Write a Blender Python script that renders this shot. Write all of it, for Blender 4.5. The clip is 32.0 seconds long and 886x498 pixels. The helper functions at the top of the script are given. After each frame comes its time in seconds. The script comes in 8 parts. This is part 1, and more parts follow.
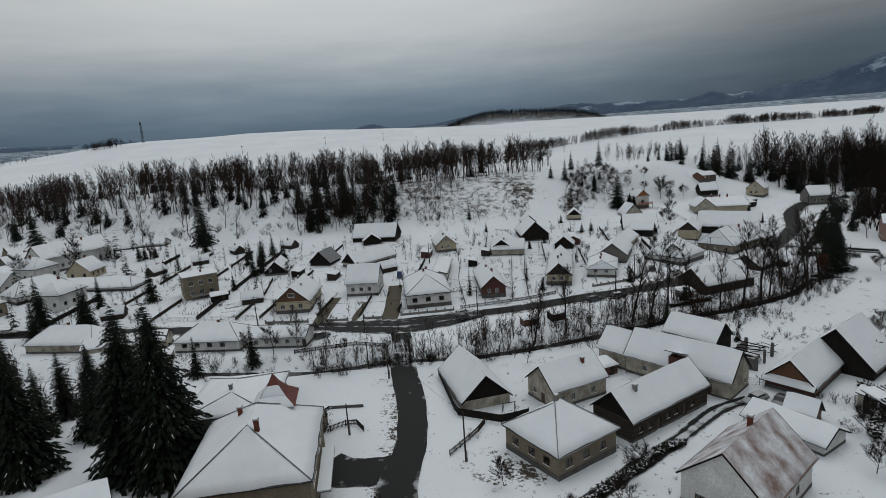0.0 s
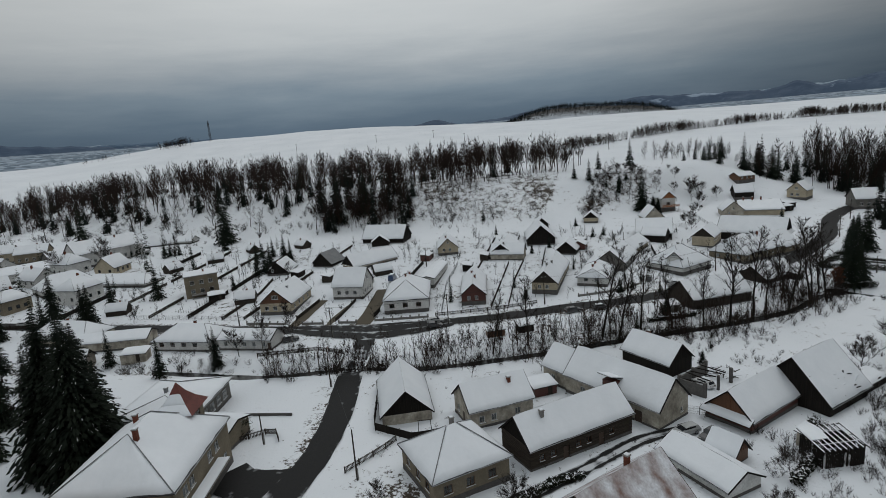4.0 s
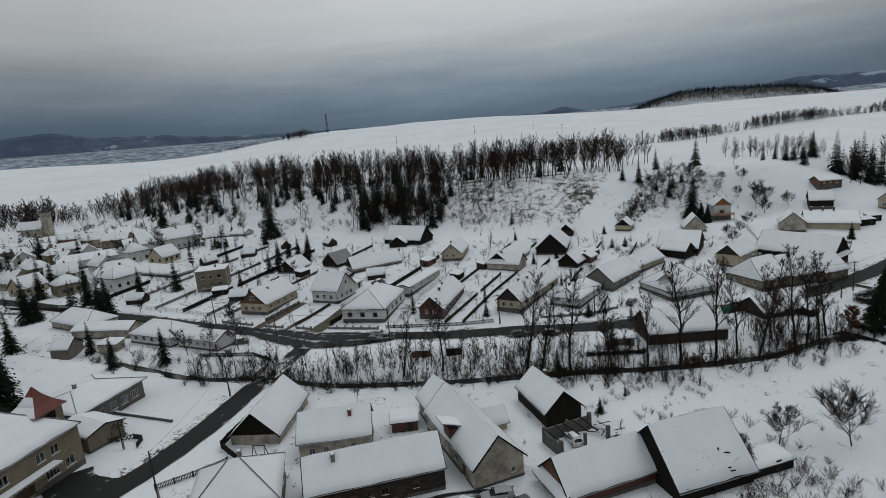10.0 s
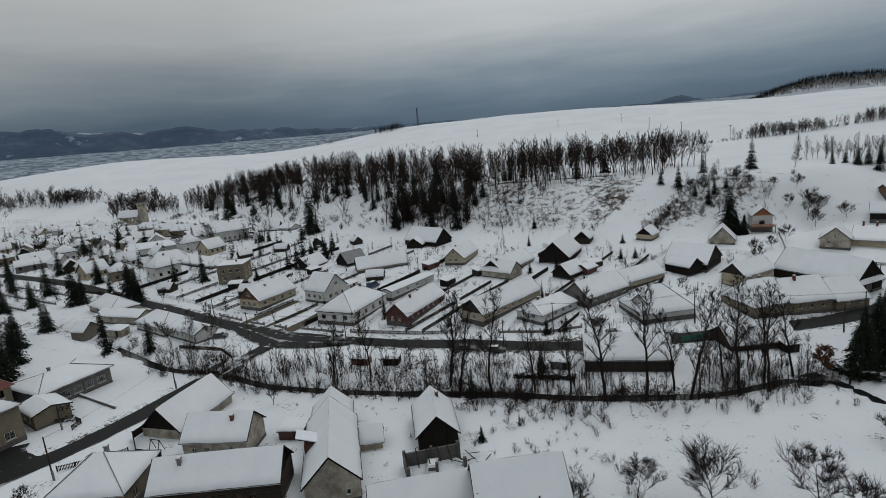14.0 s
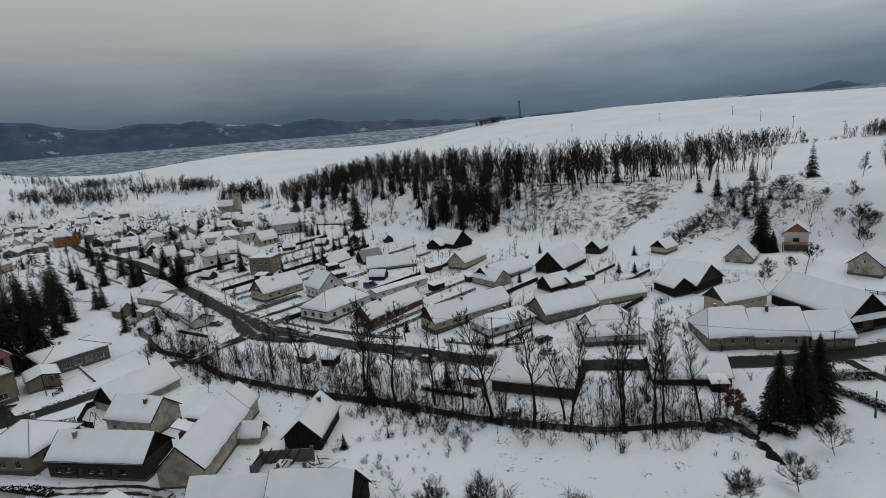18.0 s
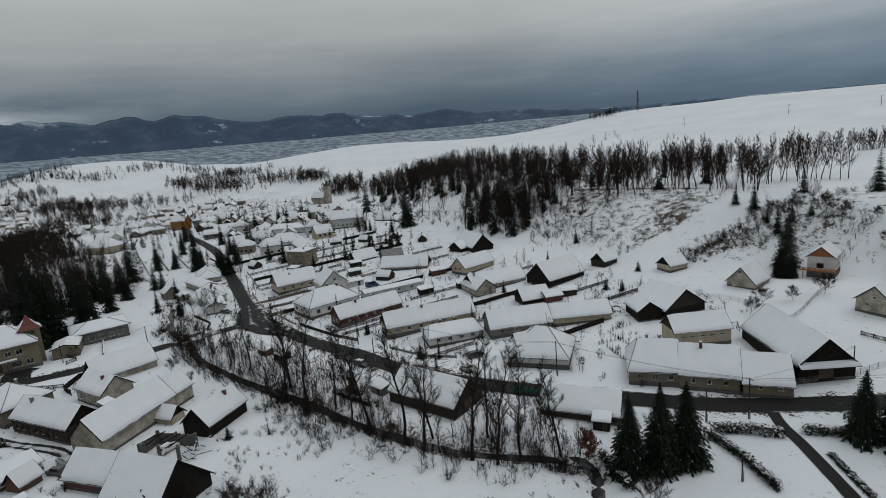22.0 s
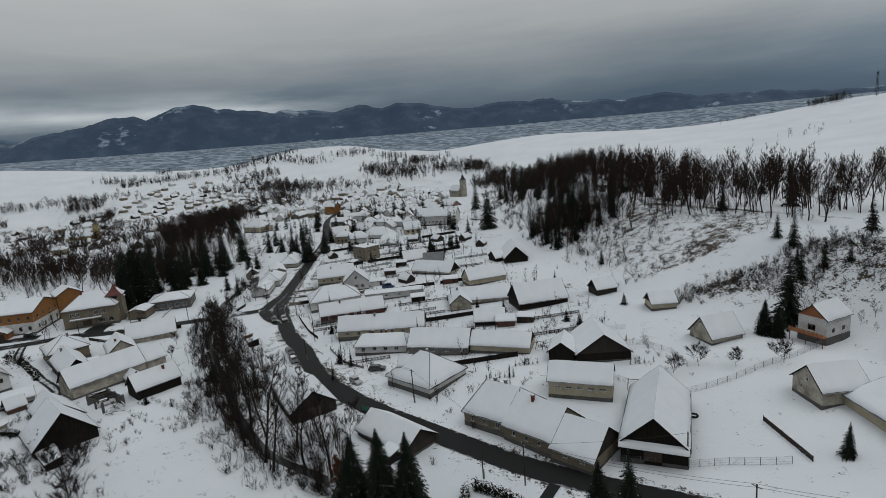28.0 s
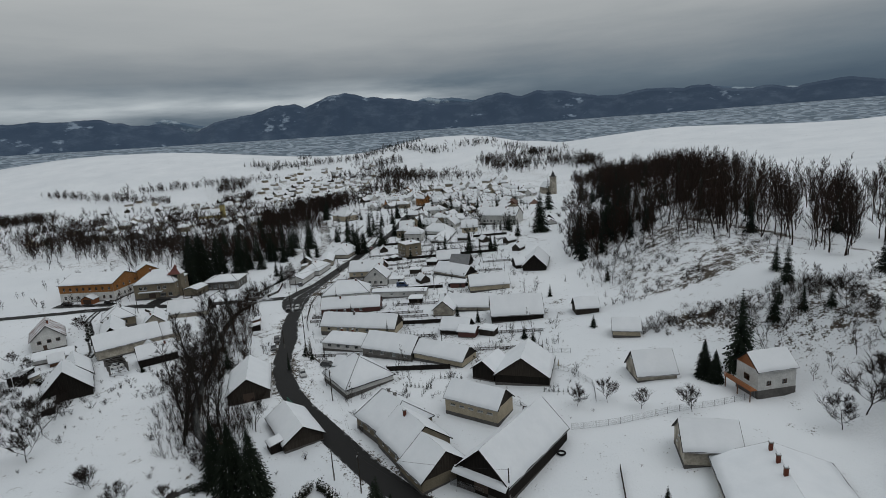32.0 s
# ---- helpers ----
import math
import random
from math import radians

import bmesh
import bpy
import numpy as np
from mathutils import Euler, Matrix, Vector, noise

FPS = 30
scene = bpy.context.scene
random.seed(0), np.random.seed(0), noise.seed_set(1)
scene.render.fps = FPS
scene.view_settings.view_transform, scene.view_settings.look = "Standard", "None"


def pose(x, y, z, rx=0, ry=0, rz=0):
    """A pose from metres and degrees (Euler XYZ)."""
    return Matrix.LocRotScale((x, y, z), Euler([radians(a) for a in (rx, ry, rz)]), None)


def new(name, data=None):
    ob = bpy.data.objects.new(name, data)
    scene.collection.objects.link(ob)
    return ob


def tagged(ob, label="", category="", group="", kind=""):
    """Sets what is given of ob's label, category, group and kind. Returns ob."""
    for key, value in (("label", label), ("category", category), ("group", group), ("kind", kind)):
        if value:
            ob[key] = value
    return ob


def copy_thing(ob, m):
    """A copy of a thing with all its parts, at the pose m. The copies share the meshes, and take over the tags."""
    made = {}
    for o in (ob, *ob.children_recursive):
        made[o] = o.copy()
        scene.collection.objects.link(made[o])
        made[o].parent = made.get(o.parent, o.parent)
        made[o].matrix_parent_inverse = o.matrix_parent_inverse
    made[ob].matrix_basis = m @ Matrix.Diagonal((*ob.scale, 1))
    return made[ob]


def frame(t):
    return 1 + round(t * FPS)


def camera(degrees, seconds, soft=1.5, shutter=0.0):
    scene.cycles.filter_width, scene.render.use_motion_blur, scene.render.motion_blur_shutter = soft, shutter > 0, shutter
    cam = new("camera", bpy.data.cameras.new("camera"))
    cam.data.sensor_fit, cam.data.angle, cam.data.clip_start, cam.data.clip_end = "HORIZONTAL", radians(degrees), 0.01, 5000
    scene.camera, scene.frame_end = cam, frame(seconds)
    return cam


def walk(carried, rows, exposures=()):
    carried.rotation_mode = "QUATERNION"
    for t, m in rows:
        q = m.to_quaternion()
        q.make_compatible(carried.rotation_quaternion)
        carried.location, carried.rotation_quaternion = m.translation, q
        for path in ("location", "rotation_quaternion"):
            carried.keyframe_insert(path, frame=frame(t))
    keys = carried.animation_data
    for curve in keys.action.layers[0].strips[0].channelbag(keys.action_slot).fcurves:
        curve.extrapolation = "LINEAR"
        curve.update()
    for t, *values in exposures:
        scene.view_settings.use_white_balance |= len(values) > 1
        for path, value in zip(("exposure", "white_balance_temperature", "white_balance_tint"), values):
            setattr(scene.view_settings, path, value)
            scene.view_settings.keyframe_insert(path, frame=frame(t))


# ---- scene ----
cam = camera(77.7, 32.0, 0.8)
EXPOSURE = -1.03
METRES, EYE, TILT, LEAN, TURN = 330.0, 49.5, 1.8, -0.4, 0.0
ROWS = [
    (0.0, 0.0, 0.0, 0.0, -1.02, -13.36, 4.29),
    (0.5, 0.0085, 0.0003, 0.0003, -0.26, -13.37, 4.39),
    (1.0, 0.0173, 0.0009, 0.0007, 0.53, -13.38, 4.46),
    (1.5, 0.0262, 0.0017, 0.001, 1.33, -13.37, 4.57),
    (2.0, 0.0355, 0.0028, 0.0012, 2.16, -13.34, 4.67),
    (2.5, 0.0449, 0.0043, 0.0015, 3.02, -13.34, 4.76),
    (3.0, 0.0546, 0.006, 0.0017, 3.92, -13.33, 4.8),
    (3.5, 0.0644, 0.0079, 0.0019, 4.83, -13.33, 4.88),
    (5.5, 0.1062, 0.0193, 0.0026, 8.78, -13.33, 5.27),
    (6.0, 0.1169, 0.0226, 0.0031, 9.8, -13.35, 5.35),
    (6.5, 0.1279, 0.0263, 0.0035, 10.86, -13.35, 5.4),
    (7.0, 0.1389, 0.0302, 0.0038, 11.95, -13.37, 5.42),
    (7.5, 0.1504, 0.0345, 0.004, 13.09, -13.37, 5.47),
    (8.0, 0.1619, 0.0389, 0.0042, 14.23, -13.36, 5.53),
    (8.5, 0.1734, 0.0437, 0.0047, 15.4, -13.39, 5.54),
    (9.0, 0.1851, 0.0485, 0.0048, 16.59, -13.39, 5.6),
    (9.5, 0.1972, 0.0537, 0.005, 17.85, -13.37, 5.7),
    (10.0, 0.2092, 0.0591, 0.0052, 19.08, -13.35, 5.77),
    (10.5, 0.2214, 0.0648, 0.0055, 20.35, -13.34, 5.83),
    (11.0, 0.2337, 0.0706, 0.0056, 21.65, -13.32, 5.89),
    (11.5, 0.2462, 0.0767, 0.0058, 22.96, -13.31, 5.94),
    (12.0, 0.2591, 0.0831, 0.006, 24.36, -13.26, 5.99),
    (12.5, 0.272, 0.0896, 0.0061, 25.72, -13.22, 6.05),
    (13.0, 0.285, 0.0965, 0.0067, 27.14, -13.22, 6.09),
    (13.5, 0.2985, 0.1036, 0.007, 28.6, -13.16, 6.15),
    (14.0, 0.3118, 0.1109, 0.0071, 30.08, -13.11, 6.21),
    (14.5, 0.3254, 0.1182, 0.0073, 31.58, -13.04, 6.25),
    (16.5, 0.3806, 0.1526, 0.0085, 37.8, -12.86, 6.41),
    (17.0, 0.3944, 0.1624, 0.0087, 39.39, -12.81, 6.45),
    (17.5, 0.408, 0.1729, 0.009, 40.98, -12.76, 6.48),
    (18.0, 0.4214, 0.1837, 0.0093, 42.6, -12.69, 6.46),
    (18.5, 0.434, 0.1944, 0.0096, 44.16, -12.6, 6.51),
    (19.0, 0.447, 0.2063, 0.01, 45.8, -12.54, 6.51),
    (19.5, 0.4599, 0.2189, 0.0102, 47.46, -12.45, 6.56),
    (20.0, 0.4723, 0.2319, 0.0104, 49.17, -12.43, 6.59),
    (20.5, 0.4848, 0.2454, 0.0106, 50.91, -12.38, 6.62),
    (21.0, 0.4969, 0.2593, 0.0109, 52.65, -12.32, 6.65),
    (21.5, 0.509, 0.2739, 0.0109, 54.43, -12.22, 6.66),
    (22.0, 0.5206, 0.289, 0.0114, 56.22, -12.17, 6.65),
    (22.5, 0.5319, 0.3051, 0.0118, 58.04, -12.08, 6.64),
    (23.0, 0.5427, 0.3214, 0.0124, 59.89, -12.04, 6.63),
    (23.5, 0.5533, 0.3377, 0.0128, 61.73, -11.97, 6.55),
    (24.0, 0.5634, 0.3542, 0.0133, 63.52, -11.86, 6.52),
    (24.5, 0.5727, 0.3714, 0.0139, 65.34, -11.73, 6.52),
    (25.0, 0.5814, 0.3885, 0.0143, 67.18, -11.56, 6.51),
    (25.5, 0.5894, 0.4058, 0.0149, 69.0, -11.49, 6.51),
    (27.5, 0.617, 0.4768, 0.0174, 76.27, -11.2, 6.53),
    (28.0, 0.6224, 0.4951, 0.0177, 78.12, -11.21, 6.48),
    (28.5, 0.6276, 0.5138, 0.0183, 79.97, -11.15, 6.43),
    (29.0, 0.6325, 0.5326, 0.0191, 81.78, -10.99, 6.38),
    (29.5, 0.6367, 0.5516, 0.0201, 83.6, -10.92, 6.3),
    (30.0, 0.6402, 0.5711, 0.021, 85.44, -10.9, 6.21),
    (30.5, 0.6431, 0.5908, 0.0218, 87.28, -10.94, 6.1),
    (31.0, 0.6456, 0.6107, 0.0227, 89.13, -10.94, 5.93),
    (31.5, 0.6475, 0.6307, 0.0237, 90.96, -10.96, 5.78),
    (32.0, 0.6487, 0.6505, 0.0248, 92.8, -10.96, 5.65),
]
walk(cam, [(t, pose(0, 0, EYE, TILT, LEAN, TURN) @ pose(METRES * x, METRES * y, METRES * z, 90 + pitch, roll, yaw)) for t, x, y, z, yaw, pitch, roll in ROWS], [(0.0, EXPOSURE), (32.0, EXPOSURE)])

# ---- sky and light: a dark overcast winter afternoon ----
SUN_EL, SUN_AZ = radians(62), radians(35)
world = bpy.data.worlds.new("overcast_sky")
scene.world = world
world.use_nodes = True
wt = world.node_tree
wt.nodes.clear()


def wnode(kind, **kw):
    n = wt.nodes.new(kind)
    for k, v in kw.items():
        n.inputs[k].default_value = v
    return n


w_out, w_bg = wt.nodes.new("ShaderNodeOutputWorld"), wt.nodes.new("ShaderNodeBackground")
w_tc, w_sep = wt.nodes.new("ShaderNodeTexCoord"), wt.nodes.new("ShaderNodeSeparateXYZ")
w_map = wt.nodes.new("ShaderNodeMapping")
w_map.inputs["Scale"].default_value = (1.3, 1.3, 9.0)
w_noise = wnode("ShaderNodeTexNoise", Scale=1.7, Detail=7.0, Roughness=0.55)
w_fine = wnode("ShaderNodeTexNoise", Scale=6.0, Detail=6.0, Roughness=0.6)
w_add = wt.nodes.new("ShaderNodeMath")
w_add.operation = "MULTIPLY_ADD"
w_add.inputs[1].default_value = 0.085
w_add2 = wt.nodes.new("ShaderNodeMath")
w_add2.operation = "MULTIPLY_ADD"
w_add2.inputs[1].default_value = 0.025
w_off = wt.nodes.new("ShaderNodeMath")
w_off.operation = "ADD"
w_off.inputs[1].default_value = -0.055
w_ramp = wt.nodes.new("ShaderNodeValToRGB")
SKY_STOPS = [
    (0.00, (0.105, 0.172, 0.252)), (0.04, (0.150, 0.226, 0.315)), (0.085, (0.290, 0.378, 0.462)), (0.13, (0.540, 0.605, 0.655)),
    (0.18, (0.820, 0.870, 0.890)), (0.26, (1.06, 1.10, 1.10)), (0.55, (1.34, 1.40, 1.42)), (1.0, (1.80, 1.92, 2.00)),
]
while len(w_ramp.color_ramp.elements) < len(SKY_STOPS):
    w_ramp.color_ramp.elements.new(0.5)
for el, (p, c) in zip(w_ramp.color_ramp.elements, SKY_STOPS):
    el.position, el.color = p, (*c, 1)
w_sky = wt.nodes.new("ShaderNodeTexSky")
w_sky.sky_type = "NISHITA"
w_sky.sun_disc, w_sky.sun_elevation, w_sky.sun_rotation = False, SUN_EL, SUN_AZ
w_mix = wt.nodes.new("ShaderNodeMixRGB")
w_mix.inputs[0].default_value = 0.006
wl = wt.links.new
wl(w_tc.outputs["Generated"], w_sep.inputs[0])
wl(w_tc.outputs["Generated"], w_map.inputs["Vector"])
wl(w_map.outputs[0], w_noise.inputs["Vector"])
wl(w_map.outputs[0], w_fine.inputs["Vector"])
wl(w_noise.outputs["Fac"], w_add.inputs[0])
wl(w_sep.outputs["Z"], w_add.inputs[2])
wl(w_fine.outputs["Fac"], w_add2.inputs[0])
wl(w_add.outputs[0], w_add2.inputs[2])
wl(w_add2.outputs[0], w_off.inputs[0])
wl(w_off.outputs[0], w_ramp.inputs[0])
wl(w_ramp.outputs[0], w_mix.inputs[1])
wl(w_sky.outputs[0], w_mix.inputs[2])
# pale gaps between the cloud base and the mountains to the west


def wmath(op, a, b=None, clamp=False):
    n = wt.nodes.new("ShaderNodeMath")
    n.operation, n.use_clamp = op, clamp
    for i, v in enumerate((a, b)):
        if v is None:
            continue
        if isinstance(v, (int, float)):
            n.inputs[i].default_value = v
        else:
            wl(v, n.inputs[i])
    return n.outputs[0]


toward = wmath("SUBTRACT", wmath("MULTIPLY", w_sep.outputs["X"], -0.92), wmath("MULTIPLY", w_sep.outputs["Y"], 0.39))
west = wmath("MULTIPLY", wmath("SUBTRACT", toward, 0.86), 10.0, True)
level = wmath("SUBTRACT", 1.0, wmath("DIVIDE", wmath("ABSOLUTE", wmath("SUBTRACT", w_sep.outputs["Z"], 0.076)), 0.036), True)
torn = wmath("MULTIPLY", wmath("SUBTRACT", w_noise.outputs["Fac"], 0.36), 4.0, True)
w_gap = wt.nodes.new("ShaderNodeMixRGB")
w_gap.inputs[2].default_value = (1.15, 1.26, 1.32, 1)
wl(wmath("MULTIPLY", wmath("MULTIPLY", west, level), torn, True), w_gap.inputs[0])
wl(w_mix.outputs[0], w_gap.inputs[1])
wl(w_gap.outputs[0], w_bg.inputs["Color"])
# the cloud is thinnest to the north, thicker to the north-east and the west
north = wmath("ADD", wmath("MULTIPLY", w_sep.outputs["X"], -0.17), wmath("MULTIPLY", w_sep.outputs["Y"], 0.985))
wl(wmath("ADD", wmath("MULTIPLY", wmath("MULTIPLY", wmath("SUBTRACT", north, 0.74), 4.2, True), 0.34), wmath("SUBTRACT", 0.86, wmath("MULTIPLY", wmath("MULTIPLY", wmath("SUBTRACT", w_sep.outputs["X"], 0.12), 2.2, True), 0.30))), w_bg.inputs["Strength"])
wl(w_bg.outputs[0], w_out.inputs["Surface"])

sun = new("sun", bpy.data.lights.new("sun", "SUN"))
sun.data.energy, sun.data.angle, sun.data.color = 1.15, radians(40), (1.0, 0.98, 0.96)
sun.matrix_world = pose(0, 0, 300, 90 - math.degrees(SUN_EL), 0, 180 - math.degrees(SUN_AZ))

# ---- materials ----
def mat_new(name):
    m = bpy.data.materials.new(name)
    m.use_nodes = True
    return m, m.node_tree, m.node_tree.nodes["Principled BSDF"]


def surf(name, col, col2=None, rough=0.8, scale=3.0, fine=30.0, bump=0.15, metal=0.0, stretch=(1, 1, 1), grain=0.5, vary=0.0, bdist=0.03):
    """A surface with a coarse stain, a fine grain, relief, and a small change from object to object."""
    m, nt, b = mat_new(name)
    col2 = col2 or tuple(c * 0.72 for c in col)
    tc, mp = nt.nodes.new("ShaderNodeTexCoord"), nt.nodes.new("ShaderNodeMapping")
    mp.inputs["Scale"].default_value = stretch
    big, small = nt.nodes.new("ShaderNodeTexNoise"), nt.nodes.new("ShaderNodeTexNoise")
    big.inputs["Scale"].default_value, big.inputs["Detail"].default_value = scale * 0.25, 5
    small.inputs["Scale"].default_value, small.inputs["Detail"].default_value = fine * 0.25, 3
    r1 = nt.nodes.new("ShaderNodeValToRGB")
    r1.color_ramp.elements[0].position, r1.color_ramp.elements[1].position = 0.35, 0.68
    r1.color_ramp.elements[0].color, r1.color_ramp.elements[1].color = (*col, 1), (*col2, 1)
    mul = nt.nodes.new("ShaderNodeMixRGB")
    mul.blend_type = "MULTIPLY"
    mul.inputs[0].default_value = grain
    r2 = nt.nodes.new("ShaderNodeValToRGB")
    r2.color_ramp.elements[0].position, r2.color_ramp.elements[1].position = 0.3, 0.7
    r2.color_ramp.elements[0].color, r2.color_ramp.elements[1].color = (0.55, 0.55, 0.55, 1), (1.1, 1.1, 1.1, 1)
    nt.links.new(tc.outputs["Object"], mp.inputs["Vector"])
    for n in (big, small):
        nt.links.new(mp.outputs[0], n.inputs["Vector"])
    nt.links.new(big.outputs["Fac"], r1.inputs[0])
    nt.links.new(small.outputs["Fac"], r2.inputs[0])
    nt.links.new(r1.outputs[0], mul.inputs[1])
    nt.links.new(r2.outputs[0], mul.inputs[2])
    last = mul.outputs[0]
    if vary:
        oi, hs, mr = nt.nodes.new("ShaderNodeObjectInfo"), nt.nodes.new("ShaderNodeHueSaturation"), nt.nodes.new("ShaderNodeMapRange")
        mr.inputs["To Min"].default_value, mr.inputs["To Max"].default_value = 1 - vary, 1 + vary
        nt.links.new(oi.outputs["Random"], mr.inputs["Value"])
        nt.links.new(mr.outputs[0], hs.inputs["Value"])
        nt.links.new(last, hs.inputs["Color"])
        last = hs.outputs[0]
    nt.links.new(last, b.inputs["Base Color"])
    b.inputs["Roughness"].default_value, b.inputs["Metallic"].default_value = rough, metal
    if rough >= 0.8:
        b.inputs["Specular IOR Level"].default_value = 0.12
    if bump:
        bp = nt.nodes.new("ShaderNodeBump")
        bp.inputs["Strength"].default_value, bp.inputs["Distance"].default_value = bump, bdist
        nt.links.new(small.outputs["Fac"], bp.inputs["Height"])
        nt.links.new(bp.outputs[0], b.inputs["Normal"])
    return m


M = {}
M["snow"] = surf("snow", (0.645, 0.672, 0.70), (0.60, 0.63, 0.66), 0.6, 1.2, 5.0, 0.3, grain=0.06, bdist=0.08)
M["snow_thin"] = surf("thin_snow", (0.60, 0.62, 0.65), (0.17, 0.105, 0.088), 0.7, 1.7, 16.0, 0.4, bdist=0.05, stretch=(1, 1, 0.6))
M["white"] = surf("white_plaster", (0.605, 0.605, 0.585), (0.473, 0.473, 0.461), 0.85, 1.6, 14, 0.1, vary=0.06)
M["cream"] = surf("cream_plaster", (0.435, 0.38, 0.281), (0.344, 0.3, 0.224), 0.85, 1.6, 14, 0.1, vary=0.06)
M["beige"] = surf("beige_plaster", (0.216, 0.183, 0.135), (0.167, 0.146, 0.108), 0.85, 1.6, 14, 0.1, vary=0.08)
M["grey"] = surf("grey_render", (0.172, 0.163, 0.151), (0.124, 0.121, 0.112), 0.9, 1.6, 12, 0.2, vary=0.08)
M["worn"] = surf("worn_plaster", (0.44, 0.409, 0.344), (0.208, 0.186, 0.155), 0.9, 2.2, 10, 0.3)
M["yellow"] = surf("yellow_plaster", (0.338, 0.285, 0.12), (0.285, 0.232, 0.0975), 0.85, 1.6, 14, 0.1)
M["orange"] = surf("orange_plaster", (0.302, 0.144, 0.054), (0.259, 0.122, 0.0468), 0.85, 1.6, 14, 0.1)
M["pink"] = surf("pink_plaster", (0.286, 0.193, 0.16), (0.244, 0.163, 0.138), 0.85, 1.6, 14, 0.1)
M["darkwood"] = surf("dark_boards", (0.0105, 0.0091, 0.00805), (0.0192, 0.0161, 0.0133), 0.85, 3, 26, 0.4, stretch=(6, 6, 0.35), vary=0.15)
M["greywood"] = surf("weathered_boards", (0.0496, 0.0422, 0.0347), (0.0322, 0.0268, 0.0223), 0.85, 3, 26, 0.4, stretch=(6, 6, 0.35), vary=0.12)
M["brownwood"] = surf("stained_boards", (0.12, 0.051, 0.021), (0.09, 0.0372, 0.0156), 0.6, 3, 26, 0.3, stretch=(6, 6, 0.35))
M["orangewood"] = surf("orange_stained_boards", (0.294, 0.105, 0.0315), (0.238, 0.084, 0.0245), 0.55, 3, 26, 0.3, stretch=(6, 6, 0.35))
M["redwood"] = surf("red_brown_boards", (0.091, 0.0252, 0.0175), (0.063, 0.0189, 0.014), 0.6, 3, 26, 0.3, stretch=(0.5, 6, 6))
M["log"] = surf("weathered_logs", (0.0612, 0.0504, 0.0403), (0.036, 0.0288, 0.0237), 0.9, 3, 22, 0.5, stretch=(0.5, 0.5, 6))
M["stone"] = surf("field_stone", (0.216, 0.192, 0.162), (0.132, 0.12, 0.108), 0.9, 6, 18, 0.6)
M["plinth"] = surf("grey_plinth", (0.12, 0.114, 0.108), (0.084, 0.081, 0.078), 0.9, 3, 16, 0.2)
M["brick"] = surf("brick_red", (0.168, 0.0595, 0.0385), (0.119, 0.042, 0.028), 0.85, 5, 24, 0.3)
M["roofdark"] = surf("dark_roof_covering", (0.027, 0.027, 0.0288), (0.018, 0.018, 0.0192), 0.7, 3, 20, 0.2)
M["roofred"] = surf("red_roof_tiles", (0.126, 0.0288, 0.0204), (0.0896, 0.0216, 0.0162), 0.7, 4, 20, 0.3, stretch=(1, 1, 1))
M["roofgrey"] = surf("grey_sheet_roof", (0.156, 0.162, 0.168), (0.12, 0.126, 0.132), 0.5, 2, 14, 0.1, metal=0.3)
M["roofrust"] = surf("rusty_tile_roof", (0.175, 0.091, 0.07), (0.294, 0.252, 0.238), 0.8, 4, 16, 0.3)
M["frame_white"] = surf("white_frame", (0.634, 0.634, 0.614), None, 0.5, 3, 14, 0.0)
M["frame_brown"] = surf("brown_frame", (0.11, 0.055, 0.03), None, 0.5, 3, 14, 0.0)
M["door"] = surf("brown_door", (0.06, 0.033, 0.0192), None, 0.55, 3, 20, 0.1, stretch=(5, 5, 0.4))
M["metal"] = surf("grey_metal", (0.30, 0.31, 0.32), None, 0.45, 3, 14, 0.0, metal=0.8)
M["concrete"] = surf("concrete", (0.215, 0.208, 0.195), (0.163, 0.156, 0.15), 0.9, 2, 16, 0.2)
M["asphalt"] = None
M["bark"] = surf("bark", (0.0251, 0.0211, 0.0183), (0.0162, 0.0138, 0.0121), 0.95, 4, 20, 0.5, stretch=(1, 1, 0.3))
M["twig"] = surf("twigs", (0.018, 0.0144, 0.0126), (0.0279, 0.0216, 0.0189), 0.95, 0.4, 6, 0.0, vary=0.25)
M["alder"] = surf("alder_twigs", (0.031, 0.0198, 0.0152), (0.0215, 0.0155, 0.0132), 0.95, 0.25, 6, 0.0, vary=0.2)
M["birch"] = surf("birch_bark", (0.24, 0.228, 0.216), (0.06, 0.054, 0.051), 0.9, 6, 14, 0.1, stretch=(1, 1, 0.4))
M["needle"] = surf("spruce_needles", (0.006, 0.0105, 0.007), (0.012, 0.017, 0.01), 0.85, 1.4, 12, 0.0, vary=0.3)
M["needle_far"] = surf("forest_needles", (0.007, 0.011, 0.009), (0.013, 0.017, 0.013), 0.9, 0.6, 8, 0.0)
M["hedge"] = surf("hedge_leaves", (0.011, 0.0143, 0.00935), (0.0193, 0.0209, 0.0132), 0.9, 2, 12, 0.0)
M["rustleaf"] = surf("dry_leaves", (0.102, 0.0396, 0.0192), (0.066, 0.027, 0.0156), 0.9, 2, 12, 0.0)
M["drygrass"] = surf("dry_grass", (0.096, 0.069, 0.042), (0.06, 0.0432, 0.0276), 0.95, 2, 12, 0.0, vary=0.2)
M["water"] = surf("dark_stream_water", (0.012, 0.014, 0.015), (0.020, 0.021, 0.020), 0.12, 2, 10, 0.3)
M["tyre"] = surf("tyre_rubber", (0.02, 0.02, 0.02), None, 0.85, 3, 14, 0.0)
M["green_net"] = surf("green_tarpaulin", (0.02, 0.13, 0.09), None, 0.6, 3, 14, 0.1)
M["pane_dark"] = surf("dark_window_glass", (0.020, 0.023, 0.026), None, 0.08, 3, 14, 0.0)
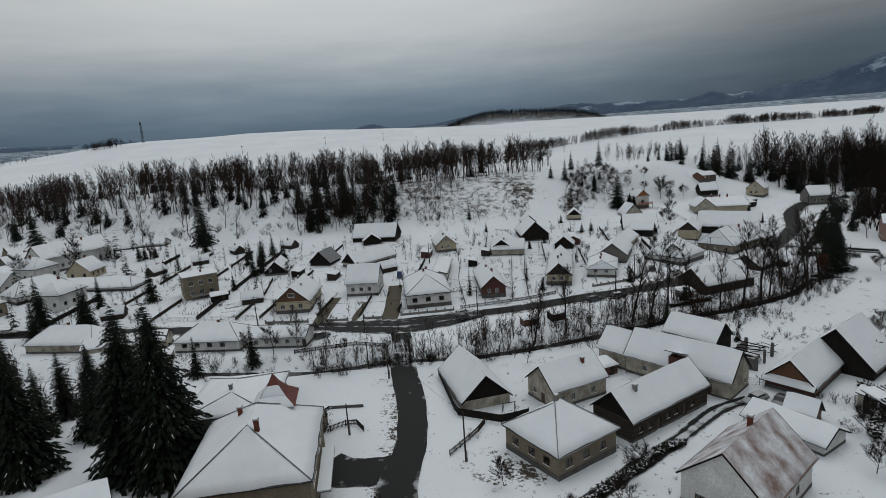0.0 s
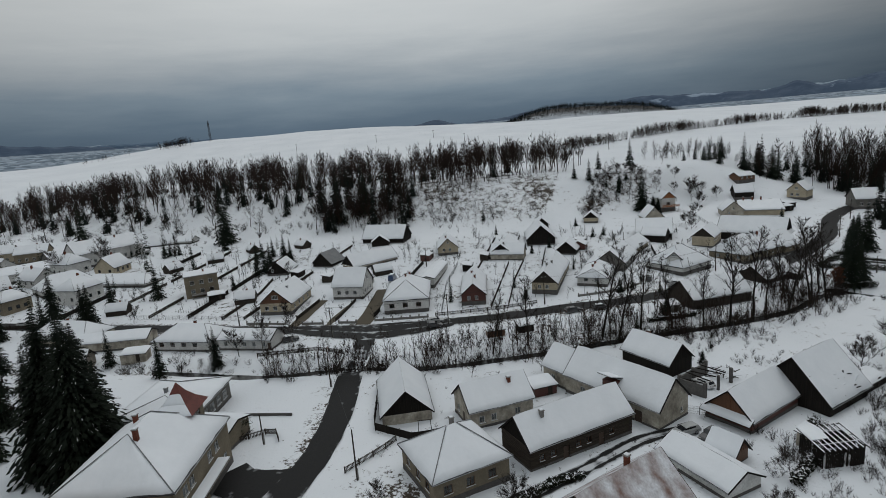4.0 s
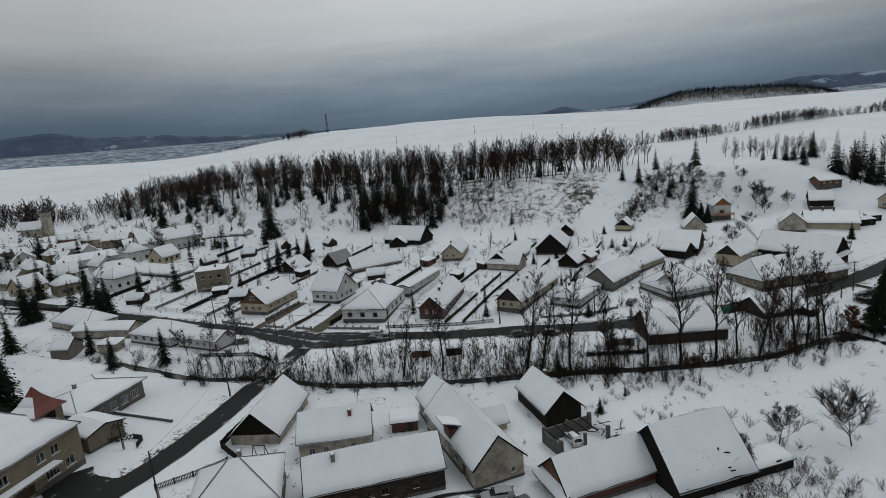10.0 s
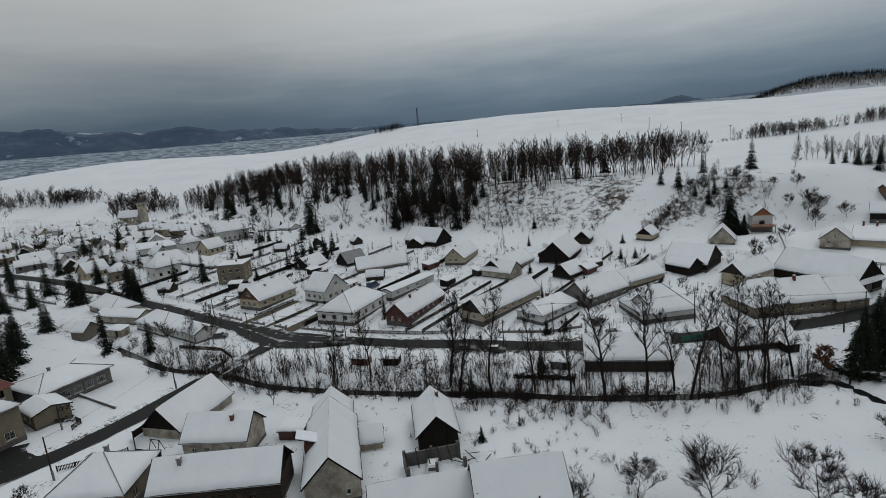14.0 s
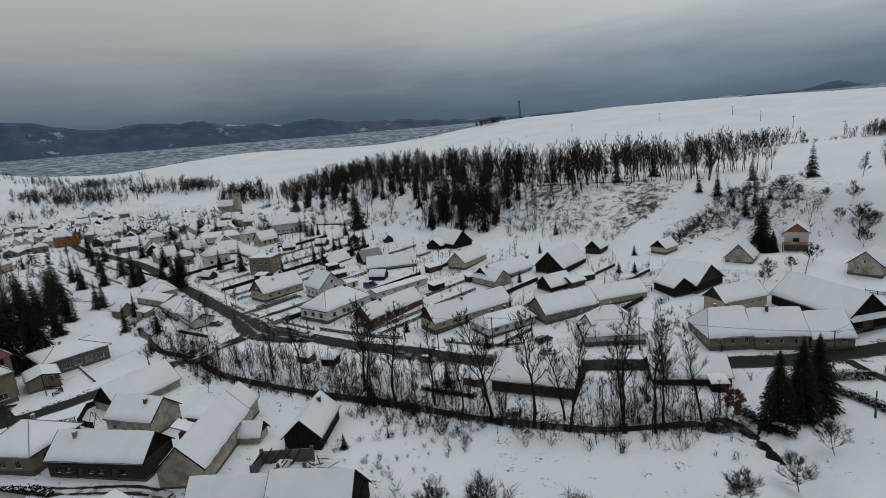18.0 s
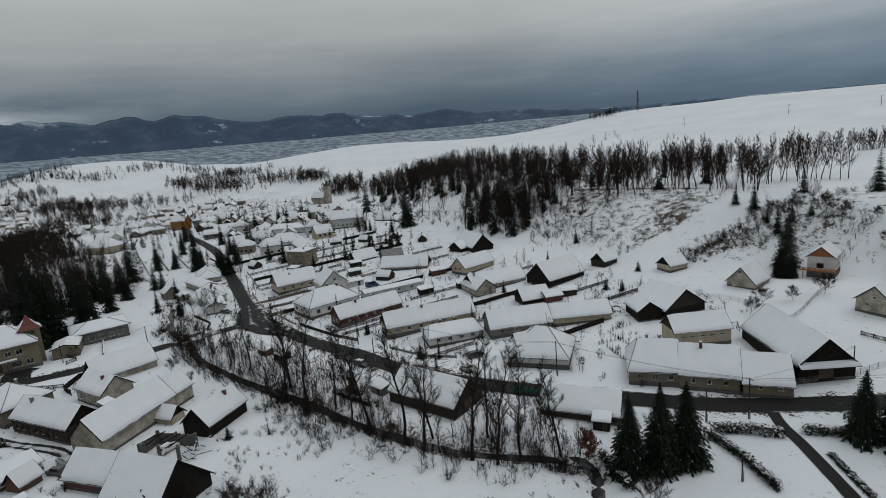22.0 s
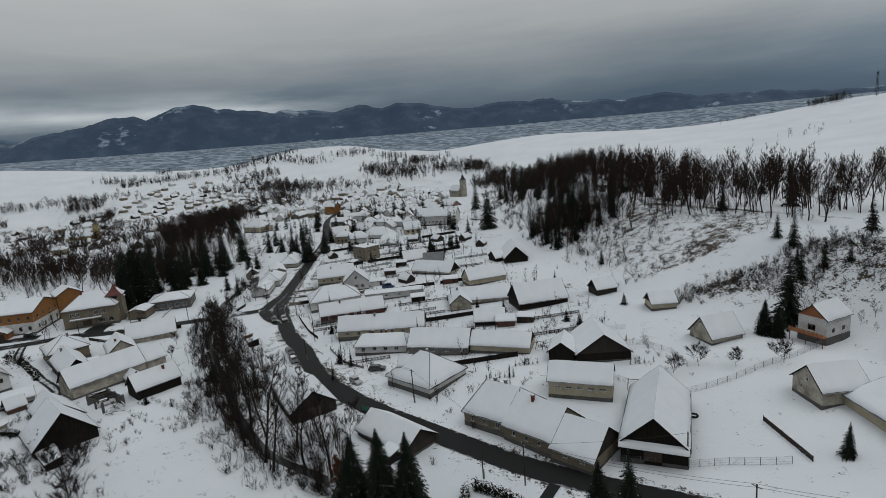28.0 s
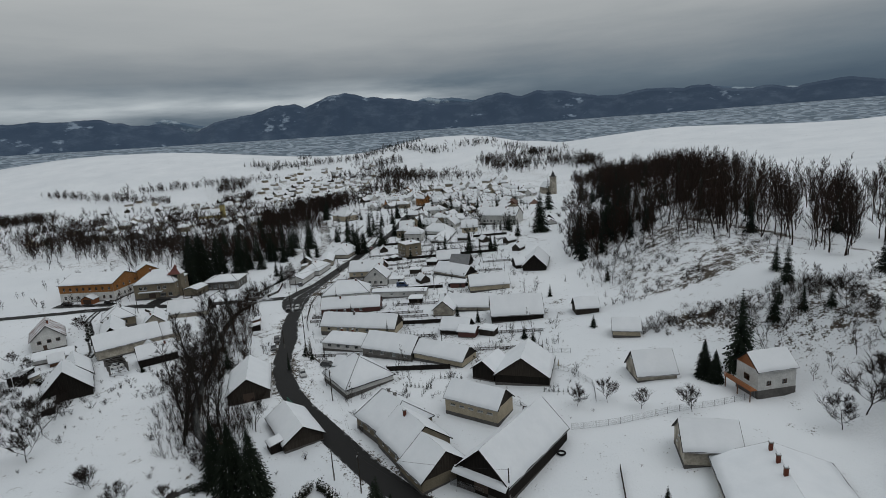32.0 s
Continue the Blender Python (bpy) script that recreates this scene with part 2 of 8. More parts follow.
M["cable"] = surf("black_cable", (0.02, 0.02, 0.02), None, 0.6, 3, 14, 0.0)
m, nt, b = mat_new("window_glass")
b.inputs["Base Color"].default_value, b.inputs["Roughness"].default_value = (0.55, 0.60, 0.62, 1), 0.03
b.inputs["Transmission Weight"].default_value, b.inputs["IOR"].default_value = 1.0, 1.45
M["glass"] = m


def car_paint(name, col):
    m, nt, b = mat_new(name)
    n, r = nt.nodes.new("ShaderNodeTexNoise"), nt.nodes.new("ShaderNodeMapRange")
    n.inputs["Scale"].default_value = 2.5
    r.inputs["To Min"].default_value, r.inputs["To Max"].default_value = 0.22, 0.45
    nt.links.new(n.outputs["Fac"], r.inputs["Value"])
    nt.links.new(r.outputs[0], b.inputs["Roughness"])
    b.inputs["Base Color"].default_value, b.inputs["Coat Weight"].default_value = (*col, 1), 0.6
    return m


def ground_material():
    """Trodden and drifted snow; where 'bare' is high, dead grass and soil show through in flecks; where 'far' is high,
    a field patchwork with blue haze put into its colour.
    """
    m, nt, b = mat_new("snowy_ground")
    tc = nt.nodes.new("ShaderNodeTexCoord")
    at = nt.nodes.new("ShaderNodeAttribute")
    at.attribute_name = "bare"
    fine, mid, big = (nt.nodes.new("ShaderNodeTexNoise") for _ in range(3))
    for n, s, d in ((fine, 1.9, 6), (mid, 0.33, 5), (big, 0.02, 4)):
        n.inputs["Scale"].default_value, n.inputs["Detail"].default_value, n.inputs["Roughness"].default_value = s, d, 0.62
        nt.links.new(tc.outputs["Object"], n.inputs["Vector"])
    add = nt.nodes.new("ShaderNodeMath")
    add.operation = "ADD"
    half = nt.nodes.new("ShaderNodeMath")
    half.operation = "MULTIPLY_ADD"
    half.inputs[1].default_value = 0.95
    nt.links.new(mid.outputs["Fac"], half.inputs[0])
    nt.links.new(fine.outputs["Fac"], add.inputs[0])
    nt.links.new(half.outputs[0], add.inputs[1])
    sub = nt.nodes.new("ShaderNodeMath")
    sub.operation = "ADD"
    nt.links.new(at.outputs["Fac"], half.inputs[2])
    mask = nt.nodes.new("ShaderNodeMapRange")
    mask.inputs["From Min"].default_value, mask.inputs["From Max"].default_value = 1.19, 1.31
    nt.links.new(add.outputs[0], mask.inputs["Value"])
    soil = nt.nodes.new("ShaderNodeValToRGB")
    soil.color_ramp.elements[0].color, soil.color_ramp.elements[1].color = (0.022, 0.018, 0.014, 1), (0.080, 0.063, 0.046, 1)
    nt.links.new(fine.outputs["Fac"], soil.inputs[0])
    white = nt.nodes.new("ShaderNodeValToRGB")
    white.color_ramp.elements[0].position, white.color_ramp.elements[1].position = 0.3, 0.7
    white.color_ramp.elements[0].color, white.color_ramp.elements[1].color = (0.575, 0.605, 0.635, 1), (0.66, 0.685, 0.71, 1)
    nt.links.new(big.outputs["Fac"], white.inputs[0])
    mix = nt.nodes.new("ShaderNodeMixRGB")
    nt.links.new(mask.outputs[0], mix.inputs[0])
    nt.links.new(white.outputs[0], mix.inputs[1])
    nt.links.new(soil.outputs[0], mix.inputs[2])
    # far fields: a blue-grey patchwork, with distance haze held in these two colours
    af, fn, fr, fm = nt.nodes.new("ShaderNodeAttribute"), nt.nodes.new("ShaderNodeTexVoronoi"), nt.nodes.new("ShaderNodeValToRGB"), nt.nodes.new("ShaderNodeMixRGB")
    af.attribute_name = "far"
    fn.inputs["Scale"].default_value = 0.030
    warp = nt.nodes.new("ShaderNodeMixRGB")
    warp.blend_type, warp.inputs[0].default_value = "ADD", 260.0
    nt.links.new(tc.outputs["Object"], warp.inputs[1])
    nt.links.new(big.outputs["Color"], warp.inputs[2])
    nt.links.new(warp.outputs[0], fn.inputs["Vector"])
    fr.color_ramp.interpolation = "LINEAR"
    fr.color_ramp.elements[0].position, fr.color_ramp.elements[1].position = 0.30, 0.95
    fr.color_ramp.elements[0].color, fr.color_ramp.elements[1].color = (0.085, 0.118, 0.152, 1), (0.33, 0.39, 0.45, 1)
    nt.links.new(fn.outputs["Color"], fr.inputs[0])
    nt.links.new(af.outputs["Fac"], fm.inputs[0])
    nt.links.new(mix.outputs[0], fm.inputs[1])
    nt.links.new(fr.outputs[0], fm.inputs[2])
    nt.links.new(fm.outputs[0], b.inputs["Base Color"])
    bp = nt.nodes.new("ShaderNodeBump")
    bp.inputs["Strength"].default_value, bp.inputs["Distance"].default_value = 0.5, 0.25
    nt.links.new(add.outputs[0], bp.inputs["Height"])
    nt.links.new(bp.outputs[0], b.inputs["Normal"])
    b.inputs["Roughness"].default_value = 0.8
    b.inputs["Specular IOR Level"].default_value = 0.15
    return m


def road_material(name, wet, snowy):
    """Wet asphalt with slush: u runs across the road, so the wheel tracks lie along it."""
    m, nt, b = mat_new(name)
    tc, at = nt.nodes.new("ShaderNodeTexCoord"), nt.nodes.new("ShaderNodeAttribute")
    at.attribute_name = "slush"
    n1, n2 = nt.nodes.new("ShaderNodeTexNoise"), nt.nodes.new("ShaderNodeTexNoise")
    n1.inputs["Scale"].default_value, n1.inputs["Detail"].default_value = 0.45, 7
    n2.inputs["Scale"].default_value, n2.inputs["Detail"].default_value = 4.0, 5
    for n in (n1, n2):
        nt.links.new(tc.outputs["Object"], n.inputs["Vector"])
    add = nt.nodes.new("ShaderNodeMath")
    add.operation = "ADD"
    nt.links.new(n1.outputs["Fac"], add.inputs[0])
    nt.links.new(at.outputs["Fac"], add.inputs[1])
    mask = nt.nodes.new("ShaderNodeMapRange")
    mask.inputs["From Min"].default_value, mask.inputs["From Max"].default_value = 0.86 - snowy, 1.12 - snowy
    nt.links.new(add.outputs[0], mask.inputs["Value"])
    tar = nt.nodes.new("ShaderNodeValToRGB")
    tar.color_ramp.elements[0].color, tar.color_ramp.elements[1].color = (0.009, 0.009, 0.009, 1), (0.020, 0.020, 0.020, 1)
    nt.links.new(n2.outputs["Fac"], tar.inputs[0])
    mix = nt.nodes.new("ShaderNodeMixRGB")
    mix.inputs[2].default_value = (0.46, 0.48, 0.50, 1)
    nt.links.new(mask.outputs[0], mix.inputs[0])
    nt.links.new(tar.outputs[0], mix.inputs[1])
    nt.links.new(mix.outputs[0], b.inputs["Base Color"])
    rr = nt.nodes.new("ShaderNodeMapRange")
    rr.inputs["To Min"].default_value, rr.inputs["To Max"].default_value = wet, 0.85
    nt.links.new(n2.outputs["Fac"], rr.inputs["Value"])
    nt.links.new(rr.outputs[0], b.inputs["Roughness"])
    b.inputs["Specular IOR Level"].default_value = 0.10
    bp = nt.nodes.new("ShaderNodeBump")
    bp.inputs["Strength"].default_value, bp.inputs["Distance"].default_value = 0.3, 0.03
    nt.links.new(n2.outputs["Fac"], bp.inputs["Height"])
    nt.links.new(bp.outputs[0], b.inputs["Normal"])
    return m


M["asphalt"] = road_material("wet_asphalt_with_slush", 0.35, 0.0)
M["track"] = road_material("rutted_snowy_track", 0.5, 0.12)
M["driveway"] = road_material("wet_brown_gravel", 0.5, 0.0)
M["driveway"].node_tree.nodes["Color Ramp"].color_ramp.elements[0].color = (0.050, 0.042, 0.030, 1)
M["driveway"].node_tree.nodes["Color Ramp"].color_ramp.elements[1].color = (0.100, 0.086, 0.064, 1)

# ---- mesh helpers ----
class Geo:
    """Vertices and faces of one mesh, gathered piece by piece."""

    def __init__(self):
        self.v, self.f = [], []

    def poly(self, *pts):
        k = len(self.v)
        self.v += [tuple(p) for p in pts]
        self.f.append(tuple(range(k, k + len(pts))))
        return self

    def box(self, c, s, turn=0.0):
        k, ca, sa = len(self.v), math.cos(turn), math.sin(turn)
        for dz in (-0.5, 0.5):
            for dx, dy in ((-0.5, -0.5), (0.5, -0.5), (0.5, 0.5), (-0.5, 0.5)):
                x, y = dx * s[0], dy * s[1]
                self.v.append((c[0] + x * ca - y * sa, c[1] + x * sa + y * ca, c[2] + dz * s[2]))
        for q in ((3, 2, 1, 0), (4, 5, 6, 7), (0, 1, 5, 4), (1, 2, 6, 5), (2, 3, 7, 6), (3, 0, 4, 7)):
            self.f.append(tuple(k + i for i in q))
        return self

    def beam(self, a, b, w, h=None):
        """A straight timber of section w x h from a to b."""
        a, b = Vector(a), Vector(b)
        h = h or w
        d = (b - a).normalized()
        side = d.cross(Vector((0, 0, 1)))
        side = side.normalized() if side.length > 1e-4 else Vector((1, 0, 0))
        up = side.cross(d)
        k = len(self.v)
        for p in (a, b):
            for i, j in ((-1, -1), (1, -1), (1, 1), (-1, 1)):
                self.v.append(tuple(p + side * (i * w / 2) + up * (j * h / 2)))
        for q in ((0, 1, 2, 3), (7, 6, 5, 4), (0, 4, 5, 1), (1, 5, 6, 2), (2, 6, 7, 3), (3, 7, 4, 0)):
            self.f.append(tuple(k + i for i in q))
        return self

    def tube(self, a, b, r0, r1, n=6, cap=True):
        a, b = Vector(a), Vector(b)
        d = (b - a).normalized()
        s = d.cross(Vector((0.31, 0.2, 0.93)))
        s = s.normalized() if s.length > 1e-4 else Vector((1, 0, 0))
        u = d.cross(s)
        k = len(self.v)
        for p, r in ((a, r0), (b, r1)):
            for i in range(n):
                w = 2 * math.pi * i / n
                self.v.append(tuple(p + (s * math.cos(w) + u * math.sin(w)) * r))
        for i in range(n):
            j = (i + 1) % n
            self.f.append((k + i, k + j, k + n + j, k + n + i))
        if cap:
            self.f.append(tuple(k + n + i for i in range(n)))
            self.f.append(tuple(k + i for i in reversed(range(n))))
        return self

    def mesh(self, name, mat, smooth=False):
        me = bpy.data.meshes.new(name)
        me.from_pydata(self.v, [], self.f)
        if mat:
            me.materials.append(mat)
        if smooth:
            me.polygons.foreach_set("use_smooth", [True] * len(me.polygons))
        me.update()
        return me


def fast_mesh(name, v, f, mat, smooth=False):
    """A mesh out of numpy arrays, all faces with the same number of corners."""
    me = bpy.data.meshes.new(name)
    n, k = f.shape
    me.vertices.add(len(v))
    me.vertices.foreach_set("co", np.ascontiguousarray(v, dtype=np.float32).ravel())
    me.loops.add(n * k)
    me.loops.foreach_set("vertex_index", np.ascontiguousarray(f, dtype=np.int32).ravel())
    me.polygons.add(n)
    me.polygons.foreach_set("loop_start", np.arange(0, n * k, k, dtype=np.int32))
    if smooth:
        me.polygons.foreach_set("use_smooth", np.ones(n, dtype=bool))
    me.materials.append(mat)
    me.update(calc_edges=True)
    return me


def part(name, geo, mat, parent, label="", smooth=False):
    """One mesh object under a thing or a part."""
    me = geo if isinstance(geo, bpy.types.Mesh) else geo.mesh(name, mat, smooth)
    ob = new(name, me)
    ob.parent = parent
    if label:
        ob["label"] = label
    return ob


def thing(name, x, y, z, turn, label, category, group="", kind=""):
    ob = new(name)
    ob.empty_display_size = 0.5
    ob.matrix_world = pose(x, y, z, 0, 0, turn)
    return tagged(ob, label, category, group, kind)


def single(name, geo, mat, m, label, category, group="", kind="", smooth=False):
    me = geo if isinstance(geo, bpy.types.Mesh) else geo.mesh(name, mat, smooth)
    ob = new(name, me)
    ob.matrix_world = m
    return tagged(ob, label, category, group, kind)


# ---- the lie of the land ----
def ss(a, b, v):
    t = np.clip((np.asarray(v, float) - a) / (b - a), 0, 1)
    return t * t * (3 - 2 * t)


STREAM = [(-300, 70), (-200, 98), (-120, 118), (-60, 117), (-30, 112.5), (-13, 116), (5, 115), (31, 121), (54, 129), (75, 135), (95, 144), (112, 158), (122, 150), (150, 120)]
MAIN = [(-420, 178), (-283, 158), (-172, 156), (-98, 147.5), (-40, 140), (-16, 138.5), (18, 143), (40, 149), (64, 155), (86, 166), (107, 183), (124, 198), (144, 220), (160, 245), (190, 262), (260, 270)]
SIDE = [(-13, 138), (-11, 124), (-9.8, 108), (-7.5, 92), (-7, 78), (-8.4, 66), (-5.6, 55), (-2.7, 42), (-0.2, 33), (4, 15), (8, -10), (10, -40)]


def smooth_line(pts, step):
    """Points along a rounded line through pts, a step apart."""
    p = np.array(pts, float)
    q = [p[0], *p, p[-1]]
    out = []
    for i in range(1, len(q) - 2):
        a, b, c, d = q[i - 1], q[i], q[i + 1], q[i + 2]
        n = max(2, int(np.hypot(*(c - b)) / step))
        for k in range(n):
            t = k / n
            out.append(0.5 * ((2 * b) + (c - a) * t + (2 * a - 5 * b + 4 * c - d) * t * t + (3 * b - a - 3 * c + d) * t ** 3))
    out.append(p[-1])
    return np.array(out)


def line_distance(x, y, pts):
    """Distance of each place (x, y) from a polyline."""
    best = np.full(np.shape(x), 1e9)
    for (x0, y0), (x1, y1) in zip(pts[:-1], pts[1:]):
        dx, dy = x1 - x0, y1 - y0
        t = np.clip(((x - x0) * dx + (y - y0) * dy) / (dx * dx + dy * dy + 1e-9), 0, 1)
        best = np.minimum(best, np.hypot(x - x0 - t * dx, y - y0 - t * dy))
    return best


STREAM_LINE = smooth_line(STREAM, 6)
MAIN_LINE = smooth_line(MAIN, 5)
SIDE_LINE = smooth_line(SIDE, 4)
FOOT_X = [-420, -330, -160, -100, -20, 60, 98, 160, 260]
FOOT_Y = [335, 306, 266, 258, 248, 250, 276, 288, 292]


def swell(x, y):
    """Broad waves of the open land."""
    return np.sin(x * 0.011 + 1.3) * np.cos(y * 0.013) + 0.6 * np.sin(x * 0.027 + y * 0.021)


def ground_z(x, y):
    x, y = np.asarray(x, float), np.asarray(y, float)
    z = 2.1 + 0.05 * np.clip(y - 150, 0, 105) + 0.02 * np.clip(105 - y, 0, 90)
    z = z - 2.6 * ss(75, 120, x) * ss(262, 226, y) * ss(140, 190, y)
    z = z - 0.035 * np.clip(-230 - x, 0, 420) - 0.03 * np.clip(-150 - x, 0, 400) * ss(90, -80, y)
    d = y - np.interp(x, FOOT_X, FOOT_Y)
    wide = 60 + 40 * ss(-120, -300, x) - 24 * ss(60, 98, x) + 50 * ss(110, 190, x)
    high = 18.5 - 6 * ss(-180, -360, x) + 3 * ss(110, 200, x)
    z = z + high * ss(0, 1, d / wide)
    z = z + 8.5 * np.exp(-((x - 146) / 24) ** 2 - ((y - 300) / 19) ** 2)
    # the big field behind the wood
    ramp = 0.094 * (y - 590) - 0.008 * (x - 72)
    ramp = 0.5 * (ramp + np.sqrt(ramp * ramp + 36.0))
    ramp = ramp * (1 - 0.30 * ss(100, 700, x))
    ramp = np.minimum(ramp, 47 + 0.012 * (y - 1080)) * ss(-1250, -560, x)
    brow = np.interp(x, [-1000, -730, -560, -430, -350, -180, 0, 150, 600], [2, 15, 23, 19, 18, 3, -4, -8, -12]) * ss(600, 1060, y)
    z = z + ramp + brow + 44 * np.exp(-((x + 900) / 270) ** 2 - ((y - 590) / 250) ** 2)
    # hills across the valley
    z = z + 103 * np.exp(-((x + 1250) / 430) ** 2 - ((y + 750) / 680) ** 2) + 66 * np.exp(-((x + 1420) / 340) ** 2 - ((y - 170) / 270) ** 2)
    z = z + 20 * ss(240, 420, x) * ss(80, 320, y) * ss(520, 380, y)
    far = ss(1700, 2600, np.hypot(x, y - 300))
    z = z * (1 - far) + (-62 + 200 * ss(1900, 4350, np.hypot(x, y - 300))) * far
    z = z + 0.35 * swell(x, y) * ss(250, 330, y) * (1 - far)
    # the wooded ridge behind the big field
    z = z + 118 * np.exp(-(np.abs(x - 420) / 400) ** 4 - ((y - 2420) / 170) ** 2)
    z = z - 1.5 * ss(4.5, 1.4, line_distance(x, y, STREAM_LINE[::2])) * ss(-330, -250, x)
    return z


def gz(x, y):
    return float(ground_z(np.array([x]), np.array([y]))[0])


def axis_steps(lo, hi, fine, reach):
    """Even steps between lo and hi, growing outside them as far as reach."""
    mid = list(np.arange(lo, hi + 0.1, fine))
    out, s, v = [], fine, hi
    while v < reach:
        s *= 1.085
        v += s
        out.append(v)
    back, s, v = [], fine, lo
    while v > -reach:
        s *= 1.085
        v -= s
        back.append(v)
    return np.array(back[::-1] + mid + out)


gx, gy = axis_steps(-170, 190, 2.3, 4700), axis_steps(-10, 330, 2.3, 4700)
GX, GY = np.meshgrid(gx, gy)
GZ = ground_z(GX, GY)
nx, ny = len(gx), len(gy)
idx = np.arange(nx * ny).reshape(ny, nx)
quads = np.stack([idx[:-1, :-1], idx[:-1, 1:], idx[1:, 1:], idx[1:, :-1]], -1).reshape(-1, 4)
GZ = GZ + np.random.RandomState(3).normal(0, 0.035, GZ.shape)
M["ground"] = ground_material()
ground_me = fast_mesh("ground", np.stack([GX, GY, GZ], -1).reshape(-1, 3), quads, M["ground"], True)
hill_d = GY - np.interp(GX, FOOT_X, FOOT_Y)
bare = (0.25 - 0.05 * ss(55, 70, GX) + 0.09 * swell(GX * 4.5, GY * 4.5)) * ss(2, 22, hill_d) * ss(85, 40, hill_d) * ss(-110, 0, GX) * ss(116, 92, GX)
bare -= 0.28 * ss(11, 5, np.abs(GX - 47 - 0.30 * (GY - 250))) * ss(240, 255, GY)
bare += 0.10 * ss(2, 20, hill_d) * ss(120, 60, hill_d) * ss(-60, -120, GX) * ss(-420, -330, GX)
bare += (0.17 + 0.05 * ss(30, 60, GX)) * ss(124, 112, GX) * ss(5.0, 1.2, line_distance(GX, GY, STREAM_LINE)) * ss(-330, -250, GX)
bare += 0.27 * ss(5.2, 2.6, np.abs(line_distance(GX, GY, SIDE_LINE) - 0.6)) * ss(112, 104, GY) * ss(-6.5, -8.5, GX)
bare += 0.20 * ss(5.5, 3.0, line_distance(GX, GY, MAIN_LINE)) * ss(-130, -90, GX)
bare += 0.03 * np.exp(-((GX - 95) / 40) ** 2 - ((GY - 118) / 26) ** 2)
bare += 0.30 * np.exp(-((GX - 8) / 5) ** 2 - ((GY - 69) / 3.5) ** 2)
bare += (0.075 + 0.07 * swell(GX * 9, GY * 9)) * ss(-420, -330, GX) * ss(92, 76, GX) * ss(118, 128, GY) * ss(6, -10, hill_d)
bare += 0.05 * ss(-14, -4, GX) * ss(75, 60, GX) * ss(118, 108, GY)
bare += (0.12 + 0.06 * swell(GX * 5, GY * 5)) * ss(-1000, -850, GX) * ss(-330, -420, GX) * ss(-330, -250, GY) * ss(6, -10, hill_d)
bare += (0.13 + 0.06 * swell(GX * 5, GY * 5)) * ss(-420, -330, GX) * ss(-84, -100, GX) * ss(-200, -120, GY) * ss(122, 108, GY)
bare += 0.02 * ss(60, 90, GX) * ss(300, 240, GY)
bare += 0.20 * ss(3.5, 1.0, np.abs(hill_d - 62 - 0.25 * GX)) * ss(-30, -10, GX) * ss(80, 60, GX)
wooded = ss(0.10, 0.35, np.exp(-(np.abs(GX - 420) / 400) ** 4 - ((GY - 2420) / 170) ** 2))
bare += 0.6 * wooded
at = ground_me.attributes.new("bare", "FLOAT", "POINT")
at.data.foreach_set("value", np.clip(bare, 0, 0.6).astype(np.float32).ravel())
# 'far' blends in the haze-coloured fields with growing distance
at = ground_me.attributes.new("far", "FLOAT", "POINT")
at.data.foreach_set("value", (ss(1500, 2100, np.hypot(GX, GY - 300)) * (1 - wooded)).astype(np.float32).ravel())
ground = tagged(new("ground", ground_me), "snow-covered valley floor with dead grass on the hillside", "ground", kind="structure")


def ribbon(name, line, width, mat, lift, label, category, wobble=0.25, across=9, slush=None, along=None):
    """A strip that follows the ground along a line, with an uneven edge."""
    rs = np.random.RandomState(len(name))
    tang = np.gradient(line, axis=0)
    tang /= np.linalg.norm(tang, axis=1)[:, None]
    side = np.stack([-tang[:, 1], tang[:, 0]], -1)
    n = len(line)
    wid = width if np.ndim(width) else np.full(n, width)
    u = np.linspace(-0.5, 0.5, across)
    jit = np.convolve(rs.normal(0, wobble, n + 4), np.ones(5) / 5, "valid")
    off = u[None, :] * (wid + jit)[:, None]
    px, py = line[:, :1] + side[:, :1] * off, line[:, 1:] + side[:, 1:] * off
    pz = ground_z(px, py) + lift
    grid = np.arange(n * across).reshape(n, across)
    f = np.stack([grid[:-1, :-1], grid[:-1, 1:], grid[1:, 1:], grid[1:, :-1]], -1).reshape(-1, 4)[:, ::-1]
    me = fast_mesh(name, np.stack([px, py, pz], -1).reshape(-1, 3), f, mat, True)
    s = slush(u)[None, :] + rs.normal(0, 0.05, (n, 1)) + rs.normal(0, 0.07, (1, across)) + (along(px, py) if along else 0.0) if slush is not None else np.zeros((n, across))
    a = me.attributes.new("slush", "FLOAT", "POINT")
    a.data.foreach_set("value", s.astype(np.float32).ravel())
    return tagged(new(name, me), label, category, kind="structure")


def tracks(u):
    w = np.abs(u) * 2
    return 0.34 * ss(0.62, 1.0, w) + 0.16 * ss(0.22, 0.0, w)


ribbon("road", smooth_line(MAIN, 2.0), 5.4, M["asphalt"], 0.10, "wet dark asphalt village road with slushy edges", "road", 0.5, 11, tracks)
side_fine = smooth_line(SIDE, 2.0)
ribbon("side_road", side_fine, 5.2, M["asphalt"], 0.11, "wet dark asphalt side road with slush between the wheel tracks", "road", 0.5, 11, lambda u: tracks(u) + 0.10 * ss(0.3, 0.0, np.abs(u) * 2), lambda x, y: 0.40 * ss(107, 113, y) * ss(129, 122, y) + 0.10 * ss(76, 66, y))
jn = smooth_line([(-34, 139.6), (-22, 137.2), (-12, 135.2), (-2, 136.8), (9, 140.6)], 1.5)
ribbon("junction_apron", jn, 5 + 5 * np.sin(np.linspace(0, math.pi, len(jn))), M["asphalt"], 0.115, "slushy widened mouth of the side road", "road", 0.4, 11, lambda u: tracks(u) + 0.22)
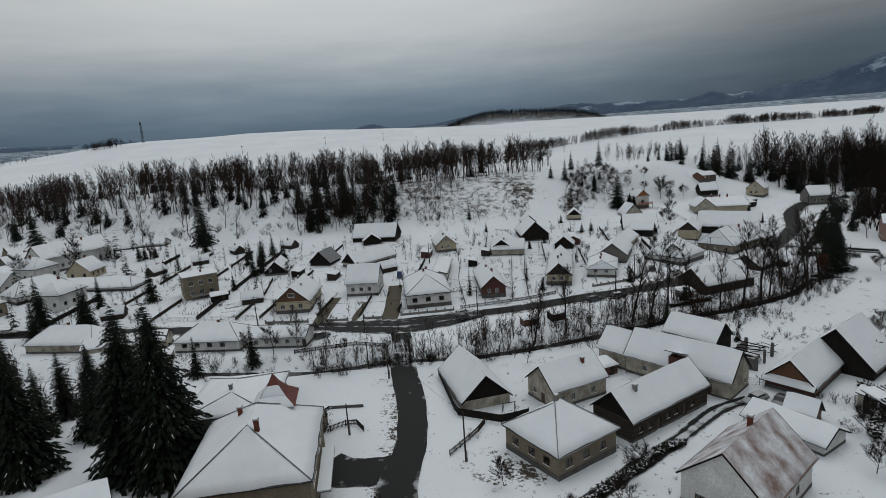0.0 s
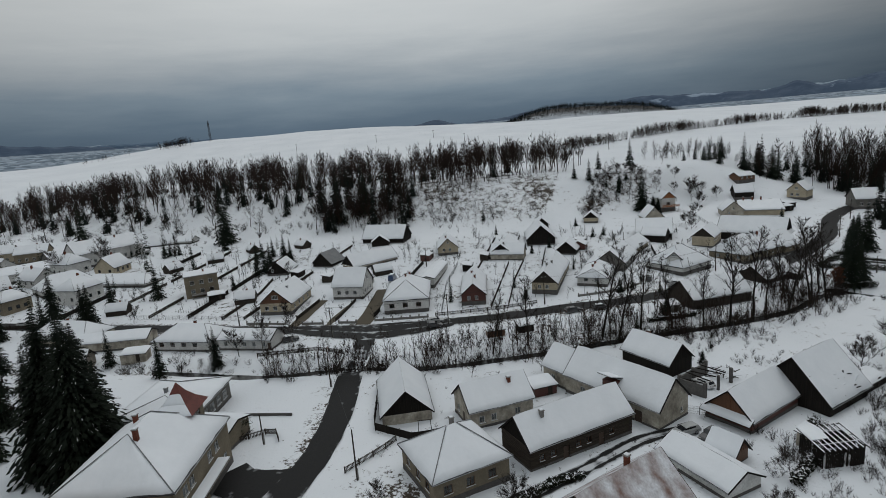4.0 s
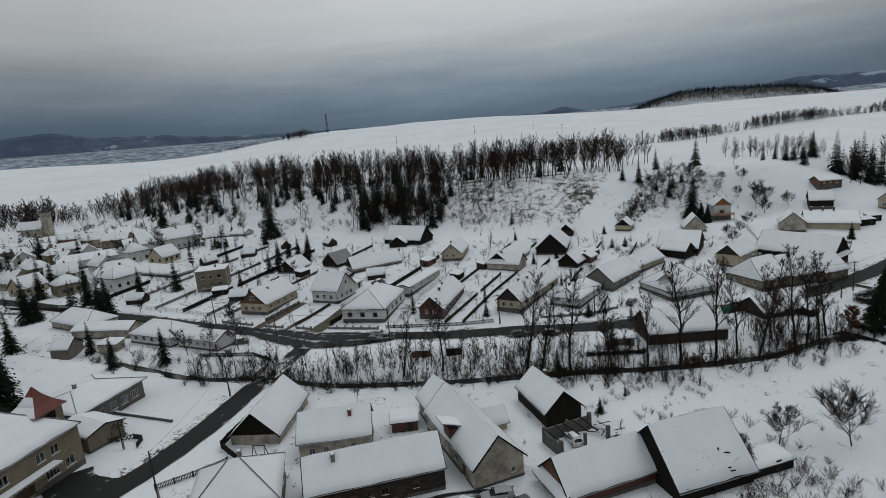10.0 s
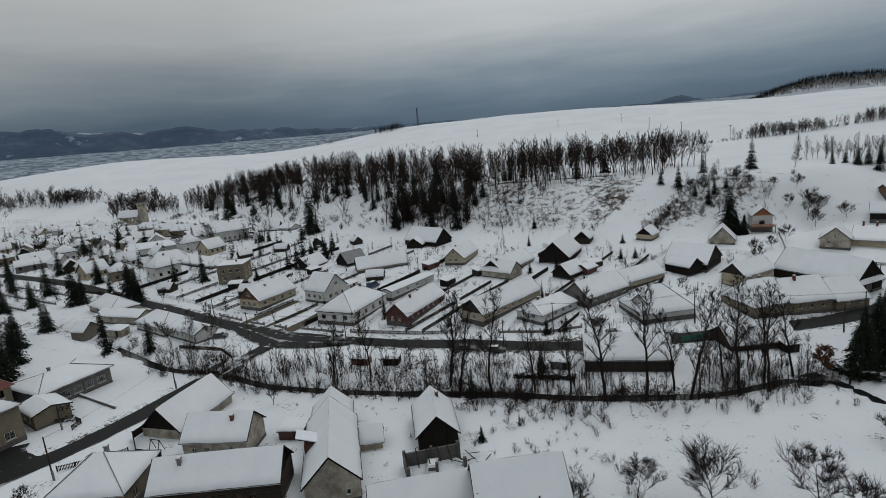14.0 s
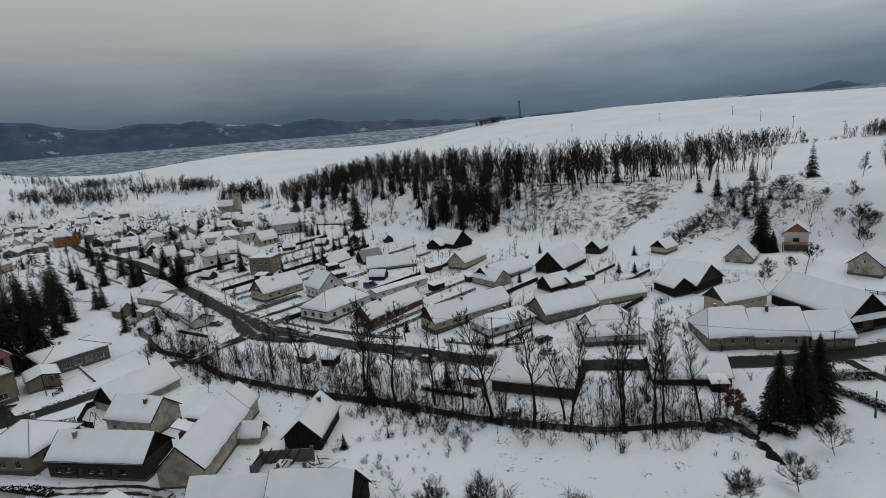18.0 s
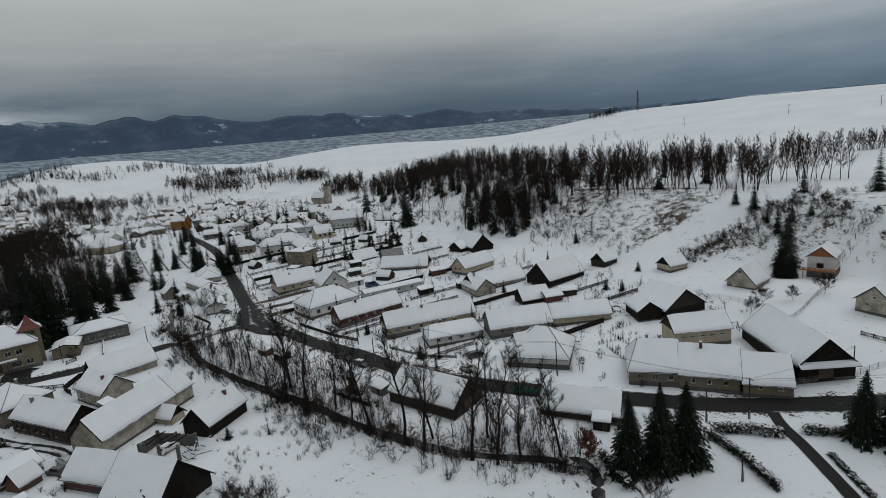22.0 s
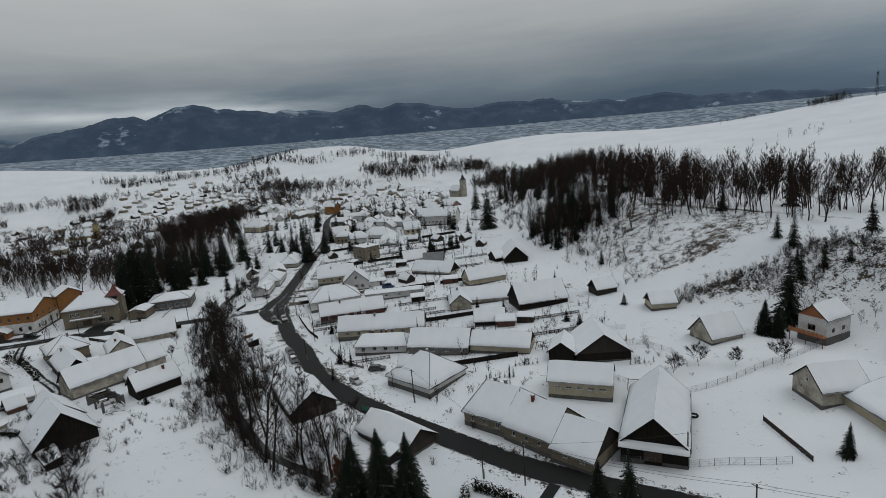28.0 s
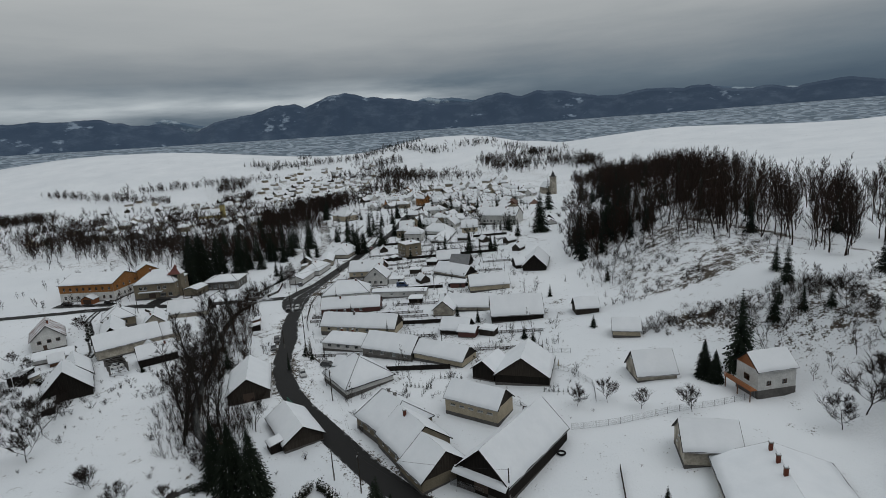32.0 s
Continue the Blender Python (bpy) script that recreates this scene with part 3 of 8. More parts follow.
ribbon("stream_water", smooth_line(STREAM[3:13], 2.0), 2.2, M["water"], 0.12, "narrow dark stream between snowy banks", "water", 0.5, 5)
ribbon("farm_track", smooth_line([(-4, 52), (10, 57), (22, 66), (33, 74), (43, 82), (50, 85)], 1.5), 2.6, M["track"], 0.07, "snowy farmyard track with two wheel ruts", "track", 0.3, 13, lambda u: 0.42 - 0.62 * np.exp(-((np.abs(u) - 0.3) / 0.07) ** 2))
ribbon("parking_strip", smooth_line([(-12.4, 26), (-12.0, 38), (-12.6, 53)], 1.5), 5.0, M["asphalt"], 0.09, "slushy parking strip before the long building", "pavement", 0.8, 9, lambda u: 0.30 * ss(0.3, 1.0, np.abs(u) * 2) + 0.16)
ribbon("yard_apron", smooth_line([(-9, 72), (-13, 71.5), (-17, 72), (-20, 74)], 1.0), 7.0, M["asphalt"], 0.09, "wet asphalt apron in front of the large house", "pavement", 1.2, 9, lambda u: 0.26 * ss(0.4, 1.0, np.abs(u) * 2) + 0.06)

# ---- houses ----
def wall_panel(g, a, b, z0, z1, holes, deep=0.16):
    """A wall from a to b (seen from outside, a on the left), with holes (u0, u1, w0, w1) that have reveals."""
    a, b = Vector((a[0], a[1], 0)), Vector((b[0], b[1], 0))
    long = (b - a).length
    d = (b - a) / long
    inn = Vector((-d.y, d.x, 0))
    us = sorted({0.0, long, *[h for q in holes for h in q[:2]]})
    ws = sorted({z0, z1, *[h for q in holes for h in q[2:4]]})

    def at(u, w, k=0.0):
        p = a + d * u + inn * k
        return (p.x, p.y, w)

    for u0, u1 in zip(us[:-1], us[1:]):
        for w0, w1 in zip(ws[:-1], ws[1:]):
            mu, mw = (u0 + u1) / 2, (w0 + w1) / 2
            if any(q[0] < mu < q[1] and q[2] < mw < q[3] for q in holes):
                continue
            g.poly(at(u0, w0), at(u1, w0), at(u1, w1), at(u0, w1))
    for u0, u1, w0, w1 in (q[:4] for q in holes):
        g.poly(at(u0, w0), at(u0, w0, deep), at(u1, w0, deep), at(u1, w0))
        g.poly(at(u0, w1), at(u1, w1), at(u1, w1, deep), at(u0, w1, deep))
        g.poly(at(u0, w0), at(u0, w1), at(u0, w1, deep), at(u0, w0, deep))
        g.poly(at(u1, w0), at(u1, w0, deep), at(u1, w1, deep), at(u1, w1))


WINDOW_MESHES = {}


def lattice(g, xs, zs, d):
    """One connected frame with bars at every other gap of xs and zs."""
    nx_, nz = len(xs), len(zs)
    k = len(g.v)
    for y in (-d, d):
        g.v += [(x, y, z) for z in zs for x in xs]
    at = lambda i, j, s: k + s * nx_ * nz + j * nx_ + i
    solid = lambda i, j: 0 <= i < nx_ - 1 and 0 <= j < nz - 1 and (i % 2 == 0 or j % 2 == 0)
    for i in range(nx_ - 1):
        for j in range(nz - 1):
            if not solid(i, j):
                continue
            g.f.append((at(i, j, 0), at(i + 1, j, 0), at(i + 1, j + 1, 0), at(i, j + 1, 0)))
            g.f.append((at(i, j + 1, 1), at(i + 1, j + 1, 1), at(i + 1, j, 1), at(i, j, 1)))
            for di, dj, p, q in ((-1, 0, (i, j + 1), (i, j)), (1, 0, (i + 1, j), (i + 1, j + 1)), (0, -1, (i, j), (i + 1, j)), (0, 1, (i + 1, j + 1), (i, j + 1))):
                if not solid(i + di, j + dj):
                    g.f.append((at(*q, 0), at(*p, 0), at(*p, 1), at(*q, 1)))



def window_meshes(w, h, frame_mat, style):
    key = (round(w, 2), round(h, 2), frame_mat, style)
    if key not in WINDOW_MESHES:
        g, t = Geo(), 0.09
        xs, zs = [-w / 2, -w / 2 + t], [-h / 2, -h / 2 + t]
        for c in ([-w / 4, 0, w / 4] if w > 1.9 else [0] if w > 0.95 else []):
            xs += [c - 0.035, c + 0.035]
        if style == "cross":
            zs += [h * 0.16 - 0.03, h * 0.16 + 0.03]
        lattice(g, xs + [w / 2 - t, w / 2], zs + [h / 2 - t, h / 2], 0.04)
        pane = Geo().box((0, 0, 0), (w - 1.6 * t, 0.02, h - 1.6 * t))
        sill = Geo().box((0, -0.10, -h / 2 - 0.03), (w + 0.16, 0.22, 0.05))
        WINDOW_MESHES[key] = (g.mesh("window", M[frame_mat]), pane.mesh("pane", M["glass"]), sill.mesh("sill", M["snow"]))
    return WINDOW_MESHES[key]


def snow_sheet(g, quad, thick, rs, nu=10, nv=5, ragged=0.10):
    """Snow lying on a roof slope with corners eave a, eave b, ridge b, ridge a: full over the middle, thinning at the verges."""
    a, b, c, d = (Vector(p) for p in quad)
    k = len(g.v)
    n = (b - a).cross(d - a)
    if n.length < 1e-6:
        n = (b - a).cross(c - a)
    n.normalize()
    low = [rs.uniform(0.0, ragged) for _ in range(nu + 1)]
    for j in range(nv + 1):
        v = j / nv
        for i in range(nu + 1):
            u = 0.006 + 0.988 * i / nu
            vv = v if j else low[i] * 0.25
            p = (a * (1 - u) + b * u) * (1 - vv) + (d * (1 - u) + c * u) * vv
            edge = (0.10 if i in (0, nu) else 1.0) * (0.35 if j == 0 else 1.0)
            g.v.append(tuple(p + Vector((0, 0, 1)) * (thick * edge * rs.uniform(0.8, 1.15)) + n * 0.012))
    for j in range(nv):
        for i in range(nu):
            p = k + j * (nu + 1) + i
            g.f.append((p, p + 1, p + nu + 2, p + nu + 1))
    base = len(g.v)
    for i in range(nu + 1):
        u = 0.006 + 0.988 * i / nu
        g.v.append(tuple((a * (1 - u) + b * u) * (1 - low[i] * 0.25) + (d * (1 - u) + c * u) * (low[i] * 0.25) + n * 0.01))
    for i in range(nu):
        g.f.append((base + i, base + i + 1, k + i + 1, k + i))


def slab(g, quad, thick):
    """A roof slope of some thickness under the given corners."""
    down = Vector((0, 0, -thick))
    top = [Vector(p) for p in quad]
    if (top[2] - top[3]).length < 1e-4:
        top = top[:3]
    n = len(top)
    k = len(g.v)
    g.v += [tuple(p) for p in top] + [tuple(p + down) for p in top]
    g.f.append(tuple(k + i for i in range(n)))
    g.f.append(tuple(k + n + i for i in reversed(range(n))))
    for i in range(n):
        j = (i + 1) % n
        g.f.append((k + i, k + n + i, k + n + j, k + j))


def put_openings(root, sides, wins, frame_mat, door_mat, style, deep=0.11):
    """Windows and doors set into the wall holes. sides: name -> (corner a, corner b)."""
    for s, u0, u1, w0, w1, kind in wins:
        a, b = Vector((*sides[s][0], 0)), Vector((*sides[s][1], 0))
        d = (b - a).normalized()
        inn = Vector((-d.y, d.x, 0))
        c = a + d * ((u0 + u1) / 2) + inn * deep
        ang = math.atan2(d.y, d.x)
        m = Matrix.Translation((c.x, c.y, (w0 + w1) / 2)) @ Matrix.Rotation(ang, 4, "Z")
        if kind == "w":
            f, p, sl = window_meshes(u1 - u0, w1 - w0, frame_mat, style)
            fo = part("window", f, None, root)
            fo.matrix_local = m
            part("pane", p, None, fo)
            part("sill", sl, None, fo)
        else:
            w, h = u1 - u0, w1 - w0
            g = Geo().box((0, 0, 0), (w, 0.06, h))
            n = 2 if w > 1.6 else 1
            for q in range(n):
                cx = (q + 0.5) * w / n - w / 2
                for zz in (-0.24, 0.24):
                    g.box((cx, -0.045, zz * h), (w / n * 0.7, 0.03, h * 0.38))
            do = part("door", g, M[door_mat], root)
            do.matrix_local = m
            part("handle", Geo().box((w * 0.36, -0.07, 0), (0.12, 0.05, 0.04)), M["metal"], do)


def chimney(root, x, y, z0, z1, mat, size=0.55):
    c = part("chimney", Geo().box((x, y, (z0 + z1) / 2), (size, size, z1 - z0)), M[mat], root)
    part("chimney_cap", Geo().box((x, y, z1 + 0.05), (size + 0.18, size + 0.18, 0.1)), M["concrete"], c)
    part("snow_cap", Geo().box((x, y, z1 + 0.16), (size * 0.9, size * 0.9, 0.12)), M["snow"], c)


HOUSE_SEED = [10]
FOOTPRINTS = []


def house(label, p1, p2, zr, width, pitch=42, wall="white", gable=None, roof="roofdark", frame_mat="frame_white", wins=(), chims=(), hip=0.0, over=0.45,
          plinth=0.5, snow=0.2, gable_over=0.4, name="house", category="house", door_mat="door", style="plain", planks=0, logs=False, snow_mat="snow", lower=None, base=None, pent=""):
    """A house with a pitched roof. p1 and p2 are the ends of the ridge (for hip > 0 the ridge is shorter than the eaves by hip at both ends), zr the ridge's height.
    wins: side letters a (to the left of p1 > p2), b (right), c (at p2), d (at p1), then along it, width, sill height, height, and w or d."""
    HOUSE_SEED[0] += 1
    rs = random.Random(HOUSE_SEED[0])
    (x1, y1), (x2, y2) = p1, p2
    cx, cy, yaw = (x1 + x2) / 2, (y1 + y2) / 2, math.atan2(y2 - y1, x2 - x1)
    ridge = math.hypot(x2 - x1, y2 - y1)
    rl = ridge / 2 + hip                                  # half the roof's length
    hw = width / 2
    fall = hw * math.tan(radians(pitch))
    ca, sa = math.cos(yaw), math.sin(yaw)
    corners = [(cx + u * ca - v * sa, cy + u * sa + v * ca) for u in (-rl, rl) for v in (-hw, hw)]
    zs = [gz(*c) for c in corners]
    zb = sum(zs) / 4 if base is None else base
    low = min(zs) - zb - 0.3
    zt = zr - zb
    ze = zt - fall                                        # the eaves
    go = over if hip else gable_over
    wl, ww = rl - go, hw - over
    zw = ze + over * math.tan(radians(pitch)) - 0.16      # top of the walls
    FOOTPRINTS.append((cx - rl * ca, cy - rl * sa, cx + rl * ca, cy + rl * sa, hw))
    root = thing(name, cx, cy, zb, math.degrees(yaw), label, category)
    sides = {"a": ((wl, ww), (-wl, ww)), "b": ((-wl, -ww), (wl, -ww)), "c": ((wl, -ww), (wl, ww)), "d": ((-wl, ww), (-wl, -ww))}
    opened = [(s, u - w / 2, u + w / 2, z, z + h, k) for s, u, w, z, h, k in wins]
    g = Geo()
    for s, (a, b) in sides.items():
        holes = [q[1:5] for q in opened if q[0] == s and q[4] < zw - 0.02]
        wall_panel(g, a, b, low, zw, holes)
    walls = part("wall", g, M[lower or wall], root)
    put_openings(root, sides, [q for q in opened if q[4] < zw - 0.02], frame_mat, door_mat, style)
    if plinth:
        g = Geo()
        door_gaps = {s: [(q[1], q[2]) for q in opened if q[0] == s and q[5] != "w"] for s in sides}
        for s, (a, b) in sides.items():
            A, B = Vector((*a, 0)), Vector((*b, 0))
            d = (B - A).normalized()
            cuts = [0.0] + sorted(v for q in door_gaps[s] for v in q) + [(B - A).length]
            for u0, u1 in zip(cuts[::2], cuts[1::2]):
                p, q = A + d * u0, A + d * u1
                mid, n = (p + q) / 2, Vector((d.y, -d.x, 0))
                if u1 - u0 > 0.1:
                    g.box((mid.x + n.x * 0.03, mid.y + n.y * 0.03, (low + plinth) / 2), (u1 - u0, 0.08, plinth - low), math.atan2(d.y, d.x))
        part("plinth", g, M["plinth"], walls)
    if logs:
        g = Geo()
        for s, (a, b) in sides.items():
            A, B = Vector((*a, 0)), Vector((*b, 0))
            d = (B - A).normalized()
            n = Vector((d.y, -d.x, 0))
            zz = plinth + 0.14
            while zz < zw - 0.1:
                cuts = [0.0] + sorted(v for q in opened if q[0] == s and q[3] < zz < q[4] for v in q[1:3]) + [(B - A).length]
                for u0, u1 in zip(cuts[::2], cuts[1::2]):
                    p, q = A + d * u0 + n * 0.02, A + d * u1 + n * 0.02
                    g.tube((p.x, p.y, zz), (q.x, q.y, zz), 0.13, 0.13, 6)
                zz += 0.29
        tagged(part("log_cladding", g, M["log"], walls, "weathered squared logs with pale chinking"), kind="stuff")
    # gables
    tl = math.tan(radians(pitch))
    if not hip:
        for e in (-1, 1):
            s = "c" if e > 0 else "d"
            g = Geo()
            x, top = e * wl, zt - 0.16
            pts = [(x, -ww, zw), (x, ww, zw), (x, 0, top)]
            hole = [q for q in opened if q[0] == s and q[4] >= zw - 0.02]
            if hole and hole[0][3] > zw:
                h = hole[0]
                y0, y1 = (h[1] - ww, h[2] - ww) if e > 0 else (ww - h[2], ww - h[1])
                lim = lambda y: top - abs(y) * (top - zw) / ww
                b0, b1 = h[3], min(h[4], lim(y0) - 0.05, lim(y1) - 0.05)
                quads_ = [[(x, -ww, zw), (x, y0, zw), (x, y0, lim(y0))], [(x, y0, zw), (x, y1, zw), (x, y1, b0), (x, y0, b0)],
                          [(x, y0, b1), (x, y1, b1), (x, y1, lim(y1)), (x, 0, top), (x, y0, lim(y0))] if y0 < 0 < y1 else [(x, y0, b1), (x, y1, b1), (x, y1, lim(y1)), (x, y0, lim(y0))],
                          [(x, y1, zw), (x, ww, zw), (x, y1, lim(y1))]]
                if not y0 < 0 < y1:
                    if y0 >= 0:
                        quads_[0] = [(x, -ww, zw), (x, y0, zw), (x, y0, lim(y0)), (x, 0, top)]
                    else:
                        quads_[3] = [(x, y1, zw), (x, ww, zw), (x, 0, top), (x, y1, lim(y1))]
                for q in quads_:
                    g.poly(*(q if e > 0 else q[::-1]))
                put_openings(root, sides, [(s, h[1], h[2], b0, b1, h[5])], frame_mat, door_mat, style, 0.05)
            else:
                g.poly(*(pts if e > 0 else pts[::-1]))
            gm = gable or wall
            go_ = part("gable", g, M[gm], root)
            if gm.endswith("wood"):
                g = Geo()
                n = max(4, int(2 * ww / 0.55))
                for i in range(n + 1):
                    y = -ww + 2 * ww * i / n
                    h = top - abs(y) * (top - zw) / ww
                    if h - zw > 0.25 and not any(y0_ - 0.05 < y < y1_ + 0.05 for y0_, y1_ in [((q[1] - ww, q[2] - ww) if e > 0 else (ww - q[2], ww - q[1])) for q in hole]):
                        g.box((x + e * 0.02, y, (zw + h - 0.08) / 2), (0.05, 0.06, h - 0.08 - zw))
                tagged(part("batten_cladding", g, M[gm], go_), kind="stuff")
    for s in pent:
        e = 1 if s == "c" else -1
        q = [(e * (wl + 1.3), -e * (hw - 0.1), zw - 0.55), (e * (wl + 1.3), e * (hw - 0.1), zw - 0.55), (e * wl, e * (hw - 0.1), zw + 0.25), (e * wl, -e * (hw - 0.1), zw + 0.25)]
        g = Geo()
        slab(g, q, 0.1)
        po = part("pent_roof", g, M["darkwood"], root)
        g = Geo()
        snow_sheet(g, q, 0.16, rs, 8, 2)
        part("pent_snow", g, M["snow"], po, smooth=True)
    # roof
    r = rl - hip
    if hip:
        slopes = [[(-rl, -hw, ze), (rl, -hw, ze), (r, 0, zt), (-r, 0, zt)], [(rl, hw, ze), (-rl, hw, ze), (-r, 0, zt), (r, 0, zt)],
                  [(rl, -hw, ze), (rl, hw, ze), (r, 0, zt), (r, 0, zt)], [(-rl, hw, ze), (-rl, -hw, ze), (-r, 0, zt), (-r, 0, zt)]]
    else:
        slopes = [[(-rl, -hw, ze), (rl, -hw, ze), (rl, 0, zt), (-rl, 0, zt)], [(rl, hw, ze), (-rl, hw, ze), (-rl, 0, zt), (rl, 0, zt)]]
    g = Geo()
    for q in slopes:
        slab(g, q, 0.13)
    ro = part("roof", g, M[roof], root)
    if not hip:
        for e in (-1, 1):
            for sd in (-1, 1):
                part("bargeboard", Geo().beam((e * (rl - 0.02), sd * (hw - 0.02), ze - 0.10), (e * (rl - 0.02), 0.0, zt - 0.10), 0.05, 0.2), M["darkwood"], ro)
    if snow:
        for q in slopes:
            g = Geo()
            snow_sheet(g, q, snow, rs, max(6, int(rl * 1.2)), 6)
            part("roof_snow", g, M[snow_mat], ro, "smooth layer of fresh snow", smooth=True)
        if hip:
            for q in slopes[2:]:
                for k in (0, 1):
                    a, c = Vector(q[k]), Vector(q[2])
                    part("hip_ridge", Geo().tube(a + Vector((0, 0, snow * 0.5)), c + Vector((0, 0, snow * 0.95)), 0.07, 0.07, 5), M["roofgrey"], ro)
    for x, y, h, *cm in chims:
        top = zt - abs(y) * tl
        chimney(root, x, y, top - 0.4, top + h, cm[0] if cm else "brick")
    # gutters along the eaves
    for sd in (-1, 1):
        part("gutter", Geo().tube((-rl, sd * (hw + 0.04), ze - 0.05), (rl, sd * (hw + 0.04), ze - 0.05), 0.06, 0.06, 5), M["metal"], ro)
    return root


def row(side, start, step, n, w, z, h, k="w"):
    return [(side, start + i * step, w, z, h, k) for i in range(n)]

# ---- the farmyards south of the stream ----
W1 = (1.0, 1.3)


def win(side, us, w=1.0, z=1.1, h=1.3):
    return [(side, u, w, z, h, "w") for u in us]


house("old barn with stone base, dark board gables and snowy roof", (6.0, 88.5), (2.0, 103.9), 8.6, 9.5, 43, "darkwood", "darkwood", lower="worn", plinth=0, name="barn", category="barn",
      wins=[("b", 7, 2.4, 0.0, 2.0, "d")])
house("small whitewashed house with snowy roof and worn plaster", (15.1, 89.1), (26.2, 94.4), 9.4, 8.4, 40, "worn", wins=win("b", (2, 4.2, 8.6), 1.0, 1.0, 1.2) + [("d", 2.0, 1.0, 1.2, 1.2, "w"), ("d", 4.4, 1.1, 0.1, 2.0, "d"), ("d", 3.7, 0.8, 3.4, 0.9, "w")], chims=[(2.6, -1.2, 0.9)])
house("tan hip-roofed bungalow with snowy roof and corner bay", (14.7, 73.3), (16.1, 74.2), 10.6, 11.8, 33, "beige", hip=5.4, frame_mat="frame_brown",
      wins=win("b", (2.0, 5.4, 8.8), 1.3, 1.5, 1.3) + win("d", (2.2, 5.6, 8.6), 1.3, 1.5, 1.3) + win("c", (3, 7.5), 1.2, 1.5, 1.3), chims=[(0.6, 1.2, 1.2, "concrete")], plinth=0.9)
house("long log farmhouse with weathered timber walls and snowy roof", (23.9, 77.0), (40.7, 87.7), 9.9, 8.2, 42, "log", "darkwood", logs=True, frame_mat="frame_brown", style="cross",
      wins=win("b", (2.0, 4.0, 8.6, 10.6, 15), 1.0, 1.2, 1.1) + [("b", 6.3, 1.1, 0.1, 2.0, "d"), ("b", 13, 1.1, 0.1, 2.0, "d")], chims=[(-5.5, -1.0, 1.0, "concrete")])
house("tall grey rendered farmhouse with steep snowy roof", (49.9, 87.3), (36.6, 102.4), 10.3, 8.8, 45, "worn", wins=[("d", 4.0, 1.0, 3.4, 1.1, "w"), ("d", 6.2, 0.7, 1.2, 0.8, "w")] + win("a", (4, 9), 1.0, 1.2, 1.1) + [("a", 15.5, 1.4, 0.0, 2.2, "d"), ("a", 12.3, 1.0, 1.2, 1.0, "w")])
house("lower back wing of the grey farmhouse with snowy roof", (36.9, 102.0), (32.6, 107.2), 9.3, 7.6, 44, "worn", wins=win("a", (2.5,), 1.0, 1.1, 1.0))
house("open-sided wooden barn with snowy roof and broken end bay", (49.4, 115.5), (56.6, 105.9), 8.4, 7.6, 43, "darkwood", "darkwood", plinth=0, name="barn", category="barn", chims=[(-2.5, 0.9, 1.0, "brick")])
house("red-brown timber house with carved gable and snowy roof", (57.2, 86.3), (69.5, 96.2), 8.5, 8.4, 43, "redwood", "brownwood", frame_mat="frame_white", style="cross", plinth=0.6, pent="d",
      wins=win("b", (2.0, 4.2), 1.0, 1.2, 1.2) + win("b", (7.5, 9.2, 12.0), 1.4, 1.0, 1.3) + win("d", (2.4, 5.0), 1.0, 1.2, 1.2))
house("collapsing barn with holed snowy roof", (69.6, 93.0), (80.0, 100.5), 10.8, 13.0, 45, "darkwood", "darkwood", plinth=0, name="barn", category="barn", snow=0.24)
house("family house with balcony and patchy snow on rusty tiles", (30.2, 56.3), (41.6, 65.5), 12.0, 10.8, 42, "white", roof="roofrust", snow_mat="snow_thin", snow=0.06, frame_mat="frame_brown",
      wins=[("d", 4.8, 2.6, 2.9, 2.1, "d"), ("d", 2.4, 1.3, 0.6, 1.4, "w"), ("d", 7.0, 1.3, 0.6, 1.4, "w"), ("c", 2.4, 1.3, 2.6, 1.3, "w"), ("c", 5.2, 1.3, 2.6, 1.3, "w"), ("c", 7.8, 1.2, 2.6, 1.2, "w"), ("c", 3.8, 1.1, 0.1, 2.0, "d")] + win("b", (3, 6, 9), 1.2, 1.2, 1.3), chims=[(2.0, 0.7, 1.3)])
house("white garage building with low snowy roof", (46.8, 79.0), (53.0, 68.6), 6.4, 7.0, 28, "white", wins=[("b", 3, 1.1, 0.1, 2.0, "d"), ("b", 6.4, 1.6, 1.0, 1.1, "w")] + win("c", (2.6,), 1.4, 1.1, 1.1), name="garage", category="garage")
house("small wooden shed with pointed snowy roof", (52.5, 79.5), (55.5, 75.8), 6.6, 4.4, 48, "brownwood", "brownwood", plinth=0.2, name="shed", category="shed")
house("small plank hut with plastered base and snowy roof", (42.0, 101.0), (46.4, 104.4), 5.9, 4.6, 45, "cream", "darkwood", plinth=0, name="hut", category="hut")
big = house("large two-storey beige house with hipped snowy roof and shop front", (-27.1, 70.6), (-26.3, 64.4), 15.2, 16.4, 31, "beige", hip=6.4, plinth=0.8,
            wins=win("a", (3, 5, 11, 13.5), 1.5, 4.6, 1.5) + win("d", (3, 6, 9.5, 12.5), 1.3, 4.4, 1.5) + [("a", 7.6, 3.0, 0.6, 2.2, "d"), ("a", 12.4, 2.4, 1.2, 1.7, "w"), ("a", 15.6, 1.8, 1.2, 1.6, "w")], chims=[(3.4, 1.2, 1.6), (-2.8, -2.2, 1.2)])
g = Geo().box((1.5, 8.9, 3.75), (10.5, 1.8, 0.12))
part("porch_roof", g, M["concrete"], big)
part("porch_snow", Geo().box((1.5, 8.9, 3.88), (10.3, 1.7, 0.14)), M["snow"], big)
g = Geo()
for k in range(14):
    g.box((-3.4 + k * 0.75, 9.72, 3.62), (0.4, 0.06, 0.16))
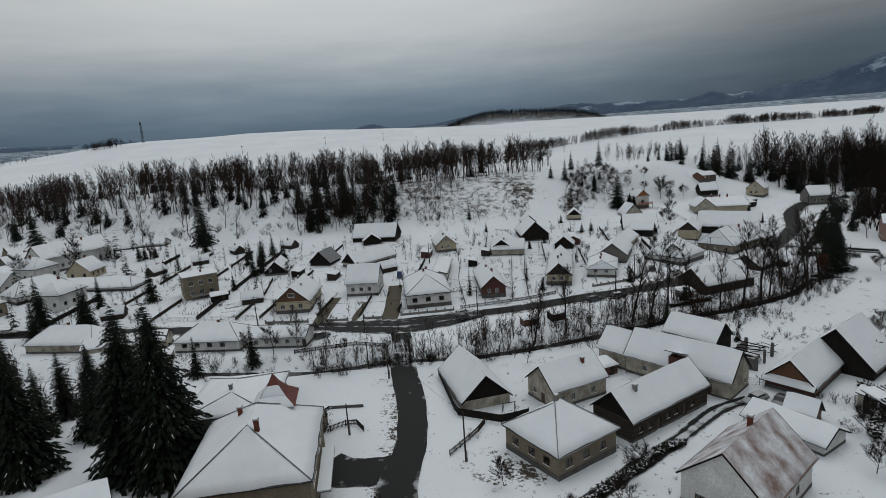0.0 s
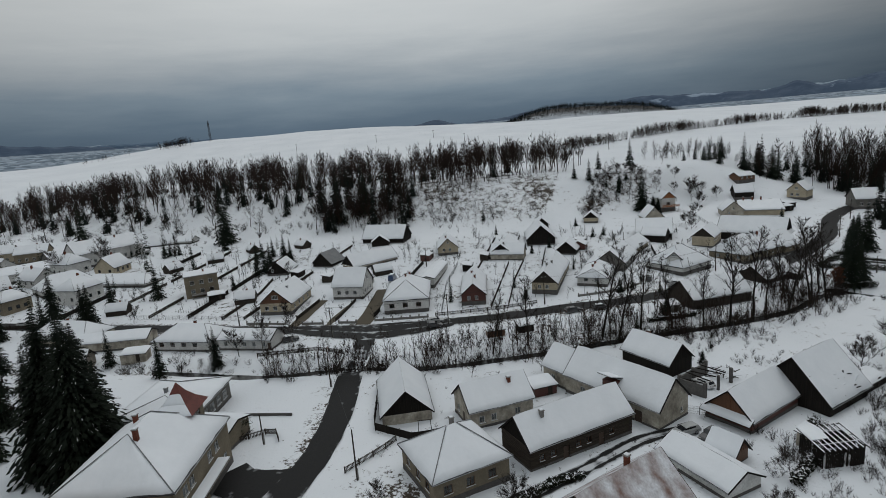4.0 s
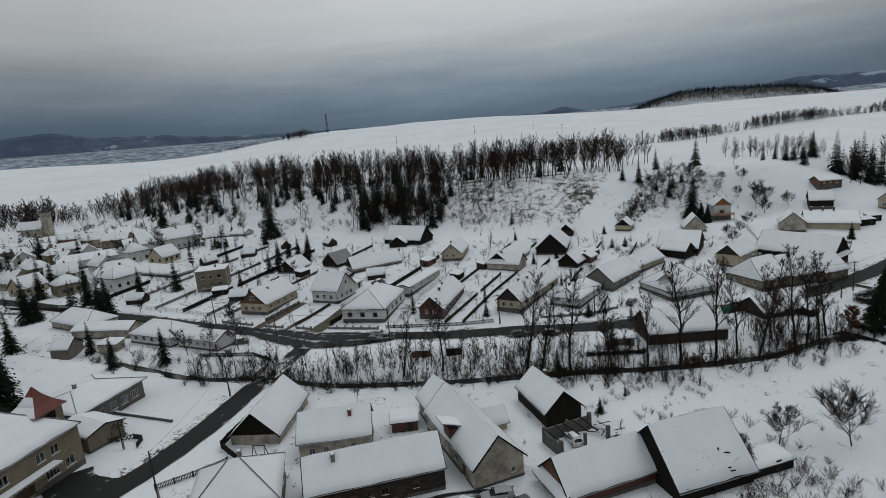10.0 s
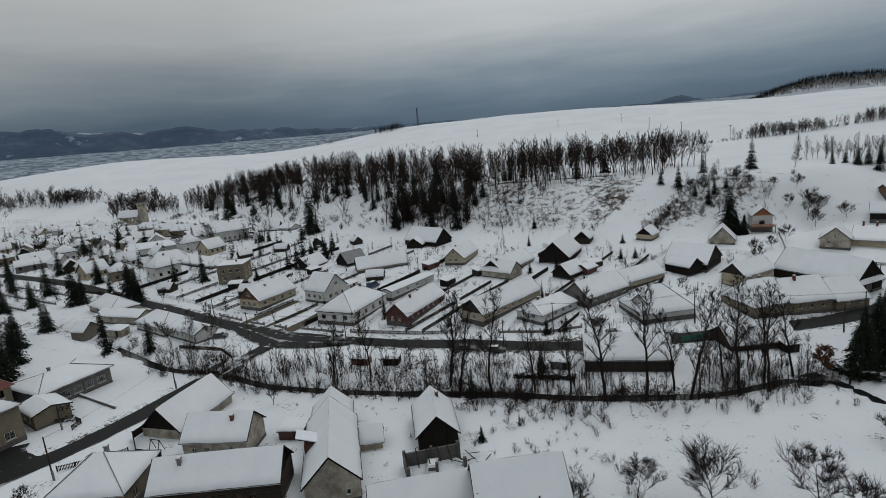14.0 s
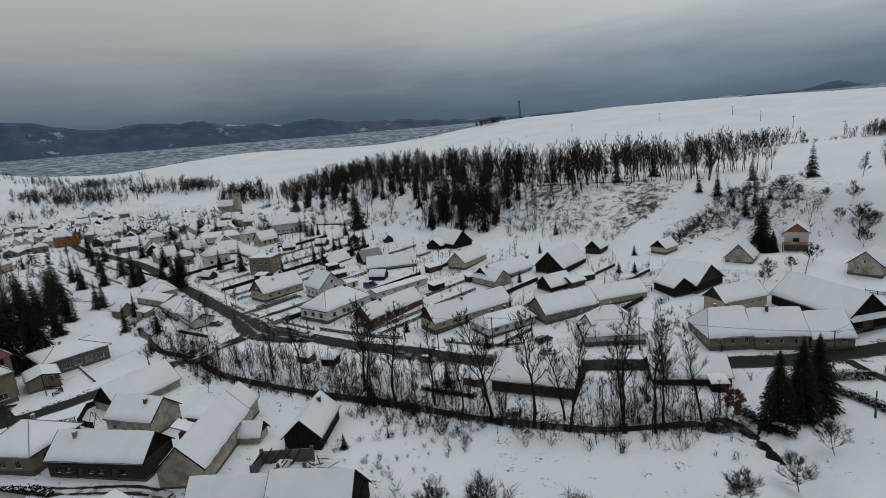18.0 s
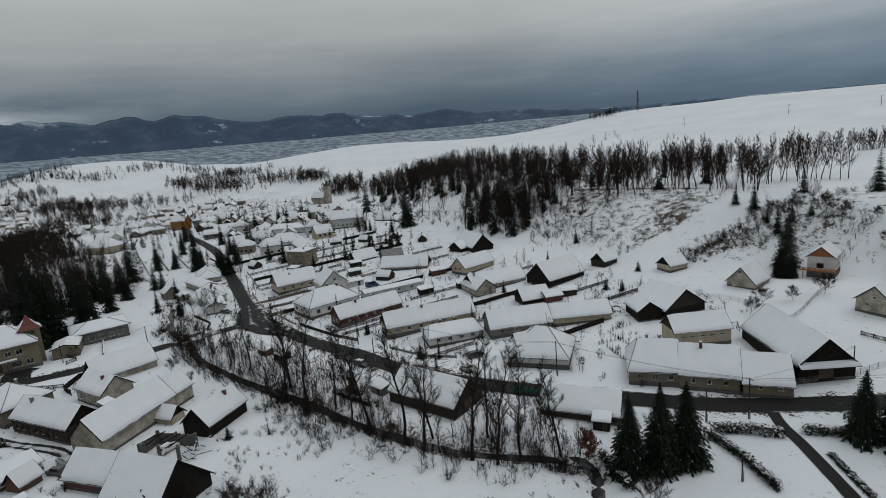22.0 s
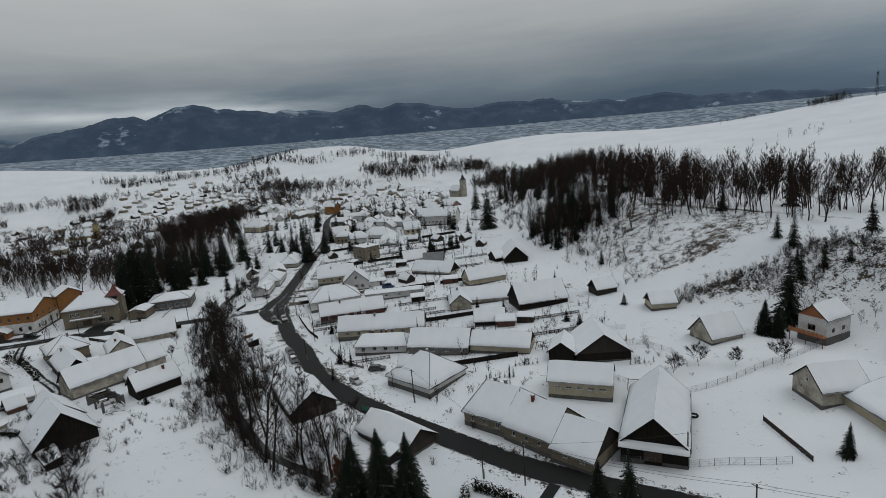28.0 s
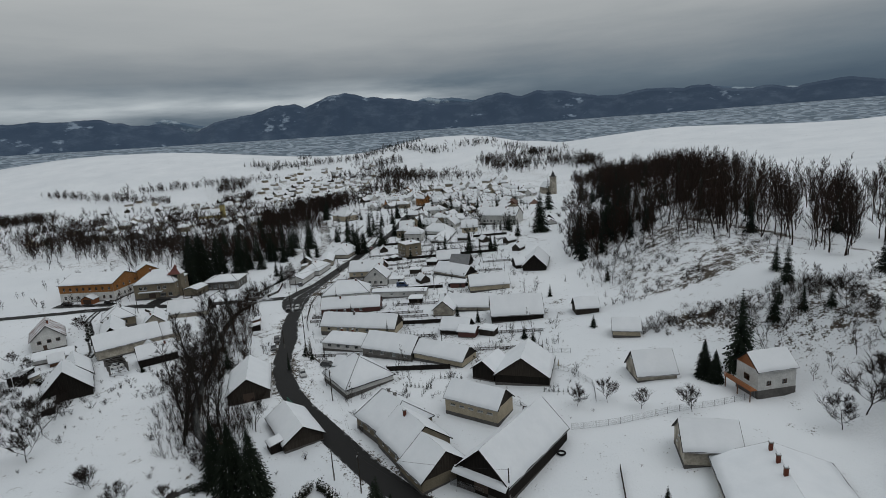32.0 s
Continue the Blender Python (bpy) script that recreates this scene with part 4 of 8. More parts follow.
part("shop_sign", g, M["frame_white"], big, "pale sign strip with unreadable lettering")

tower = thing("tower", -26.1, 75.6, 3.0, 8, "small square tower with snowy red pyramid roof against the large house", "tower")
corner = [(-2.4, -2.4), (2.4, -2.4), (2.4, 2.4), (-2.4, 2.4)]
g = Geo()
for k in range(4):
    wall_panel(g, corner[k], corner[(k + 1) % 4], -1, 10.4, [(1.3, 3.5, 8.3, 9.8)] if k == 1 else [])
part("wall", g, M["beige"], tower)
put_openings(tower, {"c": (corner[1], corner[2])}, [("c", 1.3, 3.5, 8.3, 9.8, "w")], "frame_brown", "door", "plain")
rings = [[(sx * r, sy * r, z) for sx, sy in ((-1, -1), (1, -1), (1, 1), (-1, 1))] for r, z in ((3.1, 10.2), (1.8, 11.4), (0.85, 12.7), (0.05, 14.3))]
g = Geo()
for lo, up in zip(rings[:-1], rings[1:]):
    for k in range(4):
        j = (k + 1) % 4
        g.poly(lo[k], lo[j], up[j], up[k])
g.poly(*rings[0][::-1])
part("roof", g, M["roofred"], tower, "steep red metal pyramid roof")
for k in (0, 3, 2):
    j = (k + 1) % 4
    g = Geo()
    for lo, up in zip(rings[:-2], rings[1:-1]):
        snow_sheet(g, (lo[k], lo[j], up[j], up[k]), 0.12, random.Random(k), 5, 3)
    part("roof_snow", g, M["snow"], tower, smooth=True)
house("low flat-pitched annexe with snowy roof behind the large house", (-21.5, 83.2), (-31, 84.2), 7.0, 7.5, 16, "beige", wins=win("a", (3, 6), 1.1, 1.2, 1.1))
house("single-storey shop with wide shallow snowy roof and dark windows", (-38.4, 89.6), (-38.8, 95.4), 8.3, 15.4, 13, "grey", hip=5.6, plinth=0.3, over=0.8, wins=row("b", 2.2, 2.7, 5, 1.9, 0.9, 1.7) + row("c", 3.0, 3.4, 3, 1.5, 1.0, 1.4), chims=[(-1.5, 0.5, 1.0, "metal")])
LW = row("b", 2.4, 3.1, 8, 1.1, 1.3, 1.5)
LU = row("b", 2.4, 3.1, 8, 1.1, 5.3, 1.3)
CU = row("c", 3.0, 4.4, 4, 1.1, 5.3, 1.3)
longb = house("long two-storey building, white below and orange above, snowy roof", (-28.5, 23.5), (-27.9, 50.3), 15.1, 20.0, 19, "white", "orange", frame_mat="frame_brown",
              wins=LW + LU + CU + row("c", 3.0, 4.4, 4, 1.1, 1.3, 1.5), plinth=0.4)
for a, b, ws in (((-13.0, -9.6), (13.0, -9.6), LU), ((13.05, -9.55), (13.05, 9.55), CU), ((13.0, 9.6), (-13.0, 9.6), []), ((-13.05, 9.55), (-13.05, -9.55), [])):
    g = Geo()
    wall_panel(g, a, b, 4.3, 8.0, [(u - w / 2, u + w / 2, z, z + h) for _, u, w, z, h, _ in ws], 0.04)
    part("upper_wall", g, M["orange"], longb, "orange plaster of the upper storey")
house("open entrance porch with orange boards and snowy roof", (-18.9, 39.3), (-13.8, 39.4), 7.4, 6.4, 27, "orangewood", "orangewood", plinth=0, wins=[("c", 2.8, 3.6, 0.0, 2.2, "d")], name="porch", category="porch")
house("orange rear wing with snowy roof", (-47, 48.5), (-38.2, 54.5), 15.6, 10, 30, "orange", wins=row("b", 2.0, 2.6, 3, 1.1, 5.4, 1.3))

# ---- houses along the north side of the road ----
house("cream gabled house with brown balcony and snowy roof", (-44.3, 152.5), (-44.0, 169.4), 10.3, 10.6, 40, "cream", "brownwood", frame_mat="frame_white", plinth=0.6,
      wins=row("d", 2.0, 2.6, 3, 1.3, 1.0, 1.3) + [("d", 4.8, 2.0, 4.4, 1.2, "w")] + row("b", 2.5, 3.6, 4, 1.1, 1.1, 1.2), chims=[(3, 0.5, 0.9, "concrete"), (-2, -1.5, 0.6, "metal")])
house("white gabled house with attic window and snowy roof", (-30.4, 169.6), (-19.8, 168.8), 12.0, 11.0, 42, "white", wins=row("c", 2.4, 2.6, 3, 1.2, 1.2, 1.3) + [("c", 5.2, 1.2, 4.9, 1.2, "w")] + row("b", 2, 2.6, 3, 1.2, 1.2, 1.3), chims=[(-2, 0.6, 0.9)])
house("white hip-roofed bungalow with brick chimney and snowy roof by the road", (-5.2, 155.5), (-6.0, 163.6), 10.5, 13.4, 32, "white", hip=5.8, frame_mat="frame_brown", plinth=0.6, wins=row("d", 2.2, 3.8, 3, 1.4, 1.2, 1.3) + row("b", 3, 4, 4, 1.3, 1.2, 1.3), chims=[(1.0, 0.4, 1.0), (4.0, -0.6, 0.9)])
house("long low white outbuilding with shallow snowy roof", (-1.5, 171.0), (0.8, 194.0), 7.4, 5.4, 16, "white", wins=row("b", 3, 5, 4, 1.0, 1.1, 0.9), name="outbuilding", category="outbuilding")
house("dark red-brown log cottage with snowy roof beside the road", (14.2, 154.0), (13.4, 177.0), 9.0, 7.8, 42, "redwood", "redwood", roof="roofred", style="cross", wins=row("d", 2.1, 2.2, 2, 1.0, 1.0, 1.2) + row("b", 3, 3, 5, 0.9, 1.1, 1.0), chims=[(-4, -0.5, 1.0), (2, 0.5, 0.8)], plinth=0.6)
house("yellow cottage with long snowy roof and plank gable", (34.6, 160.5), (41.2, 187.5), 9.9, 8.2, 43, "cream", "greywood", wins=row("d", 2.2, 2.2, 2, 1.0, 1.0, 1.2) + row("b", 3, 3.5, 6, 1.0, 1.1, 1.1), chims=[(-6, 0.4, 1.0, "concrete"), (-2, -0.5, 0.8, "concrete")], plinth=0.7)
house("white house with partly cleared tin roof", (49.5, 167.0), (53.5, 179.0), 8.2, 9.6, 26, "white", roof="roofgrey", snow=0.12, hip=1.6, wins=row("b", 2.5, 3.2, 4, 1.2, 1.1, 1.2) + row("d", 2.5, 3.2, 2, 1.2, 1.1, 1.2), chims=[(-3, 0.5, 0.9), (1, 0.4, 0.9)])
house("plastered house with smooth snowy roof behind the white house", (57.0, 180.5), (64.6, 196.4), 10.5, 10.0, 38, "grey", wins=row("b", 3, 4, 4, 1.1, 1.1, 1.1))
house("long cream stable with slit windows and snowy roof", (64.6, 196.5), (73.2, 211.0), 10.0, 8.2, 36, "cream", "greywood", wins=row("b", 2.0, 2.2, 6, 1.5, 2.0, 0.5), name="stable", category="stable")
house("white villa with pyramid snowy roof and dormer", (77.0, 180.0), (79.6, 182.0), 11.2, 14.4, 36, "white", hip=5.8, plinth=0.9, wins=row("b", 2.0, 2.6, 4, 1.2, 1.3, 1.4) + row("d", 2.2, 3, 3, 1.2, 1.3, 1.4), chims=[(0.4, 0.4, 0.8, "concrete")])
house("dormer gable of the white villa with snowy roof", (78.0, 181.0), (75.2, 174.8), 10.3, 5.0, 42, "white", wins=[("c", 2.05, 1.5, 5.2, 1.2, "w")], plinth=0, name="dormer", category="dormer")
house("cream farmhouse with half-hipped snowy roof along the road", (98.0, 191.0), (104.4, 196.4), 10.6, 13.2, 37, "beige", hip=2.4, wins=row("b", 2.2, 3.0, 3, 1.0, 1.0, 1.2) + row("d", 3.0, 3.4, 3, 1.0, 1.0, 1.2), chims=[(-2.2, 0.5, 1.0, "concrete"), (0.4, 0.5, 1.0, "concrete")], plinth=0.5)
house("middle wing of the roadside farmhouse with snowy roof", (104.8, 195.6), (114.6, 202.2), 10.2, 12.2, 38, "beige", wins=row("b", 2.5, 3.0, 3, 0.8, 1.2, 0.9), chims=[(-1.5, -0.8, 1.3)], plinth=0.4)
house("end barn of the roadside farmhouse with snowy roof", (114.8, 201.2), (122.4, 206.6), 9.4, 11.6, 38, "beige", "greywood", wins=row("b", 3.0, 3.4, 2, 0.9, 1.4, 0.6), plinth=0.4)
house("cream barn with slit openings and snowy roof", (94.4, 206.7), (101.8, 219.0), 11.1, 8.0, 40, "cream", "greywood", wins=row("b", 2.0, 2.4, 5, 1.4, 2.1, 0.5), name="barn", category="barn")
house("large dark timber barn with broad snowy roof", (126.7, 212.6), (107.6, 226.2), 12.0, 12.0, 42, "darkwood", "darkwood", plinth=0.2, snow=0.26, name="barn", category="barn", pent="d", wins=[("d", 5.4, 3.0, 0.0, 2.2, "d")])
house("hay barn with grey board gable and wide snowy roof", (88.9, 223.4), (75.6, 226.6), 12.7, 14.0, 35, "darkwood", "greywood", plinth=0.2, name="barn", category="barn")
house("low dark timber lean-to with snowy roof", (84.6, 214.0), (76.5, 218.6), 10.6, 7.0, 36, "darkwood", "darkwood", plinth=0.1, name="shed", category="shed")
house("dark timber shed with snowy roof in a yard", (45.6, 202.0), (48.6, 211.4), 9.8, 7.6, 40, "darkwood", "darkwood", plinth=0.2, name="shed", category="shed")
house("red board shed with snowy roof", (50.6, 207.5), (52.6, 213.4), 8.6, 5.6, 26, "redwood", "redwood", plinth=0.2, name="shed", category="shed")
house("long whitewashed house with stable wing and snowy roof", (22.0, 200.0), (25.5, 221.0), 10.6, 9.4, 38, "worn", "darkwood", wins=row("b", 3, 3, 6, 1.0, 1.1, 1.0))
house("tall whitewashed cross wing with snowy roof", (18.6, 203.6), (31.0, 201.4), 10.4, 8.0, 40, "worn", "worn", plinth=0.2, wins=win("b", (3.0, 9.5), 0.8, 1.6, 0.9), chims=[(-1.5, -0.6, 1.0, "concrete")])
house("large black timber barn with steep snowy roof", (37.9, 217.5), (37.6, 235.0), 13.6, 11.6, 43, "darkwood", "darkwood", plinth=0.1, name="barn", category="barn")
house("pale yellow cottage with board gable and snowy roof", (1.8, 210.2), (-0.2, 226.4), 11.9, 8.6, 42, "cream", "cream", wins=row("d", 2.2, 2.4, 2, 0.9, 1.1, 1.1) + [("d", 3.8, 0.8, 4.0, 0.9, "w")], chims=[(-4, 0.6, 0.9)])
house("dark timber barn with steep snowy roof below the wood", (-18.7, 238.7), (-38.2, 242.7), 14.0, 11.0, 44, "darkwood", "darkwood", plinth=0.1, name="barn", category="barn")
house("low wing of the dark barn", (-30.5, 236.0), (-29.5, 230.5), 11.0, 8.0, 36, "darkwood", "darkwood", plinth=0.1, name="barn_wing", category="barn")
house("small black timber house with snowy roof", (-60.6, 193.6), (-61.4, 206.0), 9.6, 8.6, 43, "darkwood", "darkwood", wins=row("d", 2.0, 2.4, 2, 0.9, 1.1, 1.1), plinth=0.4, chims=[(-2, 0.6, 0.8)])
house("dark barn with bare grey sheet roof", (-46.4, 202.0), (-43.6, 211.5), 10.6, 9.0, 43, "darkwood", "darkwood", roof="roofgrey", snow=0, plinth=0.2, name="barn", category="barn")
house("long house with dark gable and snowy roof", (-34.6, 196.5), (-20.6, 211.5), 10.2, 8.8, 42, "worn", "darkwood", wins=row("b", 3, 3.2, 5, 1.0, 1.1, 1.0) + row("d", 2, 2.5, 2, 1.0, 1.1, 1.0))
house("white cottage with black gable under the wood", (-155.4, 257.0), (-143.5, 262.5), 12.6, 9.6, 42, "white", "darkwood", wins=row("d", 2.2, 2.2, 3, 0.9, 1.2, 1.0))
house("low snowy-roofed annexe beside the white cottage", (-142.0, 262.0), (-131.5, 262.0), 11.2, 8.4, 28, "white")
cube = thing("house", -81.2, 177.7, gz(-81, 177), 31, "tan two-storey cube house with flat snowy roof", "house")
csides = {"a": ((5.2, 4.6), (-5.2, 4.6)), "b": ((-5.2, -4.6), (5.2, -4.6)), "c": ((5.2, -4.6), (5.2, 4.6)), "d": ((-5.2, 4.6), (-5.2, -4.6))}
cw = [("b", u, u + 1.4, z, z + 1.4, "w") for u in (1.6, 4.5, 7.4) for z in (1.3, 4.3)] + [("c", u, u + 1.2, z, z + 1.2, "w") for u in (2.0, 5.6) for z in (1.5, 4.3)] + [("d", u, u + 1.4, z, z + 1.3, "w") for u in (1.8, 5.6) for z in (1.3, 4.3)]
g = Geo()
for s, (a, b) in csides.items():
    wall_panel(g, a, b, -0.8, 7.1, [q[1:5] for q in cw if q[0] == s])
part("wall", g, M["beige"], cube)
put_openings(cube, csides, cw, "frame_white", "door", "plain")
part("roof", Geo().box((0, 0, 7.2), (11.0, 9.8, 0.25)), M["concrete"], cube)
part("roof_snow", Geo().box((0, 0, 7.40), (10.8, 9.6, 0.16)), M["snow"], cube)
chimney(cube, 1.0, 0.6, 7.2, 8.2, "brick")
part("terrace", Geo().box((0.0, -5.6, 1.0), (7.0, 2.2, 0.2)).box((-3.3, -6.5, 0.2), (0.25, 0.25, 1.6)).box((3.3, -6.5, 0.2), (0.25, 0.25, 1.6)), M["concrete"], cube)

# ---- houses on the hillside and at the upper bend ----
house("weathered stone cottage with snowy roof in the meadow", (121.5, 248.5), (122.9, 258.6), 13.8, 9.0, 41, "worn", "worn", wins=[("d", 4.0, 0.7, 3.4, 0.8, "w"), ("d", 2.4, 0.7, 1.4, 0.8, "w")], plinth=0.2)
house("abandoned white cottage with steep broken snowy roof", (89.0, 249.3), (88.4, 259.2), 13.4, 8.8, 47, "worn", "worn", wins=[("d", 3.6, 0.9, 4.2, 0.9, "w"), ("d", 2.0, 1.0, 0.1, 1.9, "d")], plinth=0.2)
chalet = house("chalet with orange board gable, wooden balcony and snowy roof", (101.0, 270.2), (99.0, 279.6), 17.0, 7.6, 40, "white", "orangewood", frame_mat="frame_brown", wins=[("d", 3.2, 1.8, 2.6, 1.5, "w")] + win("b", (2.5, 6.2), 1.1, 2.4, 1.1), plinth=1.6, chims=[(3, 0.8, 0.9, "metal")])
g = Geo().box((-6.0, 0, 2.2), (1.6, 8.2, 0.14)).box((-6.75, 0, 3.1), (0.08, 8.2, 0.1))
for k in range(28):
    g.box((-6.75, -4.0 + k * 0.297, 2.66), (0.05, 0.16, 0.85))
part("balcony", g, M["orangewood"], chalet, "orange-stained wooden balcony")
g = Geo()
for y in (-3.9, 0, 3.9):
    g.box((-6.6, y, 0.6), (0.16, 0.16, 3.2))
part("balcony_posts", g, M["brownwood"], chalet)
house("small weekend cabin with dark gable and snowy roof on the slope", (62.0, 251.5), (63.7, 259.4), 12.5, 6.8, 40, "cream", "darkwood", wins=[("d", 2.0, 0.9, 1.0, 0.9, "w")], plinth=0.3, name="cabin", category="cabin")
house("small dark shed with snowy roof under the slope", (40.1, 244.6), (39.7, 252.8), 12.2, 6.6, 42, "greywood", "darkwood", plinth=0, name="shed", category="shed")
house("cream house with brick-red base, three chimneys and broad snowy roof", (127.5, 261.5), (144.5, 258.2), 12.4, 19.0, 19, "cream", "cream", plinth=0, frame_mat="frame_brown", over=0.6, lower="cream",
      wins=row("b", 2.6, 3.3, 5, 1.5, 0.8, 1.1) + row("d", 3.0, 4.2, 4, 1.4, 0.8, 1.1), chims=[(-6.0, -0.6, 1.5), (-2.4, -0.6, 1.5), (1.0, -0.6, 1.5)])
house("yellow house with snowy roof by the upper lane", (160.0, 276.5), (166.5, 283.0), 17.0, 9.0, 42, "cream", wins=row("d", 2.2, 2.4, 2, 1.2, 1.2, 1.2) + [("d", 4.0, 1.3, 4.2, 1.2, "w")])
house("brown weekend cabin with snowy roof at the wood's edge", (139.0, 294.5), (148.5, 297.8), 21.6, 7.5, 26, "brownwood", "brownwood", wins=row("b", 2, 2.6, 3, 1.1, 1.2, 1.1), name="cabin", category="cabin")
house("barn with dark gable and snowy roof", (134.0, 283.0), (143.0, 282.0), 17.0, 8.5, 40, "darkwood", "darkwood", plinth=0.1, name="barn", category="barn")
house("grey two-storey house with snowy roof and porch", (172.0, 256.5), (182.0, 255.0), 15.2, 10.5, 38, "grey", wins=row("b", 2.2, 2.8, 3, 1.2, 1.2, 1.3) + row("b", 2.2, 2.8, 3, 1.2, 4.0, 1.3))
house("pink two-storey house with snowy roof", (160.0, 196.0), (170.0, 190.0), 11.2, 9.5, 30, "pink", wins=row("b", 2.0, 2.6, 4, 1.2, 1.3, 1.3) + row("d", 2.0, 2.6, 3, 1.2, 1.3, 1.3))
house("beige cottage with snowy roof beside the hedge", (143.0, 156.0), (152.0, 162.5), 8.4, 9.0, 34, "cream", wins=row("a", 2.0, 3, 2, 1.2, 1.2, 1.2), chims=[(-1.5, 0.6, 1.0)])

# ---- along the stream ----
house("old plank barn with snowy roof between stream and road", (85.8, 153.8), (68.6, 147.8), 8.9, 11.2, 35, "greywood", "greywood", plinth=0.1, name="barn", category="barn", wins=[("d", 5.2, 2.8, 0.0, 2.5, "d")])
house("low board shed with snowy roof and canopy beside the road", (107.0, 174.8), (94.0, 166.0), 6.9, 9.6, 33, "greywood", "greywood", plinth=0.1, name="shed", category="shed")
house("white bungalow with hipped snowy roof by the stream", (-62.0, 131.8), (-54.0, 131.0), 8.0, 10.5, 30, "white", hip=4.6, frame_mat="frame_brown", plinth=0.5, wins=row("b", 2.5, 3.2, 4, 1.3, 1.2, 1.3), chims=[(1, 0.5, 0.9)])
house("low white wing with snowy roof", (-48.5, 130.0), (-33.5, 128.4), 6.8, 7.6, 24, "white", wins=row("b", 2, 2.6, 5, 1.0, 1.1, 1.1) + [("b", 14.0, 1.0, 0.1, 2.0, "d")])
house("old bungalow with snowy roof and long yard wall", (-104.0, 139.0), (-92.0, 137.0), 8.0, 11, 32, "worn", hip=4.0, wins=row("b", 2, 3, 4, 1.1, 1.2, 1.2), chims=[(-1, 0.4, 0.9)])
house("long low yard building with blank worn wall", (-90.0, 130.0), (-70.5, 133.6), 6.6, 7.5, 24, "worn", name="outbuilding", category="outbuilding")
house("stone garden shed with snowy roof", (-84.0, 118.5), (-78.0, 120.0), 6.4, 6.5, 38, "stone", plinth=0, name="shed", category="shed")

# ---- the centre of the village ----
house("long white school with attic dormers and snowy roof", (-165.0, 219.0), (-151.5, 244.5), 17.4, 13.0, 38, "white", wins=row("b", 2.0, 2.6, 10, 1.2, 1.3, 1.6) + row("b", 2.0, 2.6, 10, 1.2, 4.6, 1.6) + row("d", 2.4, 2.8, 4, 1.2, 1.3, 1.6) + row("d", 2.4, 2.8, 4, 1.2, 4.6, 1.6), name="school", category="school", chims=[(-8, 1, 1.4), (5, -1, 1.2)])
house("flat-pitched white hall of the school with snowy roof", (-190, 196), (-170, 222), 11.0, 16, 16, "white", wins=row("b", 2, 3.2, 9, 1.6, 2.2, 1.8), name="school_hall", category="school")
house("low white kindergarten with hipped snowy roof", (-140.0, 196.4), (-112.0, 192.6), 8.4, 11, 26, "white", hip=4, wins=row("b", 2, 3.0, 10, 1.3, 1.2, 1.4), name="kindergarten", category="school")
house("two-storey hall with tall hipped snowy roof", (-146.0, 186.0), (-141.0, 194.0), 11.0, 12.5, 36, "white", hip=5, wins=row("b", 2, 3, 4, 1.2, 1.2, 1.4) + row("d", 2, 3, 3, 1.2, 1.2, 1.4))
house("cream villa with tall hipped snowy roof in a terraced garden", (-255.0, 100.0), (-249.0, 106.0), 12.0, 14.5, 38, "cream", hip=5.5, plinth=0.8, wins=row("b", 2.4, 3.2, 4, 1.3, 1.2, 1.5) + row("d", 2.4, 3.2, 4, 1.3, 1.2, 1.5) + row("c", 2.4, 3.2, 4, 1.3, 1.2, 1.5))
house("orange house with snowy roof", (-352, 158), (-340, 168), 10.4, 9, 40, "orange", wins=row("b", 2, 3, 4, 1.2, 1.2, 1.2))
house("grey house with hipped snowy roof", (-333, 176), (-328, 184), 10.2, 11, 34, "grey", hip=4, wins=row("b", 2, 3, 4, 1.2, 1.2, 1.2))
house("yellow house with snowy roof", (-326, 230), (-318, 236), 9.5, 9, 42, "yellow", wins=row("b", 2, 3, 3, 1.2, 1.2, 1.2))
house("house with hipped snowy roof below the church", (-318, 252), (-308, 258), 10.8, 11, 30, "white", hip=4, wins=row("b", 2, 3, 4, 1.2, 1.2, 1.2))
house("brick-red two-gabled house with snowy roof", (-262, 258), (-240, 264), 11.6, 10, 38, "pink", wins=row("b", 2, 3, 6, 1.2, 1.2, 1.2))

house("pink terraced house with snowy roof", (-246, 240), (-233, 246), 15.0, 10, 34, "pink", wins=row("b", 2, 3, 4, 1.2, 1.2, 1.3) + row("b", 2, 3, 4, 1.2, 4.2, 1.3), chims=[(1, 0.5, 1.0)])
house("cream terraced house with snowy roof", (-226, 237), (-213, 243), 14.8, 10, 34, "cream", "brownwood", wins=row("b", 2, 3, 4, 1.2, 1.2, 1.3) + row("b", 2, 3, 4, 1.2, 4.2, 1.3), chims=[(-1, 0.5, 1.0)])
house("tan terraced house with snowy roof", (-207, 236), (-194, 242), 14.8, 10, 34, "beige", wins=row("b", 2, 3, 4, 1.2, 1.2, 1.3) + row("b", 2, 3, 4, 1.2, 4.2, 1.3), chims=[(2, 0.5, 1.0)])
house("white hip-roofed house with snowy roof below the church", (-282, 222), (-270, 227), 13.4, 13, 30, "white", hip=4.5, wins=row("b", 2, 3, 6, 1.2, 1.2, 1.4) + row("c", 2, 3, 3, 1.2, 1.2, 1.4))

